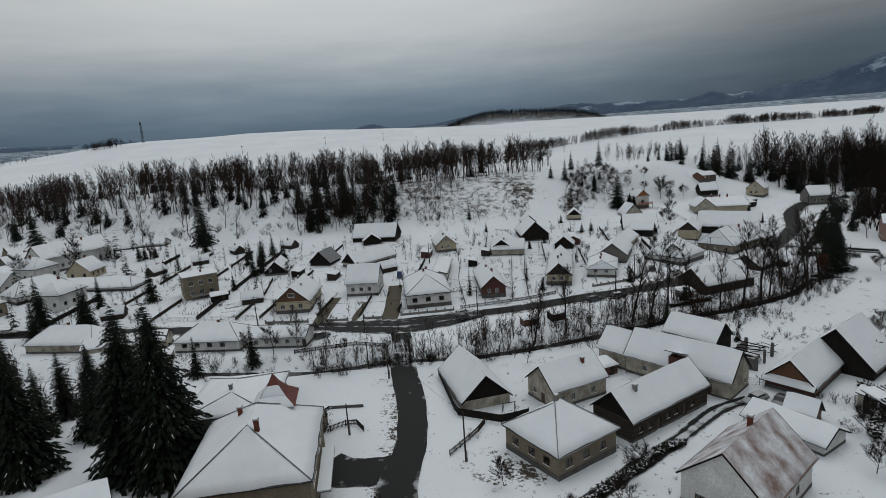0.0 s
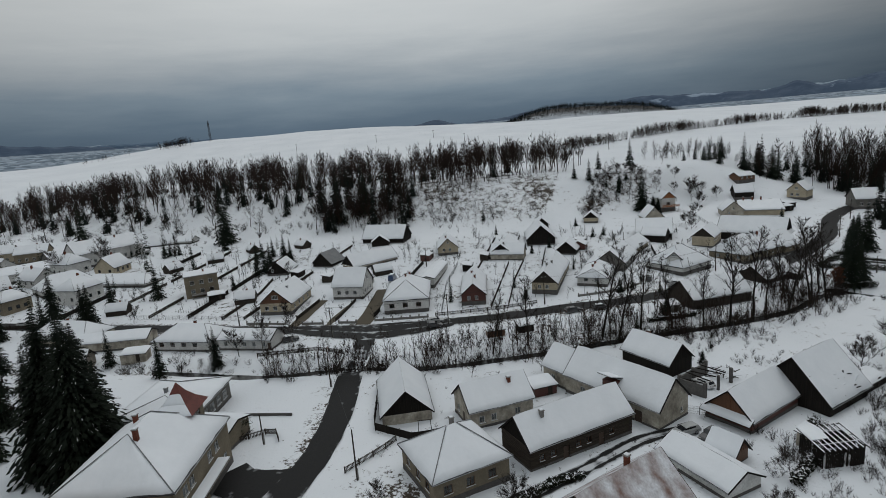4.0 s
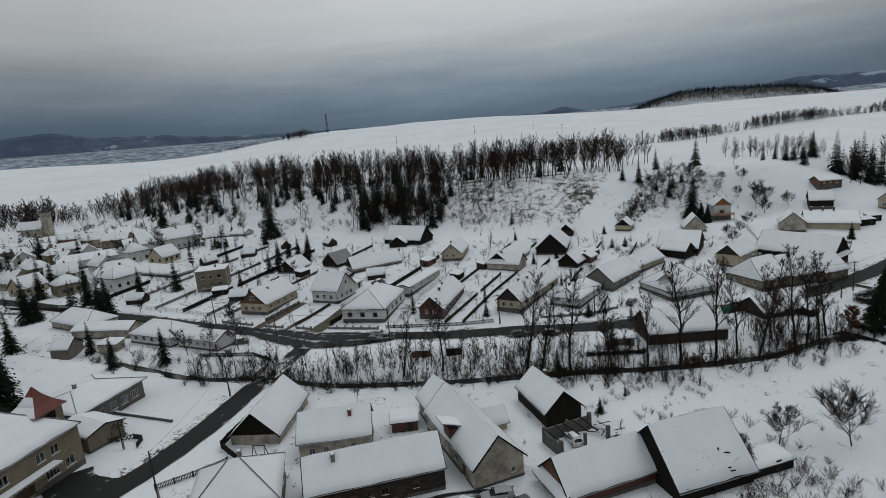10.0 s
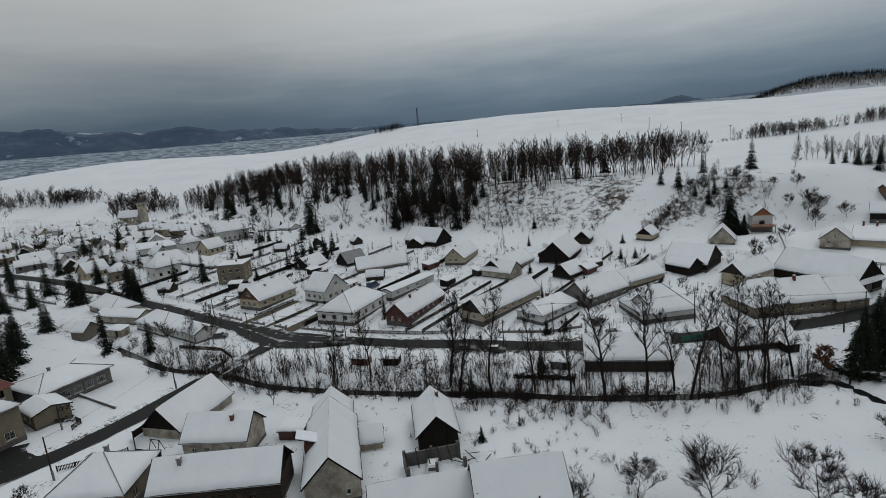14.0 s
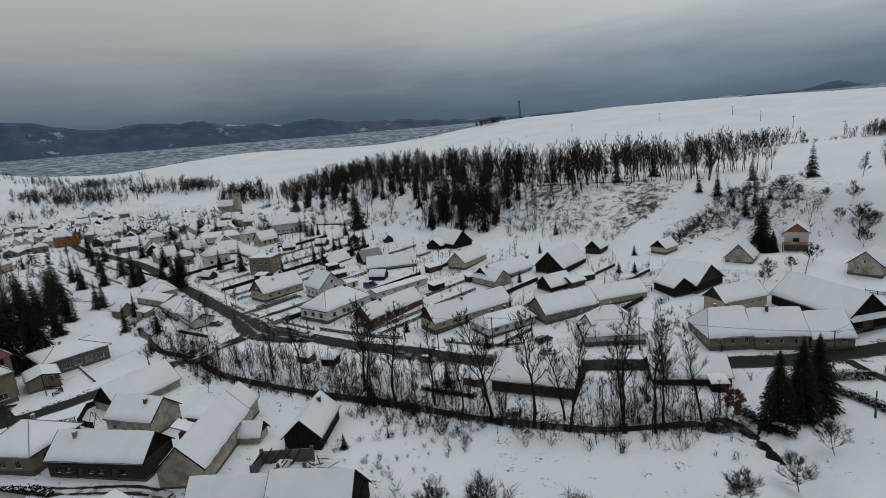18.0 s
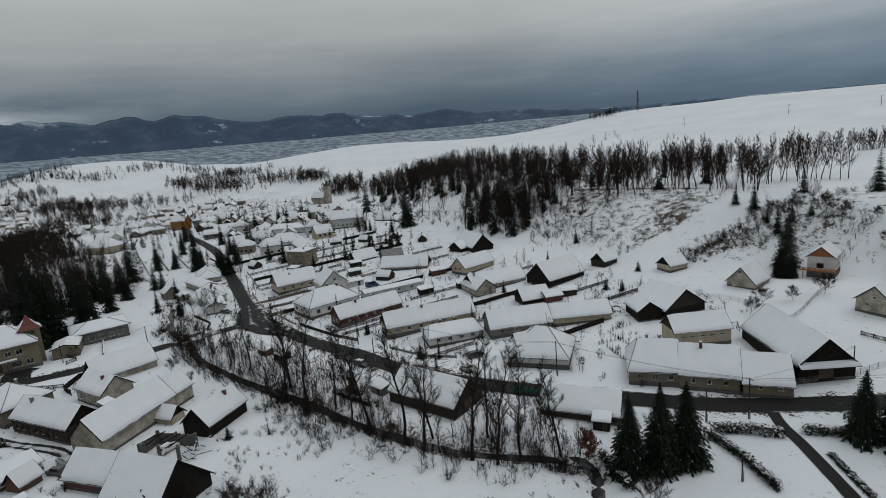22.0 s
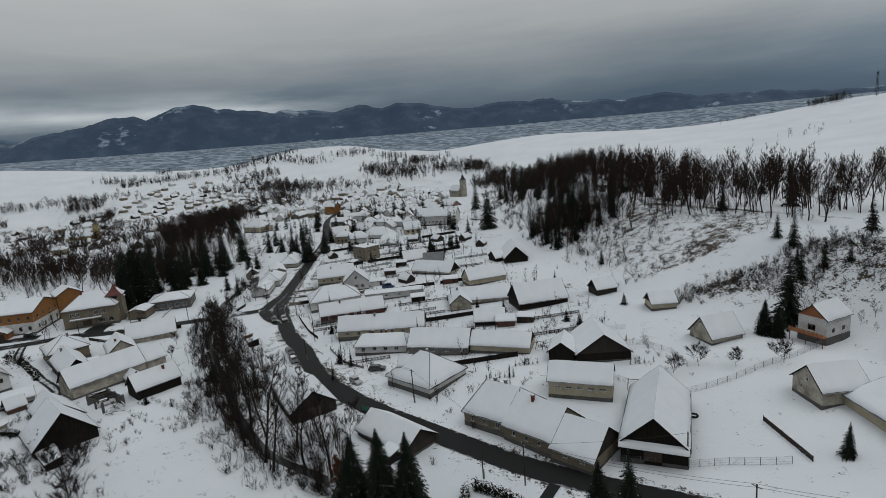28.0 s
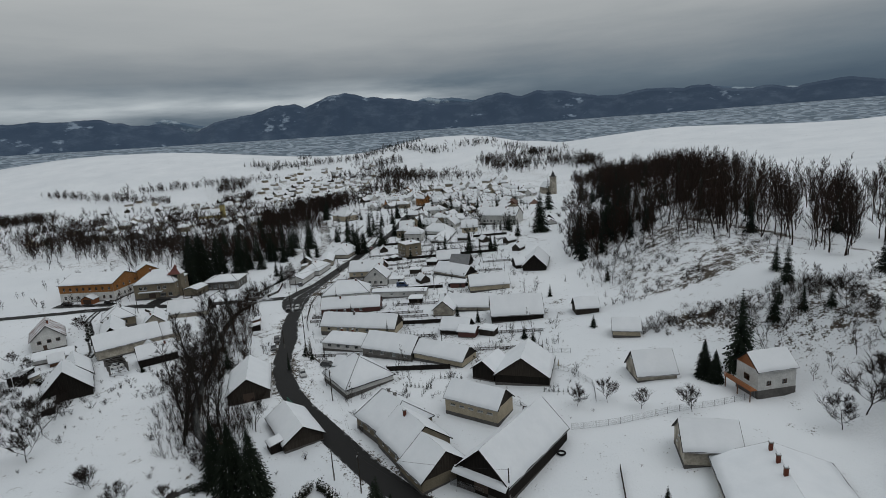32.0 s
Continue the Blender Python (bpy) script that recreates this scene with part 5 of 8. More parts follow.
# ---- trees ----
def tubes(segs, sides):
    """Vertices and triangles of tapered tubes, from rows of (x0, y0, z0, x1, y1, z1, r0, r1)."""
    s = np.asarray(segs, float)
    a, b = s[:, 0:3], s[:, 3:6]
    d = b - a
    d /= np.linalg.norm(d, axis=1)[:, None] + 1e-9
    ref = np.where(np.abs(d[:, 2:3]) > 0.9, np.array([[1.0, 0, 0]]), np.array([[0, 0, 1.0]]))
    u = np.cross(d, ref)
    u /= np.linalg.norm(u, axis=1)[:, None] + 1e-9
    w = np.cross(d, u)
    v = []
    for p, r in ((a, s[:, 6]), (b, s[:, 7])):
        for k in range(sides):
            q = 2 * math.pi * k / sides
            v.append(p + (u * math.cos(q) + w * math.sin(q)) * r[:, None])
    v = np.stack(v, 1).reshape(-1, 3)
    f = []
    for k in range(sides):
        j = (k + 1) % sides
        f += [(k, j, sides + j), (k, sides + j, sides + k)]
    n = len(s)
    f = (np.array(f)[None] + (np.arange(n) * 2 * sides)[:, None, None]).reshape(-1, 3)
    return v, f


def sprays(segs, wide, seed=1):
    """One slim triangle for each twig."""
    s = np.asarray(segs, float)
    a, b = s[:, 0:3], s[:, 3:6]
    r = np.random.RandomState(seed)
    side = np.cross(b - a, r.normal(0, 1, a.shape))
    side /= np.linalg.norm(side, axis=1)[:, None] + 1e-9
    w = (s[:, 6:7] * 0.8 + wide) * 0.5
    v = np.stack([a - side * w, a + side * w, b], 1).reshape(-1, 3)
    return v, np.arange(len(v)).reshape(-1, 3)


def join(*vf):
    vs, fs, k = [], [], 0
    for v, f in vf:
        vs.append(v)
        fs.append(f + k)
        k += len(v)
    return np.concatenate(vs), np.concatenate(fs)


def bare_tree(seed, height, spread=0.30, clear=0.25, limbs=11, twigs=5, fine=3, lean=0.04, up=0.9, wild=1.0):
    """A leafless tree: the segments of trunk and limbs, and those of branches and twigs."""
    rs = random.Random(seed)
    wood, crown = [], []

    def reach(p, d, length, r, parts, droop):
        out = [p]
        for _ in range(parts):
            d = (d + Vector((rs.uniform(-0.22, 0.22), rs.uniform(-0.22, 0.22), rs.uniform(-0.10, 0.16) + droop))).normalized()
            p = p + d * (length / parts)
            out.append(p)
        return out, d

    base_r = height * 0.014
    line, _ = reach(Vector((0, 0, -0.3)), Vector((rs.uniform(-lean, lean), rs.uniform(-lean, lean), 1)), height * 0.93, base_r, 7, 0.12)
    for i in range(7):
        r0, r1 = base_r * (1 - i / 7.6), base_r * (1 - (i + 1) / 7.6)
        wood.append((*line[i], *line[i + 1], r0, r1))
    for k in range(limbs):
        t = clear + (1 - clear) * (k + rs.random()) / limbs * 0.98
        i = min(6, int(t * 7))
        p = line[i].lerp(line[i + 1], t * 7 - i)
        az = k * 2.4 + rs.uniform(-0.5, 0.5)
        rise = rs.uniform(0.55, 1.0) * up + 0.5 * t
        d = Vector((math.cos(az), math.sin(az), rise)).normalized()
        long = height * spread * (1.15 - 0.75 * t) * rs.uniform(0.8, 1.25)
        r = base_r * (0.5 - 0.34 * t)
        limb, dd = reach(p, d, long, r, 4, 0.10)
        for i in range(4):
            wood.append((*limb[i], *limb[i + 1], r * (1 - i / 5), r * (1 - (i + 1) / 5)))
        for _ in range(twigs):
            q = rs.uniform(0.25, 1.0) * 4
            i = min(3, int(q))
            s = limb[i].lerp(limb[i + 1], q - i)
            dv = (dd + Vector((rs.uniform(-1, 1) * wild, rs.uniform(-1, 1) * wild, rs.uniform(-0.2, 0.8)))).normalized()
            tl = long * rs.uniform(0.28, 0.55)
            tw, d3 = reach(s, dv, tl, r * 0.4, 2, 0.06)
            for i in range(2):
                crown.append((*tw[i], *tw[i + 1], max(0.012, r * 0.34 * (1 - i / 3)), max(0.01, r * 0.34 * (1 - (i + 1) / 3))))
            for _ in range(fine):
                s2 = tw[0].lerp(tw[2], rs.uniform(0.3, 1.0))
                e = s2 + (d3 + Vector((rs.uniform(-1, 1) * wild, rs.uniform(-1, 1) * wild, rs.uniform(-0.3, 0.7)))).normalized() * tl * rs.uniform(0.45, 0.95)
                crown.append((*s2, *e, 0.02, 0.008))
    return wood, crown


def fir_tree(seed, height, width, whorls=24, per=9, leaf=1.0, fine=True):
    """A spruce: trunk segments, and triangles of drooping, ragged needle sprays (some with snow on them)."""
    rs = random.Random(seed)
    trunk = [(0, 0, -0.3, 0, 0, height * 0.97, height * 0.013, 0.02)]
    tri, snow = [], []
    lobes = [rs.uniform(0.82, 1.12) for _ in range(9)]
    for k in range(whorls):
        t = (k + rs.uniform(-0.4, 0.4)) / whorls
        z = height * (0.04 + 0.945 * t)
        reach = width * 0.5 * (1 - t) ** 0.86 * rs.uniform(0.74, 1.14) + 0.10
        n_b = max(4, int(per * (1 - 0.55 * t)))
        for j in range(n_b):
            az = j * 2 * math.pi / n_b + k * 0.9 + rs.uniform(-0.4, 0.4)
            long = reach * rs.uniform(0.62, 1.12) * lobes[int(az * 9 / 6.2832) % 9]
            ca, sa = math.cos(az), math.sin(az)
            out, side = Vector((ca, sa, 0)), Vector((-sa, ca, 0))
            drop = long * rs.uniform(0.24, 0.55) * (1 - 0.7 * t) * (1.0 if fine else 1.7)
            prev = Vector((ca * 0.05, sa * 0.05, z))
            n = 5 if fine else 2
            for i in range(1, n + 1):
                f = i / n
                p = Vector((ca * long * f, sa * long * f, z - drop * f ** 1.4 + 0.10 * long * math.sin(f * 3))) + side * rs.uniform(-0.04, 0.04) * long
                half = leaf * long * (0.27 - 0.17 * f) * rs.uniform(0.55, 1.35) + 0.05
                for sd in (-1, 1):
                    m = prev.lerp(p, rs.uniform(0.15, 0.6))
                    tip = m + side * (sd * half) + out * half * rs.uniform(0.35, 0.9) + Vector((0, 0, -half * rs.uniform(0.25, 0.9)))
                    tri += [prev, p, tip] if sd > 0 else [prev, tip, p]
                if rs.random() < (0.7 if fine else 0.9):
                    tri += [prev, p, prev.lerp(p, rs.random()) + side * rs.uniform(-0.3, 0.3) * half + Vector((0, 0, -half * rs.uniform(0.8, 1.5)))]
                if rs.random() < 0.07 and f > 0.35:
                    up = Vector((0, 0, 0.04))
                    snow += [prev.lerp(p, 0.3) + up, p + up, prev.lerp(p, 0.6) + side * rs.uniform(-0.5, 0.5) * half + up]
                prev = p
    return trunk, np.array(tri, float).reshape(-1, 3), np.array(snow, float).reshape(-1, 3)


def tri_mesh(name, v, mat):
    return fast_mesh(name, v, np.arange(len(v)).reshape(-1, 3), mat)


def seg_mesh(name, segs, sides, mat):
    return fast_mesh(name, *tubes(segs, sides), mat)


BARE_MESH, FIR_MESH = {}, {}


def plant_bare(kind, x, y, height, turn, label, name="bare_tree", group=""):
    """kind: a named habit; each one is grown once, and copies share its meshes."""
    seeds = {"tall": (11, 16, 0.21, 0.30, 18, 9, 8), "tall2": (12, 16, 0.19, 0.26, 18, 9, 8), "tall3": (13, 16, 0.23, 0.34, 17, 9, 8), "apple": (21, 6, 0.52, 0.20, 15, 14, 11), "apple2": (22, 6, 0.58, 0.22, 14, 14, 11),
             "round": (31, 10, 0.36, 0.18, 18, 12, 9), "birch": (41, 12, 0.26, 0.2, 20, 11, 9)}
    seed, h, spread, clear, limbs, twigs, fine = seeds[kind]
    if kind not in BARE_MESH:
        w, c = bare_tree(seed, h, spread, clear, limbs, twigs, fine, up=0.45 if kind.startswith("apple") else 0.9)
        thick = [q for q in c if q[6] > 0.021]
        thin = [q for q in c if q[6] <= 0.021]
        BARE_MESH[kind] = (seg_mesh("trunk", w, 5, M["birch" if kind == "birch" else "bark"]), fast_mesh("crown", *join(*([tubes(thick, 3)] if thick else []), sprays(thin, 0.028, seed)), M["twig"]))
    k = height / h
    root = new(name)
    root.matrix_world = pose(x, y, gz(x, y), 0, 0, turn) @ Matrix.Diagonal((k, k, k, 1))
    tagged(root, label, "tree", group)
    t, c = BARE_MESH[kind]
    part("trunk", t, None, root)
    part("crown", c, None, root)
    return root


def plant_fir(kind, x, y, height, turn, label="dark green spruce dusted with snow", group="", z=None):
    seeds = {"a": (51, 16, 7.4, 44, 17), "b": (52, 16, 6.2, 38, 14), "slim": (53, 14, 3.6, 34, 11), "big": (54, 22, 12.2, 84, 34), "small": (55, 4, 2.6, 20, 12)}
    seed, h, w, whorls, per = seeds[kind]
    if kind not in FIR_MESH:
        t, n, s = fir_tree(seed, h, w, whorls, per, 0.46 if kind == "big" else 0.7)
        crown = tri_mesh("crown", np.concatenate([n, s]), M["needle"])
        crown.materials.append(M["snow"])
        crown.polygons.foreach_set("material_index", [0] * (len(n) // 3) + [1] * (len(s) // 3))
        FIR_MESH[kind] = (seg_mesh("trunk", t, 6, M["bark"]), crown)
    k = height / h
    root = new("spruce_tree")
    root.matrix_world = pose(x, y, gz(x, y) if z is None else z, 0, 0, turn) @ Matrix.Diagonal((k, k, k, 1))
    tagged(root, label, "tree", group)
    for nm, me in zip(("trunk", "crown"), FIR_MESH[kind]):
        part(nm, me, None, root)
    return root


def woodland(name, places, templates, mat, label, category="trees"):
    """Many far trees joined into one mesh of kind stuff. places: x, y, height, turn, template number."""
    vs, fs, k = [], [], 0
    pl = np.array(places)
    zz = ground_z(pl[:, 0], pl[:, 1])
    for (x, y, h, a, n), z in zip(pl, zz):
        v, f, h0 = templates[int(n) % len(templates)]
        s, ca, sa = h / h0, math.cos(a), math.sin(a)
        vs.append(np.stack([(v[:, 0] * ca - v[:, 1] * sa) * s + x, (v[:, 0] * sa + v[:, 1] * ca) * s + y, v[:, 2] * s + z], -1))
        fs.append(f + k)
        k += len(v)
    return tagged(new(name, fast_mesh(name, np.concatenate(vs), np.concatenate(fs), mat)), label, category, kind="stuff")


def wood_templates(n, seed, height, thick=0.085, **kw):
    limb = max(0.05, thick)
    out = []
    for i in range(n):
        w, c = bare_tree(seed + i, height, **kw)
        v, f = join(tubes(w[:7], 3), sprays(w[7:], limb, seed), sprays(c, thick, seed + i))
        out.append((v, f, height))
    return out


def fir_templates(n, seed, height, width, whorls, per):
    out = []
    for i in range(n):
        _, v, s = fir_tree(seed + i, height, width, whorls, per, 1.5, False)
        out.append((v, np.arange(len(v)).reshape(-1, 3), height))
    return out


def shrub_templates(n, seed):
    out = []
    for i in range(n):
        rs = random.Random(seed + i)
        segs = []
        for _ in range(15):
            d = Vector((rs.uniform(-0.8, 0.8), rs.uniform(-0.8, 0.8), 1)).normalized()
            a = Vector((rs.uniform(-0.5, 0.5), rs.uniform(-0.5, 0.5), -0.1))
            b = a + d * rs.uniform(0.9, 1.6)
            e = b + (d + Vector((rs.uniform(-0.5, 0.5), rs.uniform(-0.5, 0.5), 0.2))).normalized() * rs.uniform(0.6, 1.2)
            segs += [(*a, *b, 0.03, 0.02), (*b, *e, 0.02, 0.006)]
            for _ in range(6):
                s = a.lerp(e, rs.uniform(0.2, 0.95))
                q = s + (d + Vector((rs.uniform(-0.9, 0.9), rs.uniform(-0.9, 0.9), rs.uniform(-0.1, 0.5)))).normalized() * rs.uniform(0.4, 0.9)
                segs.append((*s, *q, 0.016, 0.006))
        v, f = sprays(segs, 0.04, seed + i)
        out.append((v, f, 2.6))
    return out


R_T = random.Random(77)
HIGH = wood_templates(8, 300, 15.0, 0.060, spread=0.28, clear=0.20, limbs=19, twigs=6, fine=5, up=1.2, wild=0.55)
FARTREE = wood_templates(5, 370, 12.0, 0.42, spread=0.34, clear=0.04, limbs=9, twigs=4, fine=2, wild=0.6)
MID = wood_templates(6, 390, 12.0, 0.125, spread=0.30, clear=0.08, limbs=13, twigs=5, fine=4, up=1.15, wild=0.55)
SLIM = wood_templates(5, 380, 8.0, 0.032, spread=0.22, clear=0.06, limbs=13, twigs=5, fine=4, up=1.4, wild=0.6)
SMALL = wood_templates(4, 360, 9.0, 0.055, spread=0.30, clear=0.08, limbs=12, twigs=6, fine=4, wild=0.7)
FIRS = fir_templates(5, 400, 15.0, 5.0, 34, 7)
TINY_FIR = fir_templates(3, 420, 15.0, 5.6, 16, 5)
SHRUB = shrub_templates(6, 500)


def foot(x):
    return float(np.interp(x, FOOT_X, FOOT_Y))


# the wood on the hill's edge: clumps of tall leafless trees with spruces between them
pl, pf = [], []
tries = 0
while len(pl) < 600 and tries < 9000:
    tries += 1
    x = R_T.uniform(-350, 62)
    d = R_T.uniform(8, 120)
    dense = (1.0 if x < -22 else 1.0 if d > 46 + 0.30 * max(0, x) else 0.0) * (1.0 if x > -300 else 0.5)
    if d < 34 and x < -75:
        dense *= 0.16
    if d > 70 and x > -60:
        dense *= 0.45
    if -245 < x < -150:
        dense *= 0.75
    if noise.noise(Vector((x * 0.035, d * 0.045, 2.7))) < (-0.12 if x < -90 else -0.3):
        dense *= 0.25
    if R_T.random() < dense:
        y = foot(x) + d
        fir = 0.16 if -160 < x < -20 and d < 75 else 0.06
        (pf if R_T.random() < fir else pl).append((x, y, R_T.uniform(11.5, 21.5), R_T.uniform(0, 6.28), R_T.randrange(7)))
for _ in range(95):
    x = R_T.uniform(-66, 12)
    pl.append((x, foot(x) + R_T.uniform(8, 44) + max(0, x + 20) * 0.8, R_T.uniform(5, 12), R_T.uniform(0, 6.28), R_T.randrange(7)))
for k in range(46):
    t = k / 45
    pl.append((-14 + 84 * t + R_T.gauss(0, 3), 306 + 50 * t + R_T.gauss(4, 5), R_T.uniform(11, 19), R_T.uniform(0, 6.28), R_T.randrange(7)))
for x, y, h in ((-72, 283, 22), (-64, 288, 24), (-57, 284, 21), (-50, 287, 25), (-44, 284, 19), (-122, 300, 20), (-88, 296, 22), (-33, 292, 18), (-205, 296, 19), (-190, 305, 22), (-262, 322, 18), (-250, 330, 21), (-236, 318, 16), (-300, 334, 20), (-294, 328, 17), (-284, 338, 22), (-276, 330, 16), (-318, 342, 18), (-212, 312, 17), (-180, 298, 15), (-226, 326, 20), (-168, 296, 16), (-150, 302, 19), (-136, 296, 15), (-108, 300, 18)):
    pf.append((x, y, h, x, R_T.randrange(5)))
woodland("hillside_wood", pl, HIGH, M["alder"], "dense leafless wood along the edge of the hill", "wood")
woodland("hillside_spruces", pf, FIRS, M["needle_far"], "dark spruces among the leafless wood", "wood")
# undergrowth of the wood and the scrubby slope
pl = []
for _ in range(2300):
    x = R_T.uniform(-330, 112)
    d = R_T.uniform(4, 100) if x < -25 else R_T.uniform(6, 66)
    if x > -25 and (abs(x - 47 - 0.30 * (foot(x) + d - 250)) < 9 or R_T.random() < 0.25):
        continue
    if x > 96 and d > 30:
        continue
    if noise.noise(Vector((x * 0.06, d * 0.06, 8.1))) < (0.02 if x > -25 else 0.0 if x < -75 else -0.25):
        continue
    pl.append((x, foot(x) + d, R_T.uniform(1.2, 3.6) * (1.25 if x < -25 else 0.9), R_T.uniform(0, 6.28), R_T.randrange(6)))
woodland("slope_scrub", pl, SHRUB, M["twig"], "leafless scrub and brambles on the snowy slope", "shrubs")
pl = []
while len(pl) < 210:
    x = R_T.uniform(-12, 112)
    d = R_T.uniform(5, 74)
    y = foot(x) + d
    if abs(x - 47 - 0.30 * (y - 250)) < 8 or (x > 92 and d > 26) or noise.noise(Vector((x * 0.05, y * 0.05, 1.2))) < -0.02:
        continue
    pl.append((x, y, R_T.uniform(1.6, 4.2) if R_T.random() < 0.8 else R_T.uniform(4, 7.5), R_T.uniform(0, 6.28), R_T.randrange(4)))
woodland("slope_saplings", pl, SMALL, M["alder"], "leafless saplings and thorn bushes on the brown slope", "trees")
# strip of thorn bushes beside the cleared lane, and bushes at the field's edge
pl = []
for _ in range(190):
    t = R_T.random()
    pl.append((62 + 17 * t + R_T.gauss(0, 2.6), 262 + 44 * t + R_T.gauss(0, 2.6), R_T.uniform(1.2, 3.0), R_T.uniform(0, 6.28), R_T.randrange(6)))
woodland("lane_thicket", pl, SHRUB, M["twig"], "thicket of leafless bushes beside the cleared lane", "shrubs")
# hedgerow across the big field
HEDGE_ROW = smooth_line([(-120, 352), (-60, 372), (-12, 440), (20, 500), (96, 579), (223, 668), (422, 786), (740, 930)], 6)
pl, sh = [], []
for p in HEDGE_ROW:
    clump = max(0.0, 0.5 + 1.3 * noise.noise(Vector((p[0] * 0.021, p[1] * 0.021, 3.3))))
    for _ in range(4 if p[0] < 80 else 9):
        if R_T.random() < clump + (0.35 if p[0] > 80 else 0.0):
            pl.append((p[0] + R_T.gauss(0, 4.5), p[1] + R_T.gauss(0, 4.5), R_T.uniform(5, 10) + 4 * clump, R_T.uniform(0, 6.28), R_T.randrange(4)))
    for _ in range(3):
        sh.append((p[0] + R_T.gauss(0, 1.6), p[1] + R_T.gauss(0, 1.6), R_T.uniform(1.5, 4), R_T.uniform(0, 6.28), R_T.randrange(6)))
woodland("field_hedgerow", pl, MID, M["alder"], "row of leafless trees across the snowy field", "trees")
woodland("field_hedge_bushes", sh, SHRUB, M["twig"], "leafless bushes under the field's hedgerow", "shrubs")
pl = [(-360 + R_T.gauss(0, 14), 700 + R_T.gauss(0, 30), R_T.uniform(4, 9), R_T.uniform(0, 6.28), R_T.randrange(4)) for _ in range(14)]
pl += [(-560 + R_T.gauss(0, 12), 960 + R_T.gauss(0, 14), R_T.uniform(8, 15), R_T.uniform(0, 6.28), R_T.randrange(4)) for _ in range(80)]
pl += [(-640 + R_T.gauss(0, 10), 880 + R_T.gauss(0, 26), R_T.uniform(6, 10), R_T.uniform(0, 6.28), R_T.randrange(4)) for _ in range(20)]
woodland("field_copse", pl, SMALL, M["twig"], "small copse on the crest of the field", "trees")
# the dark wood at the upper bend and behind it
pl, pf = [], []
for _ in range(150):
    x, y = R_T.uniform(152, 330), R_T.uniform(196, 338)
    if line_distance(np.array([x]), np.array([y]), MAIN_LINE)[0] < 9 or (y > 240 and y < 295 and x < 190) or (150 < x < 175 and y < 205):
        continue
    (pf if R_T.random() < 0.4 else pl).append((x, y, R_T.uniform(12, 21), R_T.uniform(0, 6.28), R_T.randrange(7)))
for _ in range(420):
    t = R_T.random()
    x, y = 176 + 92 * t + R_T.gauss(0, 8), 204 + 118 * t + R_T.gauss(0, 16)
    if line_distance(np.array([x]), np.array([y]), MAIN_LINE)[0] < 8 or math.hypot(x - 177, y - 256) < 17:
        continue
    (pf if R_T.random() < 0.22 else pl).append((x, y, R_T.uniform(10, 20), R_T.uniform(0, 6.28), R_T.randrange(7)))
for _ in range(210):
    x, y = R_T.uniform(188, 275), R_T.uniform(281, 332)
    if y > 268 + 0.1 * (x - 188):
        (pf if R_T.random() < 0.3 else pl).append((x, y, R_T.uniform(12, 21), R_T.uniform(0, 6.28), R_T.randrange(7)))
for k in range(34):
    pl.append((186 + 3.4 * k + R_T.gauss(0, 4), 330 - 0.4 * k + R_T.gauss(0, 5), R_T.uniform(17, 24), R_T.uniform(0, 6.28), R_T.randrange(7)))
for _ in range(46):
    t = R_T.random()
    pl.append((118 + 40 * t + R_T.gauss(0, 4), 372 - 34 * t + R_T.gauss(0, 6), R_T.uniform(4, 12), R_T.uniform(0, 6.28), R_T.randrange(7)))
woodland("bend_wood", pl, HIGH, M["alder"], "leafless larches and alders by the upper bend", "wood")
woodland("bend_spruces", pf, FIRS, M["needle_far"], "dark spruces by the upper bend", "wood")
# the wooded stream valley below the village
pl, pf = [], []
for _ in range(330):
    x = R_T.uniform(-420, -70)
    y = 104 + 0.16 * x * (x < -120) * 0.5 + R_T.gauss(-28, 26)
    if (-275 < x < -228 and 78 < y < 150) or y > 116 or (x > -215 and y > 108) or noise.noise(Vector((x * 0.022, y * 0.03, 6.6))) < -0.22 or (x > -72 and y > 60) or (x > -78 and 90 < y < 110):
        continue
    (pf if R_T.random() < 0.13 else pl).append((x, y, R_T.uniform(9, 17), R_T.uniform(0, 6.28), R_T.randrange(7)))
for _ in range(190):
    x, y = R_T.uniform(-225, -96), R_T.uniform(38, 100)
    if noise.noise(Vector((x * 0.03, y * 0.04, 9.9))) > -0.25 and y < 100 - 0.06 * (x + 225):
        pl.append((x, y, R_T.uniform(8, 15), R_T.uniform(0, 6.28), R_T.randrange(7)))
for _ in range(120):
    pl.append((R_T.uniform(-420, -215), R_T.uniform(30, 76), R_T.uniform(8, 14), R_T.uniform(0, 6.28), R_T.randrange(7)))
woodland("valley_wood", [p for p in pl if p[0] > -190], HIGH, M["alder"], "brown leafless alders in the stream valley", "wood")
woodland("lower_valley_wood", [p for p in pl if p[0] <= -190], MID, M["alder"], "brown leafless alders in the lower stream valley", "wood")
woodland("valley_spruces", pf, FIRS, M["needle_far"], "dark spruces in the stream valley", "wood")
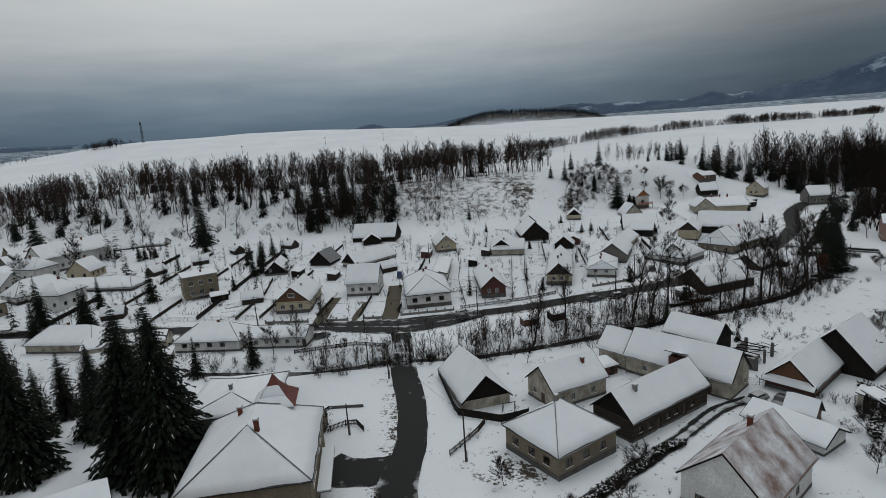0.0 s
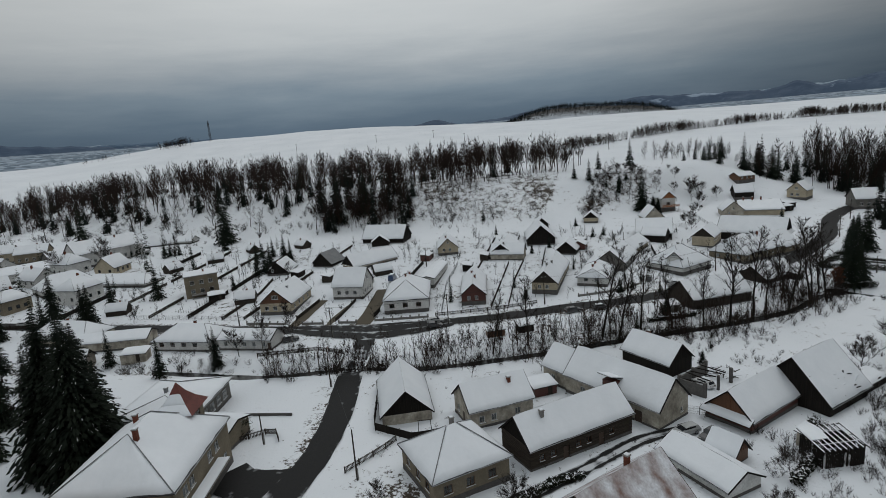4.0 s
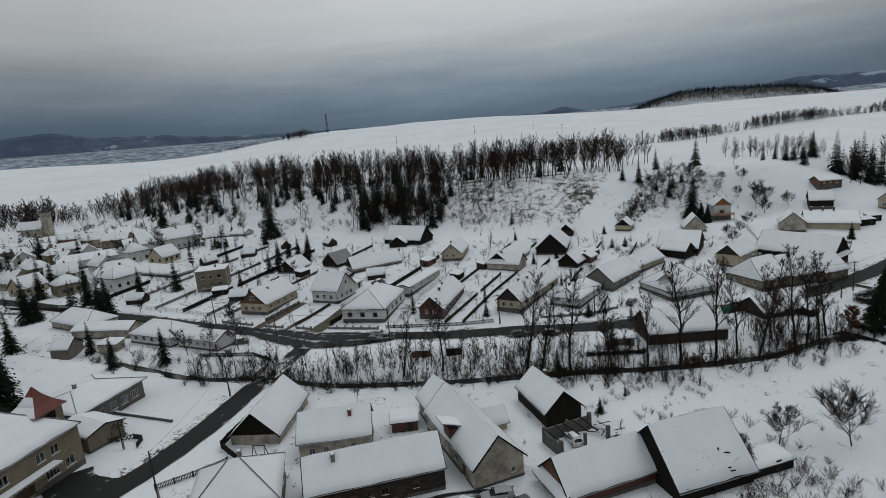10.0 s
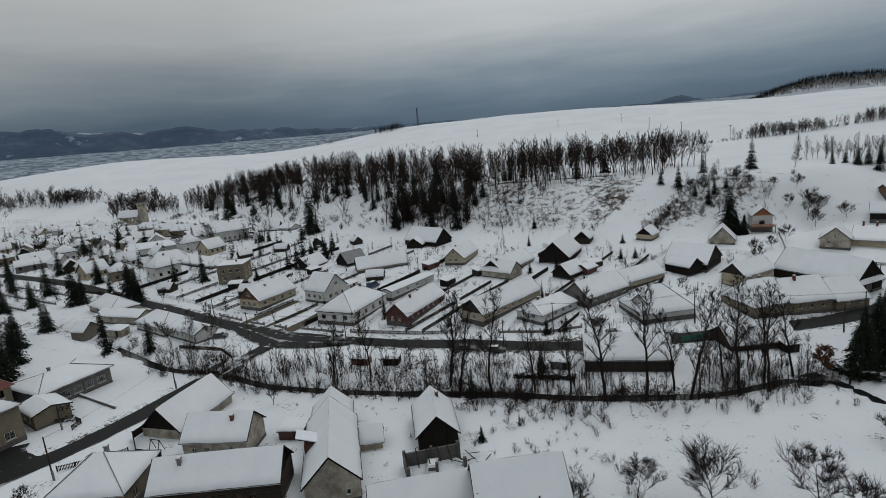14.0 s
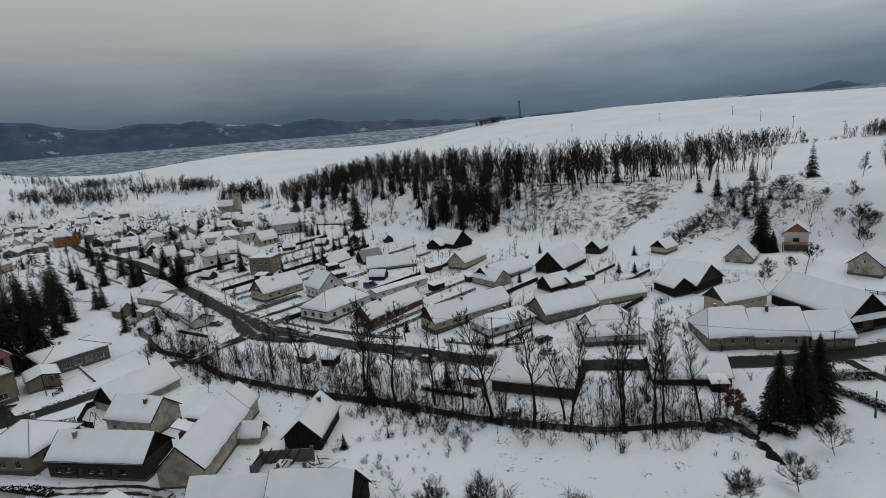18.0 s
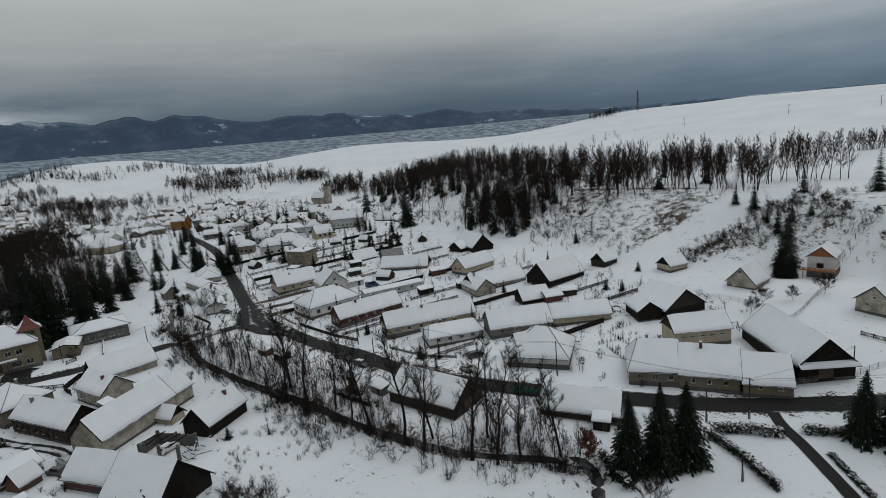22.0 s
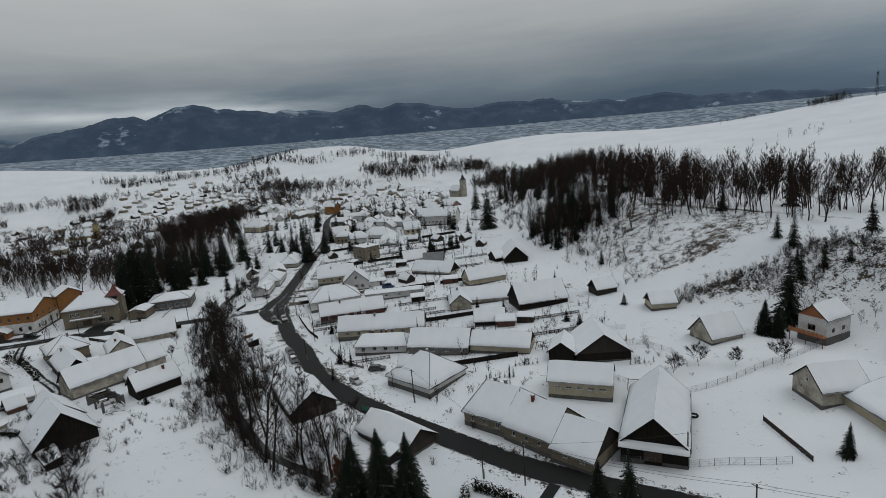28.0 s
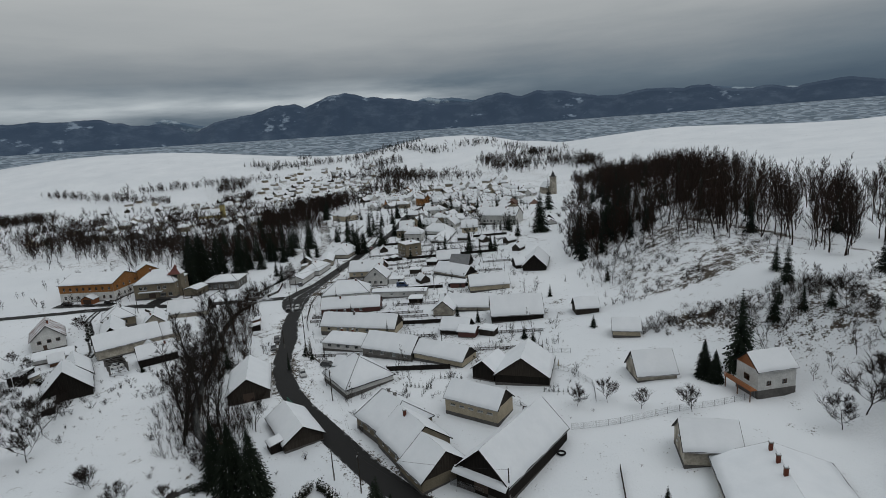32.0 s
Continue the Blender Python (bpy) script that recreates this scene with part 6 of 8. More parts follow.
# saplings and bushes along the stream in the village
pl, sh = [], []
for p in smooth_line(STREAM[4:12], 1.0):
    for _ in range(9 if p[0] > 45 else 6):
        off = R_T.uniform(1.2, 11.5) if R_T.random() < 0.55 else -R_T.uniform(1.0, 12.5 if 50 < p[0] < 108 else 7.5) * R_T.random() ** 0.5
        x, y = p[0] - off * 0.35, p[1] + off * 0.93
        if 64 < x < 92 and y > 140 or x < 2 and off > 5 or x > 92 and y > 160:
            continue
        if R_T.random() < (0.66 if off > 0 else 0.45):
            pl.append((x, y, R_T.uniform(3.5, 8.5) if off > -5 else R_T.uniform(2.0, 5), R_T.uniform(0, 6.28), R_T.randrange(4)))
        else:
            sh.append((x, y, R_T.uniform(1.5, 3.4), R_T.uniform(0, 6.28), R_T.randrange(6)))
for _ in range(70):
    sh.append((R_T.uniform(58, 76), R_T.uniform(66, 84), R_T.uniform(0.8, 2.4), R_T.uniform(0, 6.28), R_T.randrange(6)))
for _ in range(60):
    sh.append((R_T.uniform(-70, -14), 118 + R_T.gauss(0, 3.0), R_T.uniform(1.2, 3.0), R_T.uniform(0, 6.28), R_T.randrange(6)))
for _ in range(70):
    sh.append((R_T.gauss(72, 14), R_T.gauss(113, 6), R_T.uniform(0.7, 1.8), R_T.uniform(0, 6.28), R_T.randrange(6)))
for _ in range(110):
    sh.append((R_T.gauss(87, 7), R_T.gauss(92, 8), R_T.uniform(0.8, 2.6), R_T.uniform(0, 6.28), R_T.randrange(6)))
for _ in range(260):
    x, y = R_T.uniform(69, 96), R_T.uniform(74, 97)
    if noise.noise(Vector((x * 0.13, y * 0.13, 4.0))) > -0.15 and not (x < 83 and y > 86):
        sh.append((x, y, R_T.uniform(0.7, 2.3), R_T.uniform(0, 6.28), R_T.randrange(6)))
for _ in range(90):
    sh.append((R_T.uniform(52, 80), 126 + R_T.gauss(0, 3.4) + 0.2 * R_T.uniform(-10, 14), R_T.uniform(0.6, 1.9), R_T.uniform(0, 6.28), R_T.randrange(6)))
woodland("stream_saplings", pl, SLIM, M["alder"], "thin leafless saplings along the stream", "trees")
woodland("stream_bushes", sh, SHRUB, M["twig"], "leafless bushes on the stream banks", "shrubs")
# tall trees along the stream, each by itself
for i, (x, y, h, k) in enumerate([(45.6, 129, 18, "tall"), (48.9, 127, 16, "tall2"), (55, 130, 17, "tall3"), (63, 133.5, 14, "tall2"), (76.5, 135.5, 19, "tall"), (83.5, 139, 18, "tall3"), (91.3, 139, 17, "tall2"), (99.3, 144, 18, "tall"),
                                  (103, 152, 15, "tall3"), (108, 157, 14, "tall2"), (28, 124, 13, "tall3"), (20, 121, 12, "tall2"), (104, 146, 16, "tall"), (96, 150, 13, "tall2"), (88, 143, 14, "tall"), (70, 134, 13, "tall3")]):
    plant_bare(k, x, y, h * 1.35, i * 71, "tall leafless ash beside the stream", group="tall trees along the stream")
for i, (x, y, h, k) in enumerate([(88.4, 106, 6.0, "apple"), (98.1, 107.6, 8.6, "apple2"), (109.7, 113.2, 8.2, "apple"), (112, 108, 7.5, "apple2"), (81.2, 100, 4.5, "apple"), (128.2, 155.1, 5.0, "apple2"), (125.6, 143.6, 5.6, "apple"), (119.9, 135.2, 4.6, "apple2"), (104, 97, 6.5, "apple")]):
    plant_bare(k, x, y, h, i * 83, "gnarled leafless fruit tree in the snowy meadow", "fruit_tree", "fruit trees in the meadow")
for i, (x, y, h, k) in enumerate([(99.7, 234.8, 4.6, "apple"), (99.8, 241.3, 4.8, "apple2"), (104.2, 247.4, 4.2, "apple"), (107.9, 256.5, 5.2, "apple2"), (118, 279.6, 6.6, "apple"), (115.7, 285.1, 10.6, "apple2"), (120.2, 134, 4.4, "apple"), (92, 296.5, 7.6, "apple2"), (96, 299, 4.6, "apple"), (110, 292, 4.6, "apple"), (112, 300, 5.0, "apple2"), (104, 300, 4.0, "apple"), (118, 291, 5.2, "apple"), (128, 285, 5.6, "apple2"),
                                  (6, 66, 3.6, "apple"), (24, 66, 4.6, "apple2"), (20, 60, 4.4, "apple"), (13, 57, 3.4, "apple2"), (54, 63, 4.4, "apple"), (60, 72, 4.2, "apple2")]):
    plant_bare(k, x, y, h, i * 59, "small leafless fruit tree in the snow", "fruit_tree", "garden fruit trees")
for i, (x, y, h, k) in enumerate([(-36, 124.5, 10, "birch"), (-29, 127, 12, "birch"), (-41, 122, 8, "round"), (-24, 118, 5, "round"), (16, 107, 5, "round"), (30, 109, 5, "round"), (-12.5, 108, 3, "round"), (-98, 190, 6, "round"), (-120, 226, 7, "round"), (-125, 232, 13, "tall"), (-163, 210, 12, "round"), (-147, 216, 15, "round"), (-88, 150, 6, "round"), (-48, 146, 7, "birch"), (-55, 190, 6, "round"), (100, 161, 9, "round"), (97, 158.5, 8, "tall2"), (-46, 120, 7, "birch"),
                                  (83, 296, 9, "birch"), (58, 318, 12, "round"), (112, 323, 10, "birch"), (-232, 118, 8, "round"), (-222, 112, 9, "round")]):
    plant_bare(k, x, y, h, i * 47, "leafless garden tree in the snow" if k != "birch" else "leafless birch with a pale trunk", "garden_tree")
for i, (k, x, y, h) in enumerate([("big", -42.6, 74.6, 27.5), ("big", -48.2, 76.2, 27), ("big", -45.2, 79.5, 24), ("big", -66, 76.5, 22), ("big", -62.1, 89.3, 17), ("a", -72.7, 90.2, 14), ("a", -89, 104, 14.5), ("b", -79, 82, 15), ("b", -54.6, 111.7, 9.8), ("b", -44.5, 117.9, 10.5), ("a", -100.2, 148.2, 14.5), ("a", -119.2, 156.1, 16), ("b", -70.6, 179.2, 6.8), ("b", -68.7, 194.4, 10), ("b", 95.4, 325.5, 16), ("b", 68.4, 296, 12), ("b", 140.7, 318, 12), ("b", -97.9, 327.9, 22), ("b", -140.7, 323, 20), ("a", -58.6, 271.2, 22), ("a", -46.6, 277, 23), ("b", -37.4, 281.7, 17), ("a", 144, 198, 17.5), ("b", -76.2, 211, 10), ("b", -70.3, 210, 10), ("slim", -64, 216, 10), ("b", 61, 297, 9), ("b", 76.3, 314.8, 11.3), ("a", -126, 108.6, 22), ("a", -99.3, 145, 15), ("b", -204, 142.4, 13), ("b", -192, 164, 15), ("b", -95, 173, 14), ("a", -110.5, 253, 26), ("b", -67, 198, 12), ("b", -61.4, 210, 10), ("b", -104, 239, 11), ("a", 137.5, 241.4, 6.5), ("big", 92.4, 265.2, 9.5), ("big", 95.0, 266.6, 8.0), ("b", -110, 170, 11), ("a", -123, 140, 12), ("b", -114, 146, 13),
                                  ("slim", 7.3, 158, 9), ("big", 119.2, 161.0, 14), ("big", 121.8, 165.5, 15.5), ("big", 123.4, 170.0, 15), ("big", 138.5, 196.2, 13), ("big", 142, 199.5, 13), ("b", 52.7, 125.5, 7), ("b", 62.7, 138, 8), ("a", 89.8, 274.5, 20), ("b", 81.3, 286.3, 10.4), ("b", 83, 292, 8), ("b", 76, 290, 6), ("small", 87, 296, 5),
                                  ("small", 59, 227, 4.2), ("small", 63.5, 229, 4.0), ("small", 55, 248, 4), ("small", 42, 226, 3.4), ("b", -74, 222, 9), ("b", -79, 222, 8), ("b", -70, 224, 10), ("b", -124, 235, 7), ("b", -128, 234, 7), ("b", -132, 236, 7), ("slim", -103, 210, 11), ("slim", 26, 168, 7), ("small", 29, 158, 4), ("small", 56, 160, 4.5), ("slim", 60, 163, 6), ("slim", 66, 118, 3), ("small", 62, 111, 3),
                                  ("slim", 46, 184, 6), ("b", 20, 240, 5), ("b", 14, 262, 7), ("a", -232, 300, 15), ("a", -281, 240, 10), ("b", -172, 182, 14), ("b", -166, 176, 13), ("a", -140, 130, 12), ("a", -144, 122, 13), ("b", -245, 118, 9), ("a", -263, 84, 17), ("a", -272, 80, 14), ("b", 160, 318, 18), ("a", 165, 312, 19), ("b", 170, 316, 17), ("a", 176, 310, 18), ("b", 158, 309, 16), ("small", 83, 98, 4.5),
                                  ("a", -220, 210, 15), ("a", -124, 137.5, 17), ("b", -210, 150, 15), ("b", -200, 270, 24), ("a", -89, 67, 20), ("a", -88, 79, 19), ("a", -96, 86, 18), ("b", -108, 98, 18), ("a", -101, 72, 21), ("a", -112, 60, 19), ("b", -298, 75, 20), ("b", -155, 142, 17), ("b", -172, 175, 14), ("b", -222, 217, 14), ("b", -104, 119, 12), ("a", -84, 58, 17),
                                  ("b", 40.5, 213.5, 5.5), ("b", 33.5, 206.5, 5.0), ("slim", 66.5, 158, 6), ("b", -160, 48, 18), ("a", -170, 60, 19), ("b", -134, 76, 17), ("a", 134, 322, 9), ("b", 130, 324, 8), ("b", 138, 325, 11), ("a", 149, 338, 13), ("b", 143, 331, 10), ("b", 126, 330, 7), ("b", 166, 332, 14),
                                  ("a", -98, 93, 19), ("a", -92, 96.5, 17), ("a", -105, 103, 19), ("b", -167, 124, 15), ("b", -98, 115.5, 13), ("b", -74, 120.8, 10), ("a", -79, 86.5, 19), ("a", -120, 88, 20), ("a", -130, 97, 18), ("b", -145, 84, 18), ("a", -73, 97, 14), ("b", -186, 205, 16), ("b", -232, 196, 15), ("a", -150, 160, 13), ("b", -182, 140, 14), ("b", -262, 178, 15), ("a", -240, 150, 16)]):
    plant_fir(k, x, y, h, i * 67)
# copper-leaved hornbeam by the hedge
root = new("hornbeam_tree")
root.matrix_world = pose(112.6, 158.6, gz(112.6, 158.6), 0, 0, 20)
tagged(root, "small hornbeam still holding rust-brown dead leaves", "tree")
w, c = bare_tree(91, 6.5, 0.38, 0.15, 14, 6, 2)
part("trunk", seg_mesh("trunk", w + c, 4, M["bark"]), None, root)
rs = random.Random(5)
leaf = []
for s in c:
    for _ in range(4):
        p = Vector(s[0:3]).lerp(Vector(s[3:6]), rs.random()) + Vector((rs.gauss(0, 0.12), rs.gauss(0, 0.12), rs.gauss(0, 0.12)))
        a, b = Vector((rs.gauss(0, 1), rs.gauss(0, 1), rs.gauss(0, 1))) * 0.2, Vector((rs.gauss(0, 1), rs.gauss(0, 1), rs.gauss(0, 1))) * 0.2
        leaf += [p, p + a, p + b]
part("leaves", tri_mesh("leaves", np.array(leaf, float), M["rustleaf"]), None, root, "rust-brown dead leaves")

# ---- the distance ----
def backdrop_material(name, dark, light, patch, scale):
    m, nt, b = mat_new(name)
    tc, n1, n2 = nt.nodes.new("ShaderNodeTexCoord"), nt.nodes.new("ShaderNodeTexNoise"), nt.nodes.new("ShaderNodeTexNoise")
    mp = nt.nodes.new("ShaderNodeMapping")
    mp.inputs["Scale"].default_value = (1, 1, 1.6)
    n1.inputs["Scale"].default_value, n1.inputs["Detail"].default_value, n1.inputs["Roughness"].default_value = scale, 6, 0.6
    n2.inputs["Scale"].default_value, n2.inputs["Detail"].default_value = scale * 0.35, 3
    add, r, mix = nt.nodes.new("ShaderNodeMath"), nt.nodes.new("ShaderNodeMapRange"), nt.nodes.new("ShaderNodeMixRGB")
    nt.links.new(tc.outputs["Object"], mp.inputs["Vector"])
    for n in (n1, n2):
        nt.links.new(mp.outputs[0], n.inputs["Vector"])
    add.operation = "ADD"
    nt.links.new(n1.outputs["Fac"], add.inputs[0])
    nt.links.new(n2.outputs["Fac"], add.inputs[1])
    r.inputs["From Min"].default_value, r.inputs["From Max"].default_value = patch, patch + 0.10
    nt.links.new(add.outputs[0], r.inputs["Value"])
    nt.links.new(r.outputs[0], mix.inputs[0])
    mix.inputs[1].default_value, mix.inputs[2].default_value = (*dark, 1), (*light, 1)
    dust, dr, dm = nt.nodes.new("ShaderNodeTexNoise"), nt.nodes.new("ShaderNodeMapRange"), nt.nodes.new("ShaderNodeMixRGB")
    dust.inputs["Scale"].default_value, dust.inputs["Detail"].default_value, dust.inputs["Roughness"].default_value = scale * 0.6, 8, 0.7
    nt.links.new(mp.outputs[0], dust.inputs["Vector"])
    dr.inputs["From Min"].default_value, dr.inputs["From Max"].default_value, dr.inputs["To Max"].default_value = 0.48, 0.80, 0.32
    nt.links.new(dust.outputs["Fac"], dr.inputs["Value"])
    nt.links.new(dr.outputs[0], dm.inputs[0])
    nt.links.new(mix.outputs[0], dm.inputs[1])
    dm.inputs[2].default_value = (*light, 1)
    nt.links.new(dm.outputs[0], b.inputs["Base Color"])
    b.inputs["Roughness"].default_value = 0.95
    return m


# forest and clearing tones are blued: distance haze held in the base colour
M["mountain"] = backdrop_material("forested_mountains_haze_tint", (0.030, 0.056, 0.098), (0.20, 0.26, 0.33), 1.19, 0.010)
# paler blue tones: more haze mixed into the farther ring's colour
M["far_peak"] = backdrop_material("snowy_peaks_haze_tint", (0.10, 0.155, 0.225), (0.34, 0.42, 0.49), 0.98, 0.009)
# height of the skyline over the level, in degrees, by direction (degrees to the left of straight ahead at the start)
SKYLINE = ((-60, 4.6), (-45, 5.2), (-40, 4.6), (-37, 3.7), (-34.5, 2.9), (-32.5, 2.5), (-30.5, 2.2), (-27.5, 1.75), (-25.6, 2.3), (-23.3, 1.7), (-17.8, 2.0), (-12.4, 2.2), (-8.2, 1.7), (-5, 2.1), (0, 1.4), (5, 0.9), (7.3, 1.6), (10.4, 1.2), (20, 1.0), (35, 1.0), (41, 1.4), (46.4, 1.9),
           (52.4, 2.15), (55, 2.75), (57, 2.6), (59.2, 2.4), (61, 2.7), (63, 2.5), (65.7, 3.2), (68.3, 3.2), (71.6, 3.4), (73.8, 2.9), (77, 3.4), (81.3, 4.2), (83, 3.6), (85.3, 4.2), (88.9, 3.5), (91.8, 3.6), (94.6, 4.1))
SKYLINE_WEST = ((99, 4.7), (101.1, 5.2), (103, 4.9), (105.3, 4.0), (106.2, 4.4), (108, 4.3), (110.6, 3.6), (114, 3.0), (116.2, 2.0), (117.5, 2.9), (121.2, 3.1), (123.4, 3.7), (130, 3.6), (140, 3.2), (170, 3.2), (200, 3.0), (240, 3.2), (300, 4.6))
PEAKS = ((-60, 3.0), (0, 1.0), (40, 1.4), (60, 2.4), (66, 3.1), (72, 2.6), (80, 3.2), (90, 3.9), (92.5, 4.3), (95, 3.6), (105, 3.4), (113, 2.4), (116, 2.9), (118.5, 3.5), (121, 2.8), (135, 2.0), (300, 3.0))


def mountain_ring(name, r0, r1, skyline, rough, mat, label, seed):
    az = np.arange(-60, 300.01, 0.3)
    n, k = len(az), 20
    el = np.interp(az, [a for a, _ in skyline], [e for _, e in skyline])
    v = np.zeros((n, k, 3))
    for i, a in enumerate(az):
        crest = 60 + r1 * math.tan(radians(el[i]))
        crest += rough * 14 * noise.fractal(Vector((a * 0.55, seed, 0.0)), 0.8, 2.1, 5)
        ca, sa = -math.sin(radians(a)), math.cos(radians(a))
        for j in range(k):
            t = j / (k - 2) if j < k - 1 else 1.0
            r = r0 + (r1 - r0) * t if j < k - 1 else r1 + 40
            rise = t ** 1.15 if j < k - 1 else 0.2
            x, y = ca * r + 100, sa * r + 100
            spur = abs(noise.fractal(Vector((a * 0.20, t * 0.9, seed)), 0.9, 2.0, 5))
            z = -30 + (crest + 30) * rise + rough * rise * (1 - rise) * (150 * spur - 60 + 60 * noise.fractal(Vector((x * 0.004, y * 0.004, seed)), 0.9, 2.0, 4))
            v[i, j] = (x, y, z)
    idx = np.arange(n * k).reshape(n, k)
    f = np.stack([idx[:-1, :-1], idx[:-1, 1:], idx[1:, 1:], idx[1:, :-1]], -1).reshape(-1, 4)[:, ::-1]
    return tagged(new(name, fast_mesh(name, v.reshape(-1, 3), f, mat, True)), label, "mountains", kind="structure")


mountain_ring("backdrop_mountains", 3950, 4560, SKYLINE + SKYLINE_WEST, 1.0, M["mountain"], "forested mountains with snowy clearings, blue haze mixed into their colour", 2.0)
mountain_ring("backdrop_peaks", 4610, 4680, PEAKS, 1.0, M["far_peak"], "snowy peaks behind the forested mountains, coloured pale blue for haze", 7.0)

# ---- the rest of the village down the valley: plain house kinds, each built once and copied ----
R_F = random.Random(404)
KINDS = []


def far_house(label, L, w, h, pitch, wall, hip, n, blind=False):
    """A plain village house for the distance, with a few parts only."""
    rise = w / 2 * math.tan(radians(pitch))
    zt, hl, hw = h + rise, L / 2, w / 2
    root = thing("house", -430 - 22 * n, 120 + 24 * blind, gz(-430 - 22 * n, 120 + 24 * blind), 0, label, "house", "houses down the valley")
    g = Geo()
    cs = [(-hl, -hw), (hl, -hw), (hl, hw), (-hl, hw)]
    holes = [] if blind or wall == "greywood" else [(1.5, 2.7, 1.1, 2.4), (L / 2 - 0.6, L / 2 + 0.6, 1.1, 2.4), (L - 2.7, L - 1.5, 1.1, 2.4)]
    ends = [] if blind or wall == "greywood" else [(1.6, 2.8, 1.1, 2.4), (w - 2.8, w - 1.6, 1.1, 2.4)]
    for k in range(4):
        wall_panel(g, cs[k], cs[(k + 1) % 4], -1.5, h, holes if k % 2 == 0 else ends, 0.2)
    if not hip:
        g.poly((hl, -hw, h), (hl, hw, h), (hl, 0, zt - 0.1))
        g.poly((-hl, hw, h), (-hl, -hw, h), (-hl, 0, zt - 0.1))
    part("wall", g, M[wall], root)
    pane = Geo().box((0, 0, 0), (1.2, 0.05, 1.3)).mesh("window", M["pane_dark"])
    for s, hs in ((-1, holes), (1, holes)):
        for q in hs:
            part("window", pane, None, root).location = ((q[0] + q[1]) / 2 - hl, s * (hw - 0.15), 1.75)
    for s in (-1, 1):
        for q in ends:
            o = part("window", pane, None, root)
            o.location, o.rotation_euler = (s * (hl - 0.15), (q[0] + q[1]) / 2 - hw, 1.75), (0, 0, math.pi / 2)
    o = 0.5
    e = h - o * math.tan(radians(pitch))
    A, B, r = hl + o, hw + o, hl + o - hip
    slopes = [[(-A, -B, e), (A, -B, e), (r, 0, zt), (-r, 0, zt)], [(A, B, e), (-A, B, e), (-r, 0, zt), (r, 0, zt)]]
    if hip:
        slopes += [[(A, -B, e), (A, B, e), (r, 0, zt), (r, 0, zt)], [(-A, B, e), (-A, -B, e), (-r, 0, zt), (-r, 0, zt)]]
    g = Geo()
    for q in slopes:
        slab(g, q, 0.16)
    ro = part("roof", g, M["roofdark"], root)
    for q in slopes:
        gs = Geo()
        snow_sheet(gs, q, 0.2, R_F, 5, 2)
        part("roof_snow", gs, M["snow"], ro, smooth=True)
    part("chimney", Geo().box((1.2, 0.5, zt + 0.2), (0.6, 0.6, 1.6)), M["brick"], root)
    return root


for i, (L, w, h, p, wall, hp) in enumerate([(12, 9, 3.2, 40, "white", 0), (10, 9, 3.4, 42, "cream", 0), (14, 8, 3.0, 38, "worn", 0), (9, 9, 4.6, 30, "beige", 3.5), (11, 10, 5.2, 34, "white", 4), (10, 7, 2.8, 42, "greywood", 0), (16, 9, 3.2, 30, "grey", 0), (10, 9, 3.4, 44, "orange", 0)]):
    word = {"white": "white", "cream": "cream", "worn": "old whitewashed", "beige": "tan", "greywood": "weathered timber", "grey": "grey rendered", "orange": "orange"}[wall]
    KINDS.append(far_house(word + " village house with snowy roof", L, w, h, p, wall, hp, i))
FAR_KINDS = [far_house("distant white village house with snowy roof", 12, 9, 3.2, 40, "white", 0, 0, True), far_house("distant tan village house with snowy roof", 10, 9, 4.2, 34, "beige", 3.5, 1, True), far_house("distant timber village house with snowy roof", 11, 7, 2.8, 42, "greywood", 0, 2, True), far_house("distant cream village house with snowy roof", 13, 8, 3.2, 38, "worn", 0, 3, True)]
TAKEN = [(o.matrix_world.translation.x, o.matrix_world.translation.y) for o in scene.collection.objects if o.parent is None and o.type == "EMPTY" and o.get("category") in ("house", "barn", "school", "shed", "outbuilding", "cabin", "stable", "garage", "tower", "hut")]


def free(x, y, gap):
    return all((x - a) ** 2 + (y - b) ** 2 > gap * gap for a, b in TAKEN)


def settle(n, xr, yr, turn, gap=15, road_gap=9):
    """n houses spread over a part of the valley, turned about alike."""
    done = tries = 0
    while done < n and tries < n * 40:
        tries += 1
        x, y = R_F.uniform(*xr), R_F.uniform(*yr)
        if not free(x, y, gap) or line_distance(np.array([x]), np.array([y]), MAIN_LINE)[0] < road_gap or line_distance(np.array([x]), np.array([y]), STREAM_LINE)[0] < 12:
            continue
        TAKEN.append((x, y))
        copy_thing(R_F.choice(FAR_KINDS if x < -430 else KINDS[:7] * 4 + KINDS), pose(x, y, gz(x, y), 0, 0, turn + R_F.gauss(0, 9) + R_F.choice((0, 90))))
        done += 1


settle(34, (-320, -180), (168, 245), 70, 15)
settle(26, (-420, -315), (185, 275), 70, 15)
settle(10, (-215, -125), (160, 215), 80, 15)
settle(18, (-430, -330), (110, 165), 75, 15)
settle(44, (-620, -430), (60, 260), 60, 16)
settle(64, (-900, -620), (-200, 40), 60, 15)
settle(12, (-1010, -900), (-170, 20), 60, 22)
settle(44, (-420, -200), (-170, 30), 20, 16)
settle(36, (-640, -420), (-240, 20), 30, 17)
settle(10, (-720, -560), (-360, -180), 30, 22)
settle(8, (190, 260), (215, 262), 20, 18)
for x, y in ((-110, 207), (-98, 219), (-88, 233), (-66, 236), (-20, 190), (-60, 166), (-100, 160)):
    TAKEN.append((x, y))
    copy_thing(KINDS[5], pose(x, y, gz(x, y), 0, 0, R_F.uniform(0, 180)) @ Matrix.Diagonal((0.62, 0.62, 0.62, 1)))


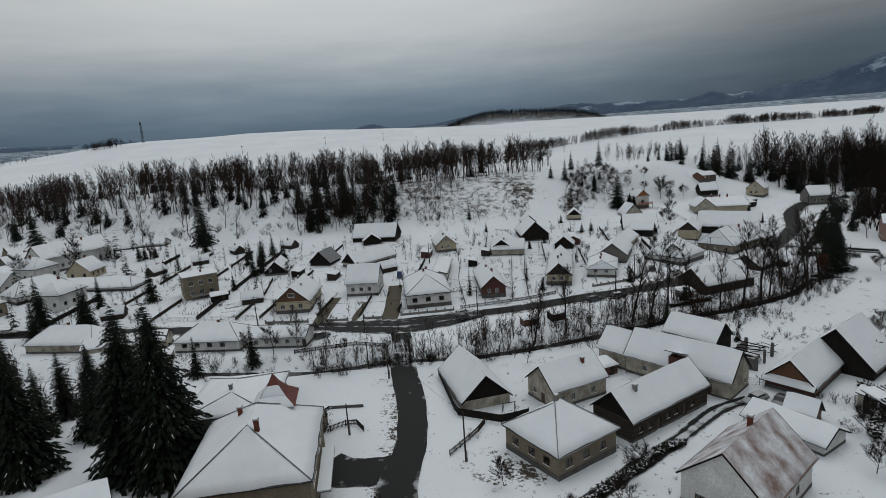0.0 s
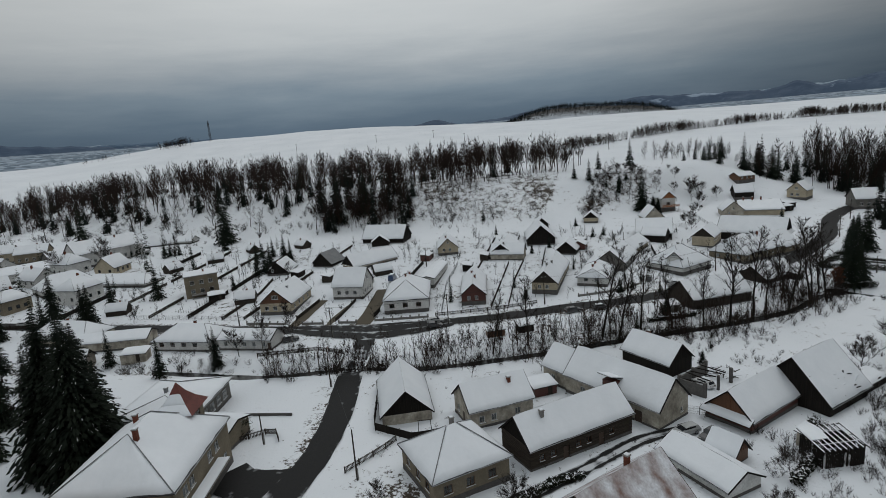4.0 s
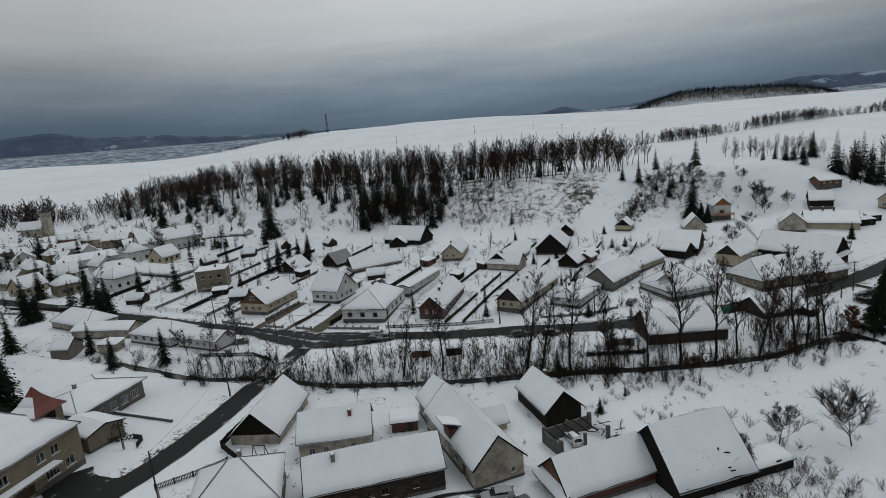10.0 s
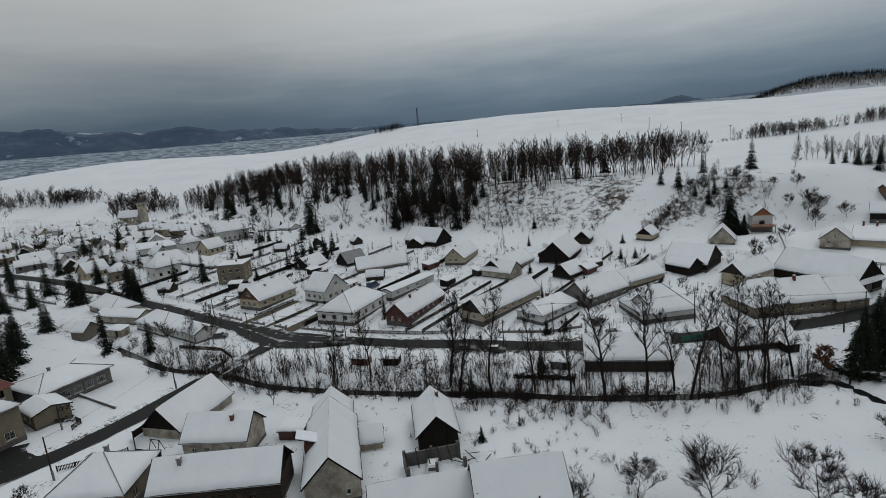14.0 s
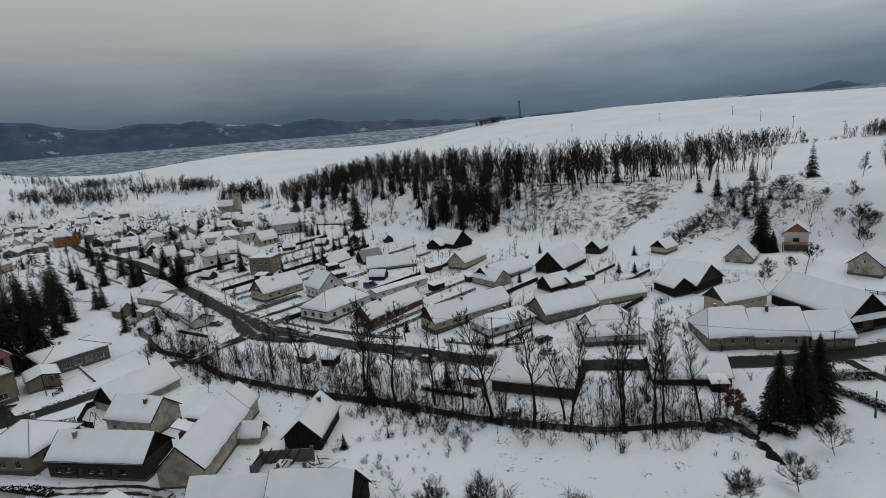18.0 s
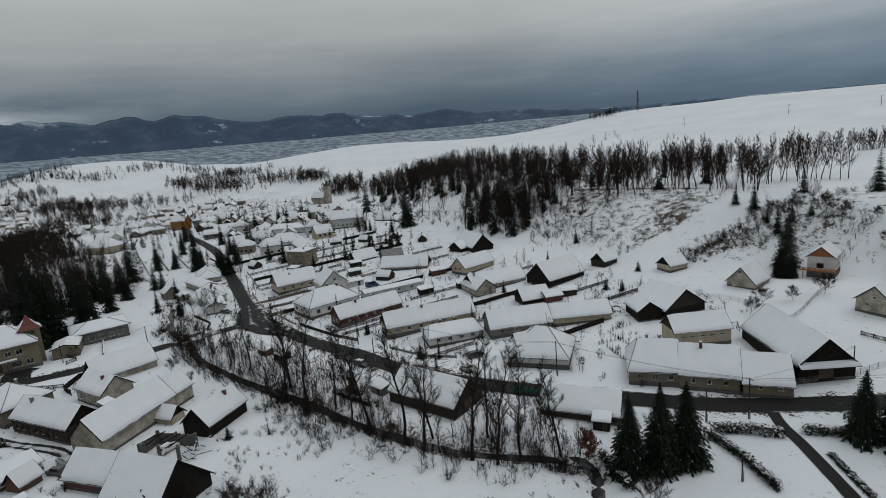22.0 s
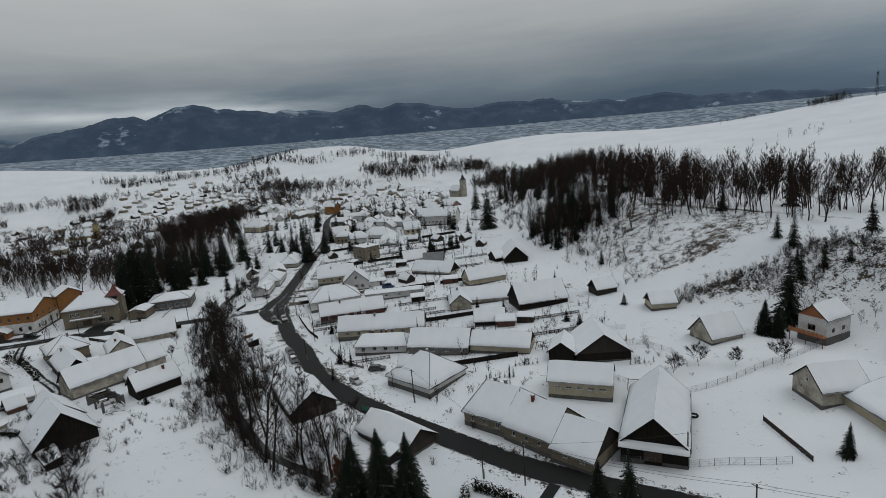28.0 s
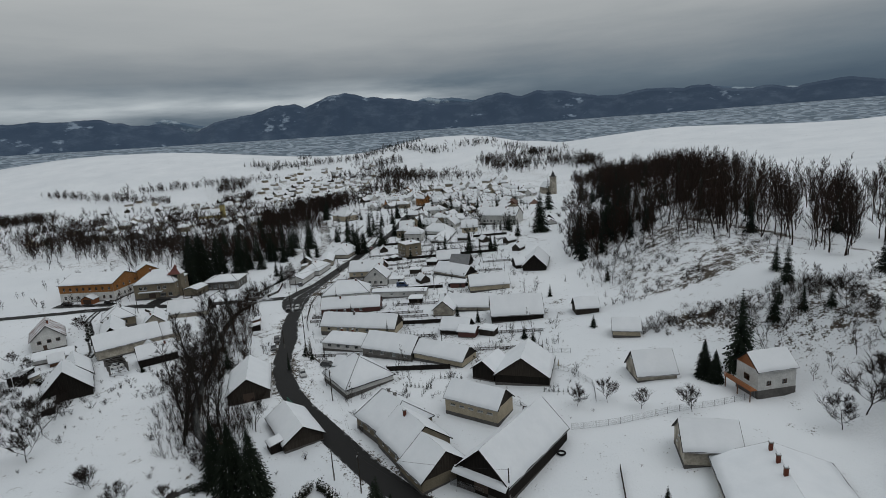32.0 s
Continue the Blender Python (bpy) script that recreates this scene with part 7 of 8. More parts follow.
def church(x, y, turn, label, wall, tower_h, nave_l, nave_w, nave_h, onion):
    z = gz(x, y)
    root = thing("church", x, y, z, turn, label, "church")
    g = Geo()
    hw = nave_w / 2
    for a, b in (((0, -hw), (nave_l, -hw)), ((nave_l, -hw), (nave_l, hw)), ((nave_l, hw), (0, hw)), ((0, hw), (0, -hw))):
        long = math.hypot(b[0] - a[0], b[1] - a[1])
        holes = [(u, u + 1.3, 2.2, 5.0) for u in np.arange(3, nave_l - 3, 4.2)] if long > nave_w + 0.1 else []
        wall_panel(g, a, b, -1.5, nave_h, holes, 0.4)
    part("wall", g, M[wall], root)
    for e in (0, nave_l):
        g = Geo().poly((e, -hw, nave_h), (e, hw, nave_h), (e, 0, nave_h + hw * 1.1))
        part("gable", g, M[wall], root)
    for sd in (-1, 1):
        q = [(-0.4, sd * (hw + 0.4), nave_h - 0.44), (nave_l + 0.4, sd * (hw + 0.4), nave_h - 0.44), (nave_l + 0.4, 0, nave_h + hw * 1.1), (-0.4, 0, nave_h + hw * 1.1)]
        q = q if sd < 0 else [q[1], q[0], q[3], q[2]]
        g = Geo()
        slab(g, q, 0.2)
        ro = part("roof", g, M["roofdark"], root)
        g = Geo()
        snow_sheet(g, q, 0.2, random.Random(3), 12, 5)
        part("roof_snow", g, M["snow"], ro, smooth=True)
    g = Geo()
    t = 2.4
    for a, b in (((-2 * t, -t), (0, -t)), ((0, -t), (0, t)), ((0, t), (-2 * t, t)), ((-2 * t, t), (-2 * t, -t))):
        wall_panel(g, a, b, -1.5, tower_h, [(1.7, 3.1, tower_h - 3.4, tower_h - 1.2)], 0.4)
    tw = part("tower", g, M[wall], root)
    part("cornice", Geo().box((-t, 0, tower_h + 0.1), (2 * t + 0.7, 2 * t + 0.7, 0.35)), M["concrete"], tw)
    prof = [(t + 0.3, 0.2), (t * 0.95, 1.4), (t * 0.5, 2.4), (t * 0.55, 3.4), (t * 0.2, 4.6), (0.06, 6.4)] if onion else [(t + 0.2, 0.2), (t * 0.8, 0.7), (0.1, 1.4)]
    g = Geo()
    for (r0, z0), (r1, z1) in zip(prof[:-1], prof[1:]):
        g.tube((-t, 0, tower_h + z0), (-t, 0, tower_h + z1), r0, r1, 8, False)
    part("spire", g, M["roofdark"], tw, "dark metal spire")


church(-334, 292, 200, "old stone church with dark spire below the wood", "worn", 17, 17, 9, 6.5, True)
church(-368, -61, 285, "pale yellow church with square tower and snowy roof", "yellow", 17, 22, 11, 7.5, False)

# hedged clumps and dark woods further down the valley
pl, pf = [], []
for n, x0, y0, x1, y1, wide, fir in ((150, -780, -420, -890, -190, 16, 0.3), (70, -1050, -290, -1060, -190, 14, 0.9), (170, -1235, -40, -1110, 150, 22, 0.85), (60, -1165, 190, -1210, 270, 14, 0.6), (60, -930, -60, -800, 120, 26, 0.3), (120, -830, 60, -700, 210, 26, 0.25), (150, -980, 285, -700, 300, 20, 0.15), (230, -490, 82, -880, 84, 24, 0.16), (110, -330, 62, -470, 30, 20, 0.14), (60, -860, 60, -1120, -60, 18, 0.4), (130, -1040, -200, -1180, -20, 12, 0.5), (120, -880, -60, -760, 150, 18, 0.3), (90, -950, 240, -760, 262, 10, 0.1), (110, -1000, 330, -830, 372, 12, 0.3), (120, -780, 350, -640, 395, 12, 0.2)):
    for _ in range(n):
        t = R_F.random()
        x, y = x0 + (x1 - x0) * t + R_F.gauss(0, wide), y0 + (y1 - y0) * t + R_F.gauss(0, wide)
        if free(x, y, 8):
            (pf if R_F.random() < fir else pl).append((x, y, R_F.uniform(9, 17), R_F.uniform(0, 6.28), R_F.randrange(7)))
for cx, cy, sx, sy, n, fir in [(-490, -400, 50, 45, 170, 0.15), (-350, -215, 40, 40, 40, 0.2), (-655, -165, 60, 26, 70, 0.1), (-800, -235, 50, 24, 80, 0.12), (-1015, -230, 22, 22, 34, 0.95), (-1200, -210, 30, 20, 24, 0.9), (-1285, 30, 30, 70, 70, 0.95),
                               (-1007, 34, 50, 30, 60, 0.5), (-1130, 310, 70, 50, 60, 0.7), (-806, 312, 60, 34, 50, 0.9), (-640, 395, 60, 14, 50, 0.05), (-500, 385, 50, 16, 60, 0.2), (-430, 350, 40, 22, 60, 0.15),
                               (-330, -60, 60, 40, 40, 0.15), (-520, 120, 80, 50, 34, 0.2), (-300, 200, 80, 40, 26, 0.2), (-270, -30, 60, 60, 70, 0.1), (-180, -80, 50, 40, 60, 0.2), (-126, 20, 30, 34, 60, 0.12), (-480, -120, 90, 60, 40, 0.15), (-226, 60, 34, 24, 60, 0.1), (-400, 36, 50, 26, 50, 0.1)]:
    for _ in range(n):
        r, a = 0.95 * math.sqrt(R_F.random()), R_F.uniform(0, 6.28)
        x, y = cx + sx * r * math.cos(a), cy + sy * r * math.sin(a)
        if free(x, y, 9):
            (pf if R_F.random() < fir else pl).append((x, y, R_F.uniform(9, 17), R_F.uniform(0, 6.28), R_F.randrange(7)))
for k in range(110):
    t = R_F.random()
    pl.append((-775 + 100 * t + R_F.gauss(0, 6), -590 + 300 * t + R_F.gauss(0, 6), R_F.uniform(10, 17), R_F.uniform(0, 6.28), R_F.randrange(7)))
# the wooded brook behind the long building
pn = []
BROOK = smooth_line([(-96, 84), (-118, 40), (-135, 0), (-165, -50), (-215, -110), (-300, -170)], 8)
for p in BROOK:
    for _ in range(12):
        x, y = p[0] + R_F.gauss(-2, 24), p[1] + R_F.gauss(-12, 22)
        if x < -84 + 0.2 * (y - 20) and free(x, y, 8):
            pn.append((x, y, R_F.uniform(6.5, 13), R_F.uniform(0, 6.28), R_F.randrange(7)))
for _ in range(70):
    x, y = R_F.uniform(-400, -285), R_F.uniform(318, 450)
    if y > foot(x) + 14:
        pn.append((x, y, R_F.uniform(11, 19), R_F.uniform(0, 6.28), R_F.randrange(7)))
# fruit trees and scrub in the yards below the brook
for n, x0, x1, y0, y1, h0, h1 in ((70, -84, -6, -8, 62, 3.0, 6.0), (110, -330, -84, -60, 110, 4.0, 8.5)):
    for _ in range(n):
        x, y = R_F.uniform(x0, x1), R_F.uniform(y0, y1)
        if free(x, y, 5):
            pn.append((x, y, R_F.uniform(h0, h1), R_F.uniform(0, 6.28), R_F.randrange(7)))
for _ in range(220):
    x, y = R_F.uniform(-620, -320), R_F.uniform(-400, -40)
    if free(x, y, 7):
        (pf if R_F.random() < 0.25 else pl).append((x, y, R_F.uniform(6, 12), R_F.uniform(0, 6.28), R_F.randrange(7)))
woodland("brook_wood", pn, MID, M["alder"], "brown leafless woods along the lower brook and hill", "wood")
woodland("far_woods", pl, FARTREE, M["alder"], "brown leafless woods and hedges down the valley", "wood")
for _ in range(2600):
    x, y = R_F.uniform(0, 840), R_F.uniform(2220, 2440)
    pf.append((x, y, R_F.uniform(11, 20), R_F.uniform(0, 6.28), R_F.randrange(7)))
woodland("far_spruces", pf, TINY_FIR, M["needle_far"], "dark spruce stands down the valley", "wood")

# ---- fences, hedges, poles and wires ----
R_D = random.Random(909)


def resample(pts, step):
    p = np.array(pts, float)
    seg = np.hypot(*np.diff(p, axis=0).T)
    s = np.concatenate([[0], np.cumsum(seg)])
    n = max(1, int(round(s[-1] / step)))
    q = np.linspace(0, s[-1], n + 1)
    return np.stack([np.interp(q, s, p[:, 0]), np.interp(q, s, p[:, 1])], -1)


def fence(pts, kind, label):
    """A fence along a line: 'picket' boards, 'wire' mesh between thin posts, 'wall' of low concrete with piers, or 'board' panels."""
    p = resample(pts, 2.5)
    root = thing("fence", p[0][0], p[0][1], 0, 0, label, "fence")
    o = np.array([p[0][0], p[0][1]])
    z = ground_z(p[:, 0], p[:, 1])
    post_mat = {"picket": "greywood", "wire": "metal", "wall": "concrete", "board": "darkwood"}[kind]
    ph = {"picket": 1.15, "wire": 1.5, "wall": 1.1, "board": 1.6}[kind]
    pw = {"picket": 0.12, "wire": 0.07, "wall": 0.36, "board": 0.14}[kind]
    me = Geo().box((0, 0, ph / 2 - 0.2), (pw, pw, ph + 0.4)).mesh("post", M[post_mat])
    for (x, y), zz in zip(p - o, z):
        part("post", me, None, root).location = (x, y, zz)
    for i in range(len(p) - 1):
        a, b = Vector((*(p[i] - o), z[i])), Vector((*(p[i + 1] - o), z[i + 1]))
        g = Geo()
        if kind == "wall":
            g.beam(a + Vector((0, 0, 0.2)), b + Vector((0, 0, 0.2)), 0.22, 0.9)
            part("panel", g, M["concrete"], root)
            part("panel_snow", Geo().beam(a + Vector((0, 0, 0.70)), b + Vector((0, 0, 0.70)), 0.24, 0.09), M["snow"], root)
            continue
        if kind == "board":
            g.beam(a + Vector((0, 0, 0.8)), b + Vector((0, 0, 0.8)), 0.05, 1.35)
            part("panel", g, M["darkwood"], root)
            continue
        for h in ((0.35, 0.9) if kind == "picket" else (0.1, 0.55, 1.0, 1.42)):
            g.beam(a + Vector((0, 0, h)), b + Vector((0, 0, h)), 0.05 if kind == "picket" else 0.018, 0.09 if kind == "picket" else 0.018)
        n = 12 if kind == "picket" else 16
        for k in range(n):
            q = a.lerp(b, (k + 0.5) / n)
            if kind == "picket":
                g.box((q.x, q.y, q.z + 0.58), (0.09, 0.09, 1.0))
            else:
                g.box((q.x, q.y, q.z + 0.75), (0.012, 0.012, 1.4))
        tagged(part("panel", g, M["greywood" if kind == "picket" else "metal"], root), kind="stuff")
    return root


fence([(108, 232), (108.5, 241), (106.5, 261), (103.5, 271)], "wire", "thin wire mesh fence across the snowy orchard")
fence([(123, 238), (129.5, 237), (136, 236)], "picket", "weathered picket fence half buried in snow")
fence([(122.5, 207), (129, 217), (131, 224), (135, 233)], "wire", "wire mesh fence along the farmyard")
fence([(-50, 145.4), (-38, 144.0)], "wall", "low concrete garden wall with piers and snow")
fence([(-33, 143.6), (-27, 143.2)], "wall", "low concrete garden wall with piers and snow")
fence([(-22.5, 143.4), (-17.5, 143.0)], "wall", "low concrete garden wall with piers and snow")
fence([(-12.5, 144.2), (2.0, 145.4)], "wall", "low concrete garden wall with piers and snow")
fence([(4, 146.2), (12, 147.8), (24, 150.6), (32, 153.5)], "picket", "grey picket fence along the pavement")
fence([(44, 157.5), (56, 161.0), (63, 166.0)], "wall", "low concrete garden wall with piers and snow")
fence([(70, 170), (80, 177), (87, 182)], "wire", "wire mesh fence in front of the villa")
fence([(-24, 145), (-22.5, 162)], "picket", "grey picket fence between two gardens")
fence([(5.5, 148), (4.5, 172), (6.5, 196)], "wire", "wire mesh fence between two gardens")
fence([(24, 152), (26.5, 176), (30, 196)], "picket", "grey picket fence between two gardens")
fence([(46, 160), (50.5, 190), (55, 200)], "wire", "wire mesh fence between two gardens")
fence([(-60, 150), (-58, 172), (-60, 188)], "picket", "grey picket fence beside the cream house")
fence([(-92, 154), (-70, 151.5), (-52, 149)], "wire", "wire mesh fence along the lane")
fence([(-23, 82.5), (-17, 86.6), (-15, 83.2)], "picket", "dark picket fence round the front yard")
fence([(-2.5, 104), (0.5, 86.5), (8, 82.8), (12.5, 84.5)], "board", "dark board fence beside the old barn")
fence([(-1, 74), (3.5, 80), (5, 83)], "picket", "weathered picket fence beside the side road")
fence([(52.5, 90.5), (56.2, 89.2)], "wire", "wire gate between two farmyards")
fence([(76, 218), (84, 236), (92, 240), (99, 239)], "wire", "wire mesh fence behind the hay barn")
fence([(-150, 148.5), (-112, 150.5)], "picket", "picket fence along the village road")
for k in range(4):
    fence([(-214 + 6 * k, 118 + 9 * k), (-140 + 3 * k, 117 + 9 * k)], "wall", "low retaining wall of the terraced garden")
fence([(-36, 121.2), (-22, 124), (-15, 121.5)], "picket", "picket fence above the stream bank")
fence([(62, 214), (70, 228), (73, 238)], "wire", "wire mesh fence beside the farm garden")
fence([(104, 226), (97, 222), (91, 212)], "wire", "wire mesh fence behind the barns")


def clear_of_houses(x, y, gap=0.9):
    for x0, y0, x1, y1, hw in FOOTPRINTS:
        dx, dy = x1 - x0, y1 - y0
        t = min(1.0, max(0.0, ((x - x0) * dx + (y - y0) * dy) / (dx * dx + dy * dy)))
        if math.hypot(x - x0 - t * dx, y - y0 - t * dy) < hw + gap:
            return False
    return free(x, y, 5.5)


# plot boundaries behind the houses: wherever no building stands, boards and pickets by turns
for k, x0 in enumerate((-118, -104, -86, -72, -53, -36, -13, 9, 19, 31, 44, 57, 69)):
    run = []
    for q in range(0, 40):
        y = float(np.interp(x0, [p[0] for p in MAIN], [p[1] for p in MAIN])) + 8 + 2.5 * q
        x = x0 + 0.13 * (y - 150) * (1 if x0 > -60 else 0.5)
        ok = y < 234 and y < foot(x) - 10 and clear_of_houses(x, y)
        if ok:
            run.append((x, y))
        if run and (not ok or len(run) > 9):
            if len(run) > 2:
                fence(run, "board" if k % 3 == 0 else "picket", "dark board fence between two gardens" if k % 3 == 0 else "weathered picket fence between two gardens")
            run = []


def hedge(pts, h, w, label):
    """A clipped hedge: a ragged body of leaf clumps with snow lying on top."""
    p = resample(pts, 0.45)
    z = ground_z(p[:, 0], p[:, 1])
    root = thing("hedge", p[0][0], p[0][1], 0, 0, label, "hedge")
    ox, oy = p[0]
    leaf, snow = [], []
    for (x, y), zz in zip(p, z):
        for _ in range(74):
            c = Vector((x - ox + R_D.uniform(-w, w) * 0.5, y - oy + R_D.uniform(-w, w) * 0.5, zz + R_D.uniform(0.0, h)))
            a, b = (Vector((R_D.gauss(0, 1), R_D.gauss(0, 1), R_D.gauss(0, 1))) * 0.2 for _ in range(2))
            leaf += [c, c + a, c + b]
        for _ in range(6):
            c = Vector((x - ox + R_D.uniform(-w, w) * 0.5, y - oy + R_D.uniform(-w, w) * 0.5, zz + h + R_D.uniform(-0.05, 0.1)))
            a, b = (Vector((R_D.gauss(0, 1), R_D.gauss(0, 1), R_D.gauss(0, 0.25))) * 0.24 for _ in range(2))
            snow += [c, c + a, c + b]
    part("leaves", tri_mesh("leaves", np.array(leaf, float), M["hedge"]), None, root)
    part("snow", tri_mesh("snow", np.array(snow, float), M["snow"]), None, root)


hedge([(-23.6, 84.6), (-22.6, 85.4), (-21.8, 85.2)], 3.2, 2.8, "round dark evergreen bush beside the large house")
hedge([(113.7, 160.8), (118, 159.2), (122.2, 157.2)], 1.5, 1.2, "dark clipped hedge capped with snow")
hedge([(120.9, 181.6), (125.3, 186.0), (129.6, 188.2)], 1.9, 1.2, "dark clipped hedge capped with snow")
hedge([(121.1, 180.0), (128.0, 177.9), (135.8, 173.7)], 1.6, 1.2, "dark clipped hedge capped with snow")
hedge([(131.6, 192.0), (136.2, 195.2), (142, 197)], 1.7, 1.2, "dark clipped hedge capped with snow")
hedge([(137, 188.4), (143, 183.4), (147, 180)], 0.6, 0.8, "dark clipped hedge capped with snow")
hedge([(14, 59.5), (22, 65.5), (29.5, 71.5), (33, 72.6)], 0.7, 1.3, "low dark hedge along the farm track")
hedge([(60, 71), (66, 78), (70, 86)], 1.2, 1.4, "dark hedge capped with snow behind the garages")
hedge([(58, 135.4), (64, 137.0), (69.5, 138.6)], 1.0, 0.8, "row of small dark thujas by the stream")
ribbon("garden_path", smooth_line([(124.6, 195.2), (128, 191.8), (132.6, 188.6), (138.8, 183.6), (146, 177.5)], 1.0), 2.2, M["asphalt"], 0.09, "cleared dark garden path", "path", 0.15, 5, lambda u: 0.0 * u)
for pts, w in (([(-15.4, 141.5), (-15.6, 156), (-15.8, 172)], 4.4), ([(-25.2, 142.0), (-24.9, 150), (-23.5, 158)], 1.6), ([(-35.2, 142.2), (-34.6, 152), (-33.5, 164)], 3.0)):
    ribbon("driveway", smooth_line(pts, 1.0), w, M["driveway"], 0.09, "wet brown gravel driveway cleared of snow", "driveway", 0.3, 7, lambda u: 0.2 * ss(0.7, 1.0, np.abs(u) * 2))


POLE = []


def utility_pole(x, y, h, arm, label="weathered wooden utility pole with insulators"):
    z = gz(x, y)
    root = thing("utility_pole", x, y, z, R_D.uniform(0, 40), label, "utility pole", "utility poles")
    part("pole", Geo().tube((0, 0, -0.4), (0, 0, h), 0.14, 0.10, 7), M["greywood"], root)
    part("base_stub", Geo().box((0.16, 0, 0.7), (0.18, 0.2, 2.2)), M["concrete"], root)
    if arm:
        part("crossarm", Geo().box((0, 0, h - 0.35), (1.5, 0.1, 0.12)), M["metal"], root)
        for u in (-0.6, 0.0, 0.6):
            part("insulator", Geo().tube((u, 0, h - 0.3), (u, 0, h - 0.08), 0.05, 0.03, 6), M["frame_white"], root)
    return (x, y, z + h - 0.2)


def wire(a, b, sag, n=10):
    """A slack wire between two poles."""
    root = Geo()
    a, b = Vector(a), Vector(b)
    pts = [a.lerp(b, i / n) - Vector((0, 0, sag * 4 * (i / n) * (1 - i / n))) for i in range(n + 1)]
    for p in pts:
        root.v += [tuple(p - a + Vector(o)) for o in ((-0.02, 0, -0.012), (0.02, 0, -0.012), (0, 0, 0.024))]
    root.f += [(3 * i + k, 3 * i + (k + 1) % 3, 3 * i + 3 + (k + 1) % 3, 3 * i + 3 + k) for i in range(n) for k in range(3)]
    single("wire", root, M["cable"], Matrix.Translation(a), "slack overhead wire between two poles", "wire", "overhead wires")


line1 = [utility_pole(x, y, 8.2, True) for x, y in ((-52, 144.6), (-21, 132.6), (8.2, 139.6), (34, 152.6), (57.5, 160.6), (88.0, 176.2), (122.9, 190.2), (146.0, 216.4), (163, 240))]
for a, b in zip(line1[:-1], line1[1:]):
    for d in (-0.5, 0.5):
        wire((a[0] + d, a[1], a[2]), (b[0] + d, b[1], b[2]), 0.9)
for x, y, h in ((118.4, 183.9, 6.6), (129.1, 217.6, 6.8), (-17.8, 112.6, 6.0), (-17.3, 82.4, 5.6), (1.3, 72.4, 8.0), (-12.6, 104.2, 7.0), (48.5, 150.5, 6.6), (-5.0, 196, 7), (66, 203, 7), (131.5, 172, 5)):
    p = utility_pole(x, y, h, False, "plain weathered wooden pole")
wire(line1[6], (129.1, 217.6, gz(129.1, 217.6) + 6.6), 0.6)
wire((1.3, 72.4, gz(1.3, 72.4) + 7.8), (-12.6, 104.2, gz(-12.6, 104.2) + 6.8), 0.8)
wire((-12.6, 104.2, gz(-12.6, 104.2) + 6.8), line1[1], 0.8)
for x, y in ((-355.6, 694.3), (-259.3, 756), (-156.1, 803.8), (-75.7, 832), (-24.5, 749.8), (22, 668), (71.6, 589.9), (120, 520)):
    root = thing("power_pole", x, y, gz(x, y), 35, "far power pole with crossarm on the snowy field", "power pole", "power poles on the field")
    part("pole", Geo().tube((0, 0, -0.5), (0, 0, 11), 0.26, 0.2, 6), M["darkwood"], root)
    part("crossarm", Geo().box((0, 0, 10.6), (3.0, 0.3, 0.3)), M["darkwood"], root)
mz = gz(-514.8, 1000.2)
root = thing("lattice_mast", -514.8, 1000.2, mz, 0, "tall dark lattice radio mast on the hill", "mast")
for sx, sy in ((-1, -1), (1, -1), (1, 1), (-1, 1)):
    part("leg", Geo().beam((sx * 1.5, sy * 1.5, -1), (sx * 0.8, sy * 0.8, 36), 0.35), M["roofdark"], root)
g = Geo()
for k in range(11):
    z0, z1 = k * 3.2, k * 3.2 + 3.2
    r0, r1 = 1.5 - 0.7 * z0 / 36, 1.5 - 0.7 * z1 / 36
    for s in range(4):
        c = [(-1, -1), (1, -1), (1, 1), (-1, 1)]
        a, b = c[s], c[(s + 1) % 4]
        g.beam((a[0] * r0, a[1] * r0, z0), (b[0] * r1, b[1] * r1, z1), 0.16)
tagged(part("lattice", g, M["roofdark"], root), kind="stuff")
part("antenna", Geo().tube((0, 0, 35), (0, 0, 39), 0.2, 0.1, 6).box((1.1, 0, 33.5), (0.6, 0.5, 3)).box((-1.1, 0, 33.5), (0.6, 0.5, 3)), M["roofdark"], root)

# ---- cars ----
CAR_MESH = {}


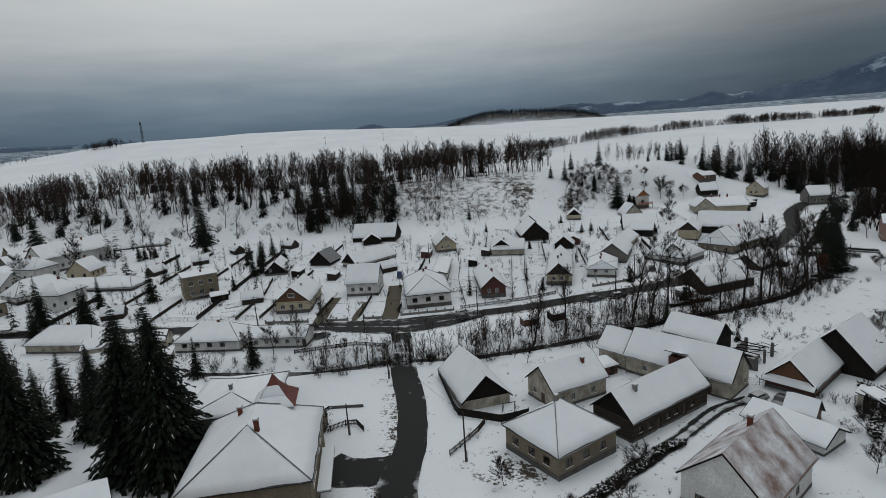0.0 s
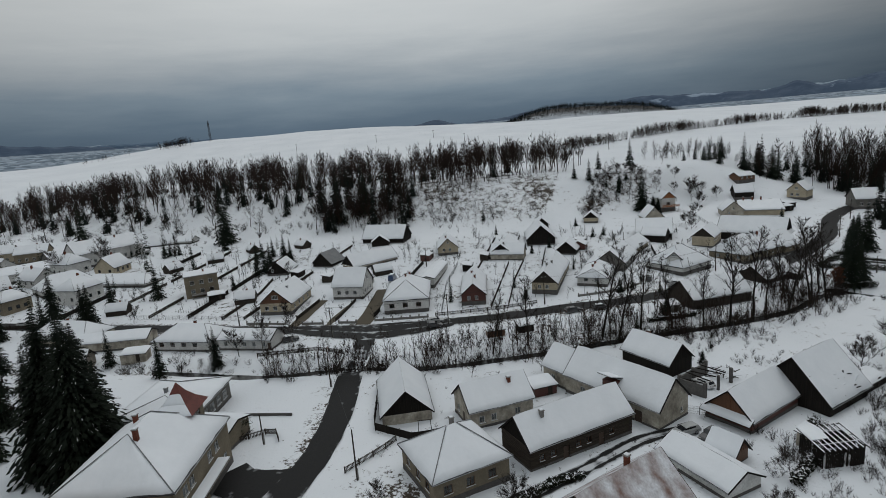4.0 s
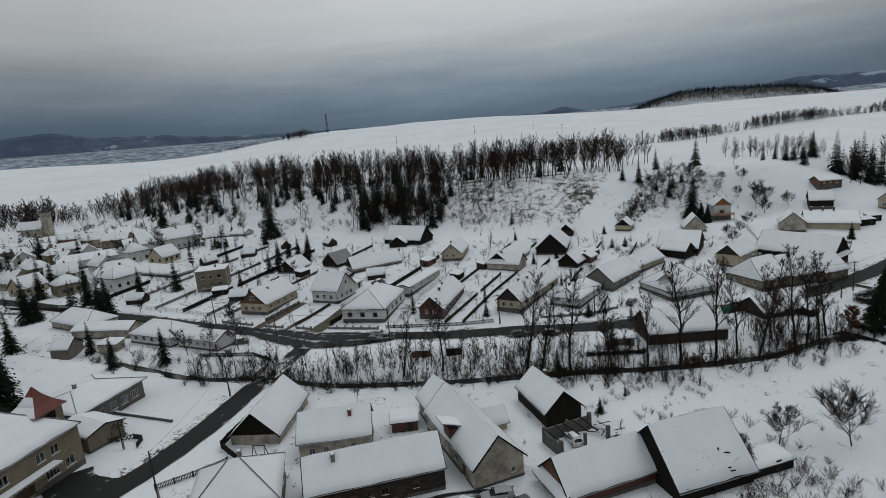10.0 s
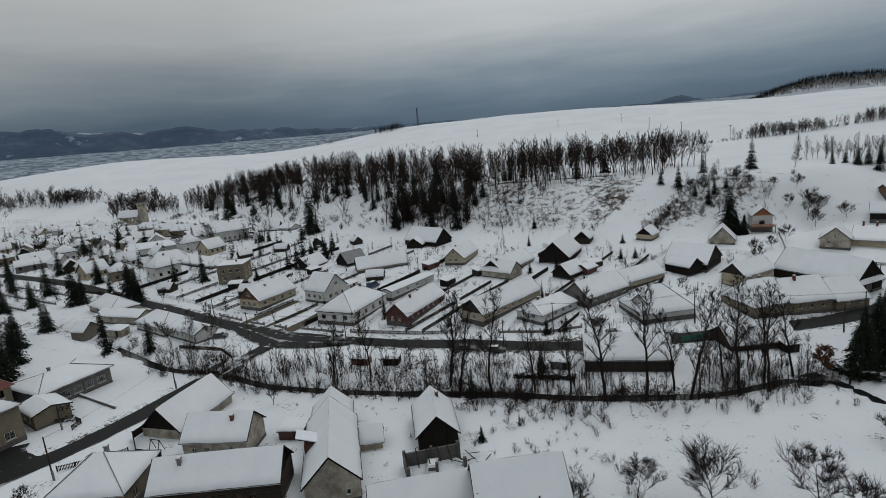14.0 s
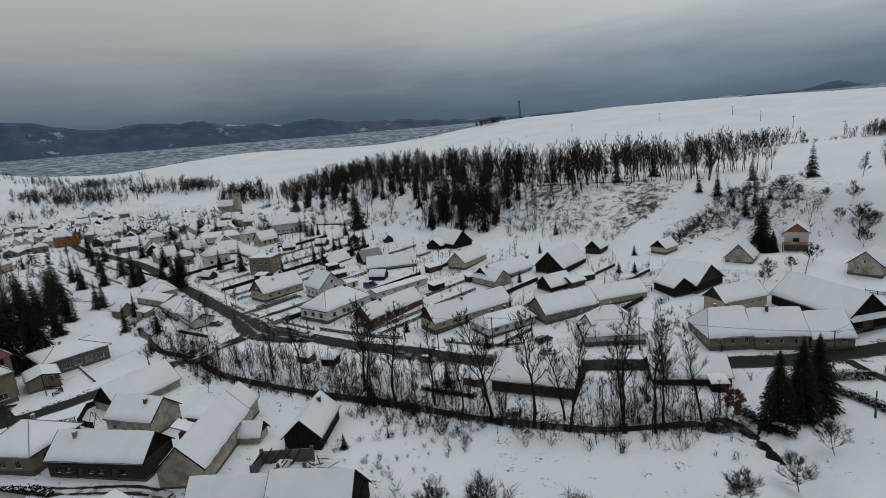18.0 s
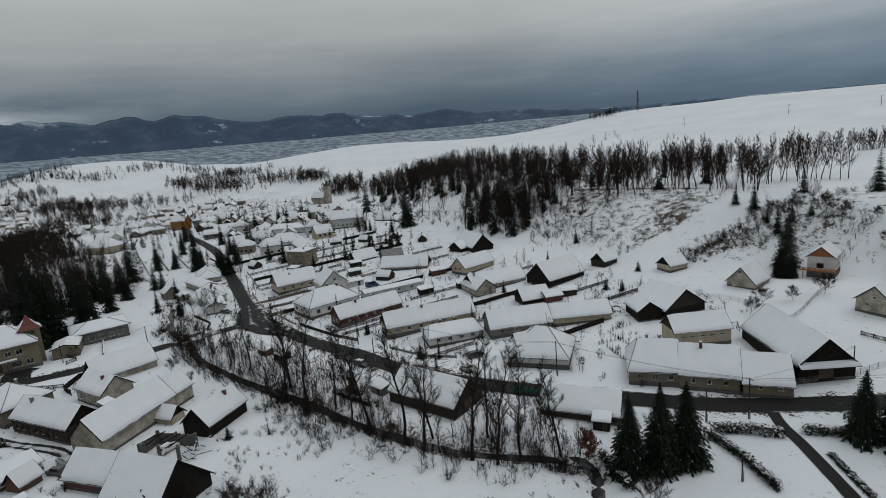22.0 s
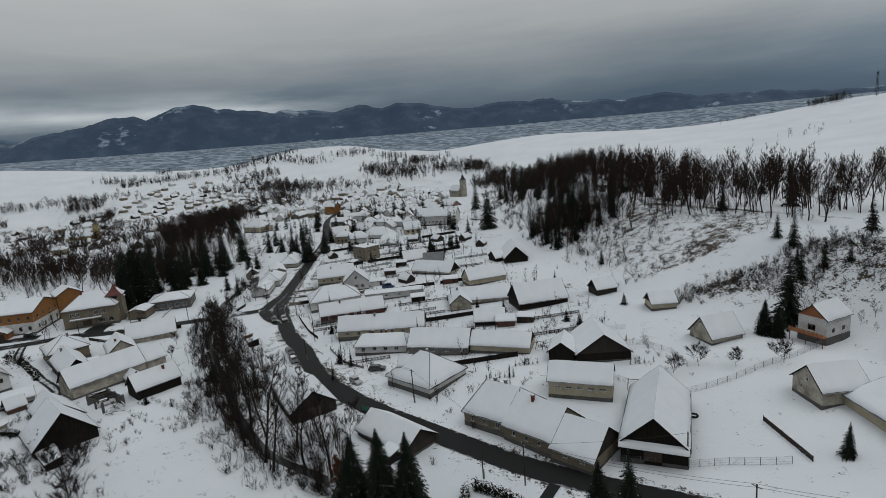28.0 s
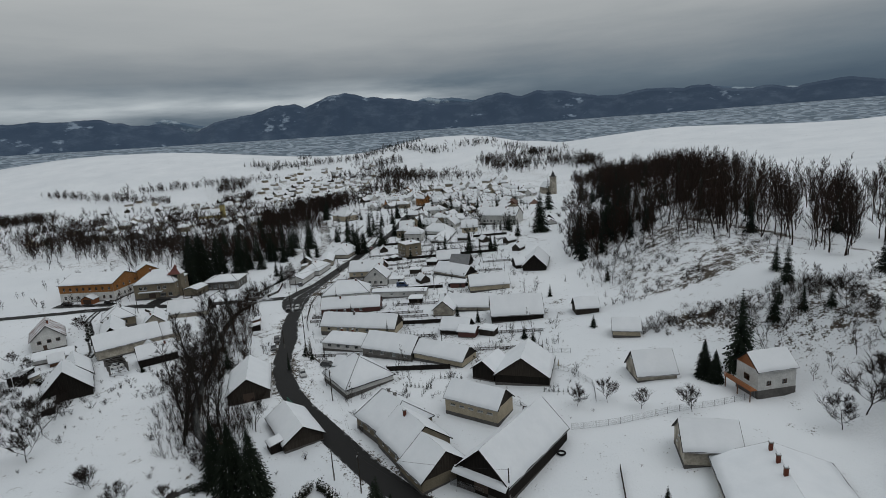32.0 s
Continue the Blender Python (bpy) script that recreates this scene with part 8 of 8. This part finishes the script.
def car(x, y, turn, paint, label, kind="estate", snow=0.0, z=None):
    key = (kind, paint)
    L, W, H = {"estate": (4.6, 1.76, 1.45), "hatch": (4.0, 1.70, 1.46), "van": (5.2, 1.95, 2.2)}[kind]
    if key not in CAR_MESH:
        low = [(-L / 2, 0.32), (-L / 2, 0.74), (-L / 2 + 0.12, 0.90), (L / 2 - 1.25, 0.94), (L / 2 - 0.25, 0.78), (L / 2, 0.62), (L / 2, 0.32)]
        if kind == "van":
            top = [(-L / 2 + 0.05, 0.92), (-L / 2 + 0.12, H), (L / 2 - 1.7, H), (L / 2 - 0.9, 0.98)]
        else:
            top = [(-L / 2 + 0.10, 0.90), (-L / 2 + (0.45 if kind == "estate" else 0.6), H - 0.04), (-0.4, H), (L / 2 - 2.0, H - 0.06), (L / 2 - 1.15, 0.93)]

        def solid(prof, hw0, hw1, zt):
            g = Geo()
            n = len(prof)
            for s in (-1, 1):
                for px, pz in prof:
                    k = 0 if pz < 0.95 else (pz - 0.9) / (H - 0.9)
                    g.v.append((px, s * (hw0 + (hw1 - hw0) * k), pz))
            g.f.append(tuple(range(n)))
            g.f.append(tuple(range(2 * n - 1, n - 1, -1)))
            for i in range(n):
                j = (i + 1) % n
                g.f.append((i, n + i, n + j, j))
            return g

        CAR_MESH[key] = (solid(low, W / 2, W / 2, H).mesh("body", CAR_PAINT[paint]), solid(top, W / 2 - 0.05, W / 2 - 0.24, H).mesh("cabin", CAR_PAINT[paint]))
    root = thing("car", x, y, gz(x, y) + 0.1 if z is None else z, turn, label, "car", "parked cars")
    part("body", CAR_MESH[key][0], None, root)
    cab = part("cabin", CAR_MESH[key][1], None, root)
    zc, hh = (0.9 + H) / 2 + 0.05, (H - 0.9) * 0.55
    for s in (-1, 1):
        part("side_window", Geo().box((-0.25, s * (W / 2 - 0.135), zc), (L * 0.46, 0.03, hh)), M["pane_dark"], cab)
    part("windscreen", Geo().poly((L / 2 - 1.22, -W / 2 + 0.16, 0.98), (L / 2 - 1.22, W / 2 - 0.16, 0.98), (L / 2 - 1.90, W / 2 - 0.28, H - 0.10), (L / 2 - 1.90, -W / 2 + 0.28, H - 0.10)) if kind != "van" else Geo().poly((L / 2 - 0.88, -W / 2 + 0.1, 1.06), (L / 2 - 0.88, W / 2 - 0.1, 1.06), (L / 2 - 1.55, W / 2 - 0.25, H - 0.12), (L / 2 - 1.55, -W / 2 + 0.25, H - 0.12)), M["pane_dark"], cab)
    part("rear_window", Geo().poly((-L / 2 + 0.10, W / 2 - 0.18, 0.98), (-L / 2 + 0.10, -W / 2 + 0.18, 0.98), (-L / 2 + 0.42, -W / 2 + 0.28, H - 0.12), (-L / 2 + 0.42, W / 2 - 0.28, H - 0.12)), M["pane_dark"], cab)
    for sx in (-1, 1):
        for sy in (-1, 1):
            c = (sx * L * 0.31, sy * (W / 2 - 0.10), 0.32)
            wh = part("wheel", Geo().tube((c[0], c[1] - 0.11, c[2]), (c[0], c[1] + 0.11, c[2]), 0.32, 0.32, 12), M["tyre"], root)
            part("rim", Geo().tube((c[0], c[1] + sy * 0.112, c[2]), (c[0], c[1] + sy * 0.122, c[2]), 0.2, 0.18, 10), M["metal"], wh)
        for sy in (-1, 1):
            part("headlight" if sx > 0 else "tail_light", Geo().box((sx * (L / 2 - 0.02), sy * (W / 2 - 0.3), 0.66), (0.06, 0.36, 0.13)), M["frame_white" if sx > 0 else "brick"], root)
    if snow:
        part("roof_snow", Geo().box((-0.45, 0, H + snow / 2), (L * 0.42, W * 0.66, snow)), M["snow"], root)
    return root


CAR_PAINT = {"silver": car_paint("silver_paint", (0.30, 0.31, 0.31)), "black": car_paint("black_paint", (0.012, 0.012, 0.014)), "blue": car_paint("blue_paint", (0.015, 0.04, 0.10)), "white": car_paint("white_paint", (0.6, 0.6, 0.6)), "red": car_paint("dark_red_paint", (0.12, 0.012, 0.012))}
for x, y, t, p, lab, k, sn in ((50.2, 83.8, 205, "silver", "silver estate car parked in the farmyard", "estate", 0.0), (53.4, 82.4, 220, "black", "black car half hidden behind a garage", "hatch", 0.0), (4.6, 141.0, 12, "silver", "silver estate car parked at the roadside", "estate", 0.0), (4.9, 137.4, 12, "black", "black car parked beside the road", "hatch", 0.0),
                               (41.0, 145.3, 20, "black", "black estate car parked beside the road", "estate", 0.0), (48.2, 146.8, 18, "black", "black estate car parked beside the road", "estate", 0.05), (71.6, 163.6, 28, "silver", "silver hatchback parked at the roadside", "hatch", 0.0), (66.4, 169.6, 75, "black", "black car parked in a driveway", "estate", 0.0),
                               (-31.5, 131.2, 30, "black", "dark car parked above the stream", "hatch", 0.06), (-13.5, 30.6, 92, "black", "black car in front of the long building", "estate", 0.0), (-14.4, 49.4, 80, "black", "dark car beside the large house", "hatch", 0.05),
                               (-14.8, 181.6, 88, "blue", "blue van at the end of the driveway", "van", 0.1), (58.6, 100.6, 120, "white", "pale car standing inside the ruined garage", "hatch", 0.12), (-112, 150.6, 4, "red", "dark red car parked on the village road", "hatch", 0.04), (-126, 152.0, 4, "silver", "silver car parked on the village road", "estate", 0.04), (142, 262, 60, "black", "black car in the upper yard", "estate", 0.08)):
    car(x, y, t, p, lab, k, sn)

# ---- yards: the ruin, sheds and odds and ends ----
ruin = thing("ruined_garage", 58.8, 100.5, gz(58.8, 100.5), 42, "roofless concrete garage ruin with charred beams and planks", "ruin")
for x, y, w in ((-4.2, -2.4, 0.5), (-4.2, 2.4, 0.5), (0.2, -2.4, 0.4), (0.2, 2.4, 0.4), (4.6, -2.4, 0.5), (4.6, 2.4, 0.55)):
    part("pillar", Geo().box((x, y, 1.2), (w, w, 3.2)), M["plinth"], ruin)
part("back_wall", Geo().box((0.2, 2.5, 1.0), (8.6, 0.3, 2.6)), M["plinth"], ruin)
part("cross_wall", Geo().box((-4.3, 0, 1.0), (0.3, 4.6, 2.5)), M["plinth"], ruin)
for k in range(5):
    part("beam", Geo().beam((-4.2 + k * 1.7, -2.4, 2.7 + R_D.uniform(-0.2, 0.3)), (-4.0 + k * 1.7, 2.5, 2.7 + R_D.uniform(-0.6, 0.3)), 0.16), M["darkwood"], ruin)
for k in range(26):
    a = Vector((5.6 + R_D.uniform(-1.4, 2.6), R_D.uniform(-1.8, 2.6), R_D.uniform(0.0, 0.9)))
    d = Vector((R_D.uniform(-1, 1), R_D.uniform(-1, 1), R_D.uniform(-0.1, 0.35))).normalized() * R_D.uniform(1.4, 3.0)
    part("plank", Geo().beam(a, a + d, 0.16, 0.06), M["greywood" if k % 2 else "snow"], ruin)

rh = thing("rubble_heap", 77.9, 93.4, 5.8, 36, "broken rafters and debris with a dark sheet for the roof hole", "debris")
# no hole is cut: a dark sheet over the snow imitates its shade
g = Geo()
g.poly(*[(x, y, y * 1.0 + 0.36) for x, y in ((-3.0, -0.5), (-1.6, -1.3), (0.2, -0.9), (1.4, -1.6), (3.0, -1.2), (3.4, 0.2), (2.2, 0.7), (2.4, 1.3), (0.6, 1.0), (-0.8, 1.6), (-1.7, 0.7))])
part("opening", g, M["roofdark"], rh, "dark sheet laid over the snow for the hole's darkness")
for k in range(26):
    y = R_D.uniform(-1.4, 1.3)
    a = Vector((R_D.uniform(-2.8, 3.0), y, y + 0.45))
    part("broken_rafter", Geo().beam(a, a + Vector((R_D.uniform(-1.3, 1.3), R_D.uniform(-0.6, 0.5), R_D.uniform(-0.5, 0.7))), 0.20, 0.1), M["darkwood" if k % 4 else "snow"], rh)
# dark blocks on the snow stand for the darkness of small holes
for k in range(20):
    u, v = R_D.uniform(-6.5, 4.0), R_D.uniform(-2.4, 3.4)
    part("bare_tile", Geo().box((u, v, v + 0.40), (0.34, 0.24, 0.14)), M["darkwood"], rh)
dorm = thing("dormer", 41.4, 93.0, 7.0, 131, "shed dormer with dark red boards and snow on the grey farmhouse", "dormer")
part("cheek", Geo().box((0, 0.5, 0.2), (2.5, 2.0, 1.5)), M["redwood"], dorm)
part("roof", Geo().beam((0, -0.9, 1.05), (0, 2.6, 2.35), 3.0, 0.10), M["roofdark"], dorm)
part("roof_snow", Geo().beam((0, -0.9, 1.18), (0, 2.6, 2.48), 2.9, 0.14), M["snow"], dorm)


def bridge_rail(a, b, label):
    z = max(gz(*a), gz(*b))
    root = thing("bridge_parapet", a[0], a[1], z, 0, label, "bridge parapet", "bridge parapets")
    d = Vector((b[0] - a[0], b[1] - a[1], 0))
    part("wall", Geo().beam((0, 0, 0.1), d + Vector((0, 0, 0.1)), 0.3, 1.2), M["concrete"], root)
    part("coping_snow", Geo().beam((0, 0, 0.76), d + Vector((0, 0, 0.76)), 0.34, 0.12), M["snow"], root)


root = thing("lawn_kerb", -33.7, 92.8, gz(-33.7, 92.8), 0, "long low dark concrete kerb at the edge of the lawn", "kerb")
part("kerb", Geo().beam((0, 0, 0.15), (17.4, -0.4, 0.15), 0.35, 0.7), M["plinth"], root)
part("kerb_snow", Geo().beam((0, 0.25, 0.50), (17.4, -0.15, 0.50), 0.5, 0.1), M["snow"], root)
bridge_rail((-13.9, 113.2), (-14.4, 119.6), "low concrete bridge parapet with snow")
bridge_rail((-7.6, 113.0), (-8.0, 119.4), "low concrete bridge parapet with snow")


def garden_shed(x, y, turn, L, w, h, mat, label):
    z = gz(x, y)
    root = thing("shed", x, y, z, turn, label, "shed")
    part("wall", Geo().box((0, 0, h / 2 - 0.3), (L, w, h + 0.6)), M[mat], root)
    g = Geo()
    slab(g, [(-L / 2 - 0.3, -w / 2 - 0.3, h - 0.1), (L / 2 + 0.3, -w / 2 - 0.3, h - 0.1), (L / 2 + 0.3, w / 2 + 0.3, h + 0.5), (-L / 2 - 0.3, w / 2 + 0.3, h + 0.5)], 0.12)
    ro = part("roof", g, M["roofdark"], root)
    g = Geo()
    snow_sheet(g, [(-L / 2 - 0.3, -w / 2 - 0.3, h - 0.1), (L / 2 + 0.3, -w / 2 - 0.3, h - 0.1), (L / 2 + 0.3, w / 2 + 0.3, h + 0.5), (-L / 2 - 0.3, w / 2 + 0.3, h + 0.5)], 0.18, R_D, 6, 3)
    part("roof_snow", g, M["snow"], ro, smooth=True)
    part("door", Geo().box((L * 0.2, -w / 2 - 0.03, 0.95), (0.9, 0.06, 1.9)), M["greywood"], root)


for q in ((27.7, 133.0, 20, 3.6, 3.0, 1.9, "darkwood"), (20.5, 130.5, 15, 4.2, 2.6, 1.8, "brownwood"), (65.2, 143.6, 12, 4.0, 2.6, 1.9, "grey"), (29.5, 99.6, 24, 4.5, 3.2, 2.0, "redwood"), (66.6, 80.4, 40, 3.2, 2.6, 1.9, "worn"), (84.4, 98.6, 36, 9.0, 3.0, 1.6, "darkwood"), (-6.0, 206, 80, 6, 3.4, 2.1, "redwood"), (-52, 192, 80, 5, 3, 2.0, "darkwood"),
          (-23, 178, 85, 6.4, 3.4, 2.2, "white"), (52.6, 216.6, 60, 5, 3, 2.0, "greywood"), (107.4, 168.2, 36, 3.0, 2.6, 2.0, "darkwood"), (-38, 185, 80, 5, 3, 2.1, "greywood"), (10.5, 190, 85, 5, 3, 2.0, "darkwood"), (146, 256, 20, 5, 3.2, 2.2, "darkwood"), (150, 262, 20, 4.4, 3.2, 2.2, "darkwood"), (16.5, 202, 70, 4.4, 3, 2.0, "greywood"), (-72, 170, 30, 5, 3, 2.0, "darkwood"), (-68.0, 122.4, 10, 6, 3.2, 2.1, "worn")):
    garden_shed(*q, "small lean-to %s with snow on the roof" % {"darkwood": "of dark boards", "brownwood": "of brown boards", "grey": "of grey blocks", "redwood": "of red boards", "worn": "of worn plaster", "white": "of white plaster", "greywood": "of weathered boards"}[q[6]])
old = thing("derelict_shed", 67.4, 77.0, gz(67.4, 77.0), 12, "derelict dark board shed with snow in strips on bare rafters", "shed")
for a, b in (((-3, -2.2), (3, -2.2)), ((3, -2.2), (3, 2.2)), ((3, 2.2), (-3, 2.2)), ((-3, 2.2), (-3, -2.2))):
    g = Geo()
    d = Vector((b[0] - a[0], b[1] - a[1], 0))
    n = int(d.length / 0.3)
    for k in range(n):
        if R_D.random() < 0.9:
            g.box((a[0] + d.x * (k + 0.5) / n, a[1] + d.y * (k + 0.5) / n, 1.25 + R_D.uniform(-0.15, 0.1)), (0.26, 0.04, 3.1), math.atan2(d.y, d.x))
    tagged(part("board_wall", g, M["darkwood"], old), kind="stuff")
for k in range(9):
    x = -3.2 + 0.8 * k
    ra = part("rafter", Geo().beam((x, -2.6, 2.7), (x, 2.6, 3.5), 0.12, 0.14), M["darkwood"], old)
    part("rafter_snow", Geo().beam((x, -2.5, 2.83), (x, 2.5, 3.60), 0.16, 0.08), M["snow"], ra)
for k in range(5):
    y = -2.3 + 1.15 * k
    part("batten", Geo().beam((-3.3, y, 2.85 + 0.154 * (y + 2.3)), (3.3, y, 2.85 + 0.154 * (y + 2.3)), 0.14, 0.06), M["snow" if k % 2 else "darkwood"], old)
part("roof_snow", Geo().beam((-1.9, -0.2, 3.22), (-1.9, 2.6, 3.66), 2.6, 0.12), M["snow"], old)
root = thing("sign_pole", -17.9, 118.2, gz(-17.9, 118.2), 20, "leaning red and white barrier pole by the bridge", "pole")
for k in range(6):
    part("band", Geo().tube((0.08 * k, 0, 0.6 * k - 0.1), (0.08 * (k + 1), 0, 0.6 * k + 0.5), 0.06, 0.06, 6), M["brick" if k % 2 else "frame_white"], root)
root = thing("tractor_tyre", 115.5, 228.6, gz(115.5, 228.6), 0, "old tractor tyre lying in the snow", "tyre")
for k in range(14):
    w0, w1 = 2 * math.pi * k / 14, 2 * math.pi * (k + 1) / 14
    part("tread", Geo().tube((0.75 * math.cos(w0), 0.75 * math.sin(w0), 0.18), (0.75 * math.cos(w1), 0.75 * math.sin(w1), 0.18), 0.2, 0.2, 6), M["tyre"], root)
root = thing("closed_parasol", 81.6, 233.4, gz(81.6, 233.4), 0, "closed pale parasol standing in a garden", "parasol")
part("pole", Geo().tube((0, 0, -0.2), (0, 0, 2.6), 0.04, 0.03, 6), M["metal"], root)
part("canopy", Geo().tube((0, 0, 0.9), (0, 0, 2.5), 0.26, 0.05, 8), M["cream"], root)
for x, y, t in ((74.8, 212.4, 30), (9.4, 85.6, 10), (101.5, 223.5, 60)):
    root = thing("garden_swing", x, y, gz(x, y), t, "simple wooden swing frame in a snowy yard", "swing")
    for s in (-1, 1):
        for q in (-1, 1):
            part("leg", Geo().beam((s * 1.1, q * 0.8, -0.1), (s * 1.0, 0, 2.2), 0.09), M["greywood"], root)
    part("top_bar", Geo().beam((-1.2, 0, 2.2), (1.2, 0, 2.2), 0.1), M["greywood"], root)
net = thing("tarpaulin_fence", 87.0, 164.4, gz(87.0, 164.4), 38, "green tarpaulin stretched along a yard fence", "tarpaulin")
part("sheet", Geo().box((2.6, 0, 0.8), (6.0, 0.06, 1.2)), M["green_net"], net)
# garden shrubs, perennials and stacked clutter in the yards
pl = []
while len(pl) < 620:
    x, y = R_D.uniform(-120, 118), R_D.uniform(142, 238)
    if line_distance(np.array([x]), np.array([y]), MAIN_LINE)[0] > 5 and free(x, y, 6.5) and not (x > 105 and y > 205):
        pl.append((x, y, R_D.uniform(0.4, 1.3) if R_D.random() < 0.75 else R_D.uniform(1.5, 2.8), R_D.uniform(0, 6.28), R_D.randrange(6)))
for _ in range(150):
    x, y = R_D.uniform(2, 64), R_D.uniform(56, 112)
    if free(x, y, 7.5):
        pl.append((x, y, R_D.uniform(0.3, 1.1), R_D.uniform(0, 6.28), R_D.randrange(6)))
for _ in range(260):
    x, y = R_D.uniform(-420, -120), R_D.uniform(100, 270)
    if free(x, y, 8):
        pl.append((x, y, R_D.uniform(0.8, 2.6), R_D.uniform(0, 6.28), R_D.randrange(6)))
woodland("garden_shrubs", pl, SHRUB, M["twig"], "small leafless shrubs and stalks in the snowy gardens", "shrubs")
pl = []
while len(pl) < 250:
    x, y = R_D.uniform(-330, 110), R_D.uniform(144, 238)
    if line_distance(np.array([x]), np.array([y]), MAIN_LINE)[0] > 6 and free(x, y, 8.5) and x < 95:
        pl.append((x, y, R_D.uniform(2.6, 6.5), R_D.uniform(0, 6.28), R_D.randrange(4)))
woodland("garden_fruit_trees", pl, SLIM, M["twig"], "small leafless fruit trees in village gardens", "trees")
pf = []
while len(pf) < 70:
    x, y = R_D.uniform(-430, 60), R_D.uniform(144, 250)
    if line_distance(np.array([x]), np.array([y]), MAIN_LINE)[0] > 6 and free(x, y, 8.5) and (x < -80 or R_D.random() < 0.25):
        pf.append((x, y, R_D.uniform(1.6, 4.0) if x > -120 else R_D.uniform(4, 11), R_D.uniform(0, 6.28), R_D.randrange(4)))
for _ in range(90):
    x, y = R_D.uniform(-330, -60), R_D.uniform(148, 262)
    if line_distance(np.array([x]), np.array([y]), MAIN_LINE)[0] > 6 and free(x, y, 8.5):
        pf.append((x, y, R_D.uniform(3, 9), R_D.uniform(0, 6.28), R_D.randrange(4)))
for _ in range(190):
    x, y = R_D.uniform(-430, -125), R_D.uniform(112, 262)
    if line_distance(np.array([x]), np.array([y]), MAIN_LINE)[0] > 6 and free(x, y, 7):
        pf.append((x, y, R_D.uniform(6, 16), R_D.uniform(0, 6.28), R_D.randrange(4)))
rows_of = 0
while rows_of < 26:
    x, y, a = R_D.uniform(-110, 100), R_D.uniform(150, 232), R_D.choice((1.25, 1.35, -0.3))
    if line_distance(np.array([x]), np.array([y]), MAIN_LINE)[0] < 9 or not free(x, y, 10):
        continue
    rows_of += 1
    for k in range(R_D.randrange(4, 11)):
        px, py = x + 1.1 * k * math.cos(a), y + 1.1 * k * math.sin(a)
        if free(px, py, 7):
            pf.append((px, py, R_D.uniform(1.2, 2.3), R_D.uniform(0, 6.28), R_D.randrange(4)))
woodland("garden_conifers", pf, TINY_FIR, M["needle"], "small dark conifers in village gardens", "trees")
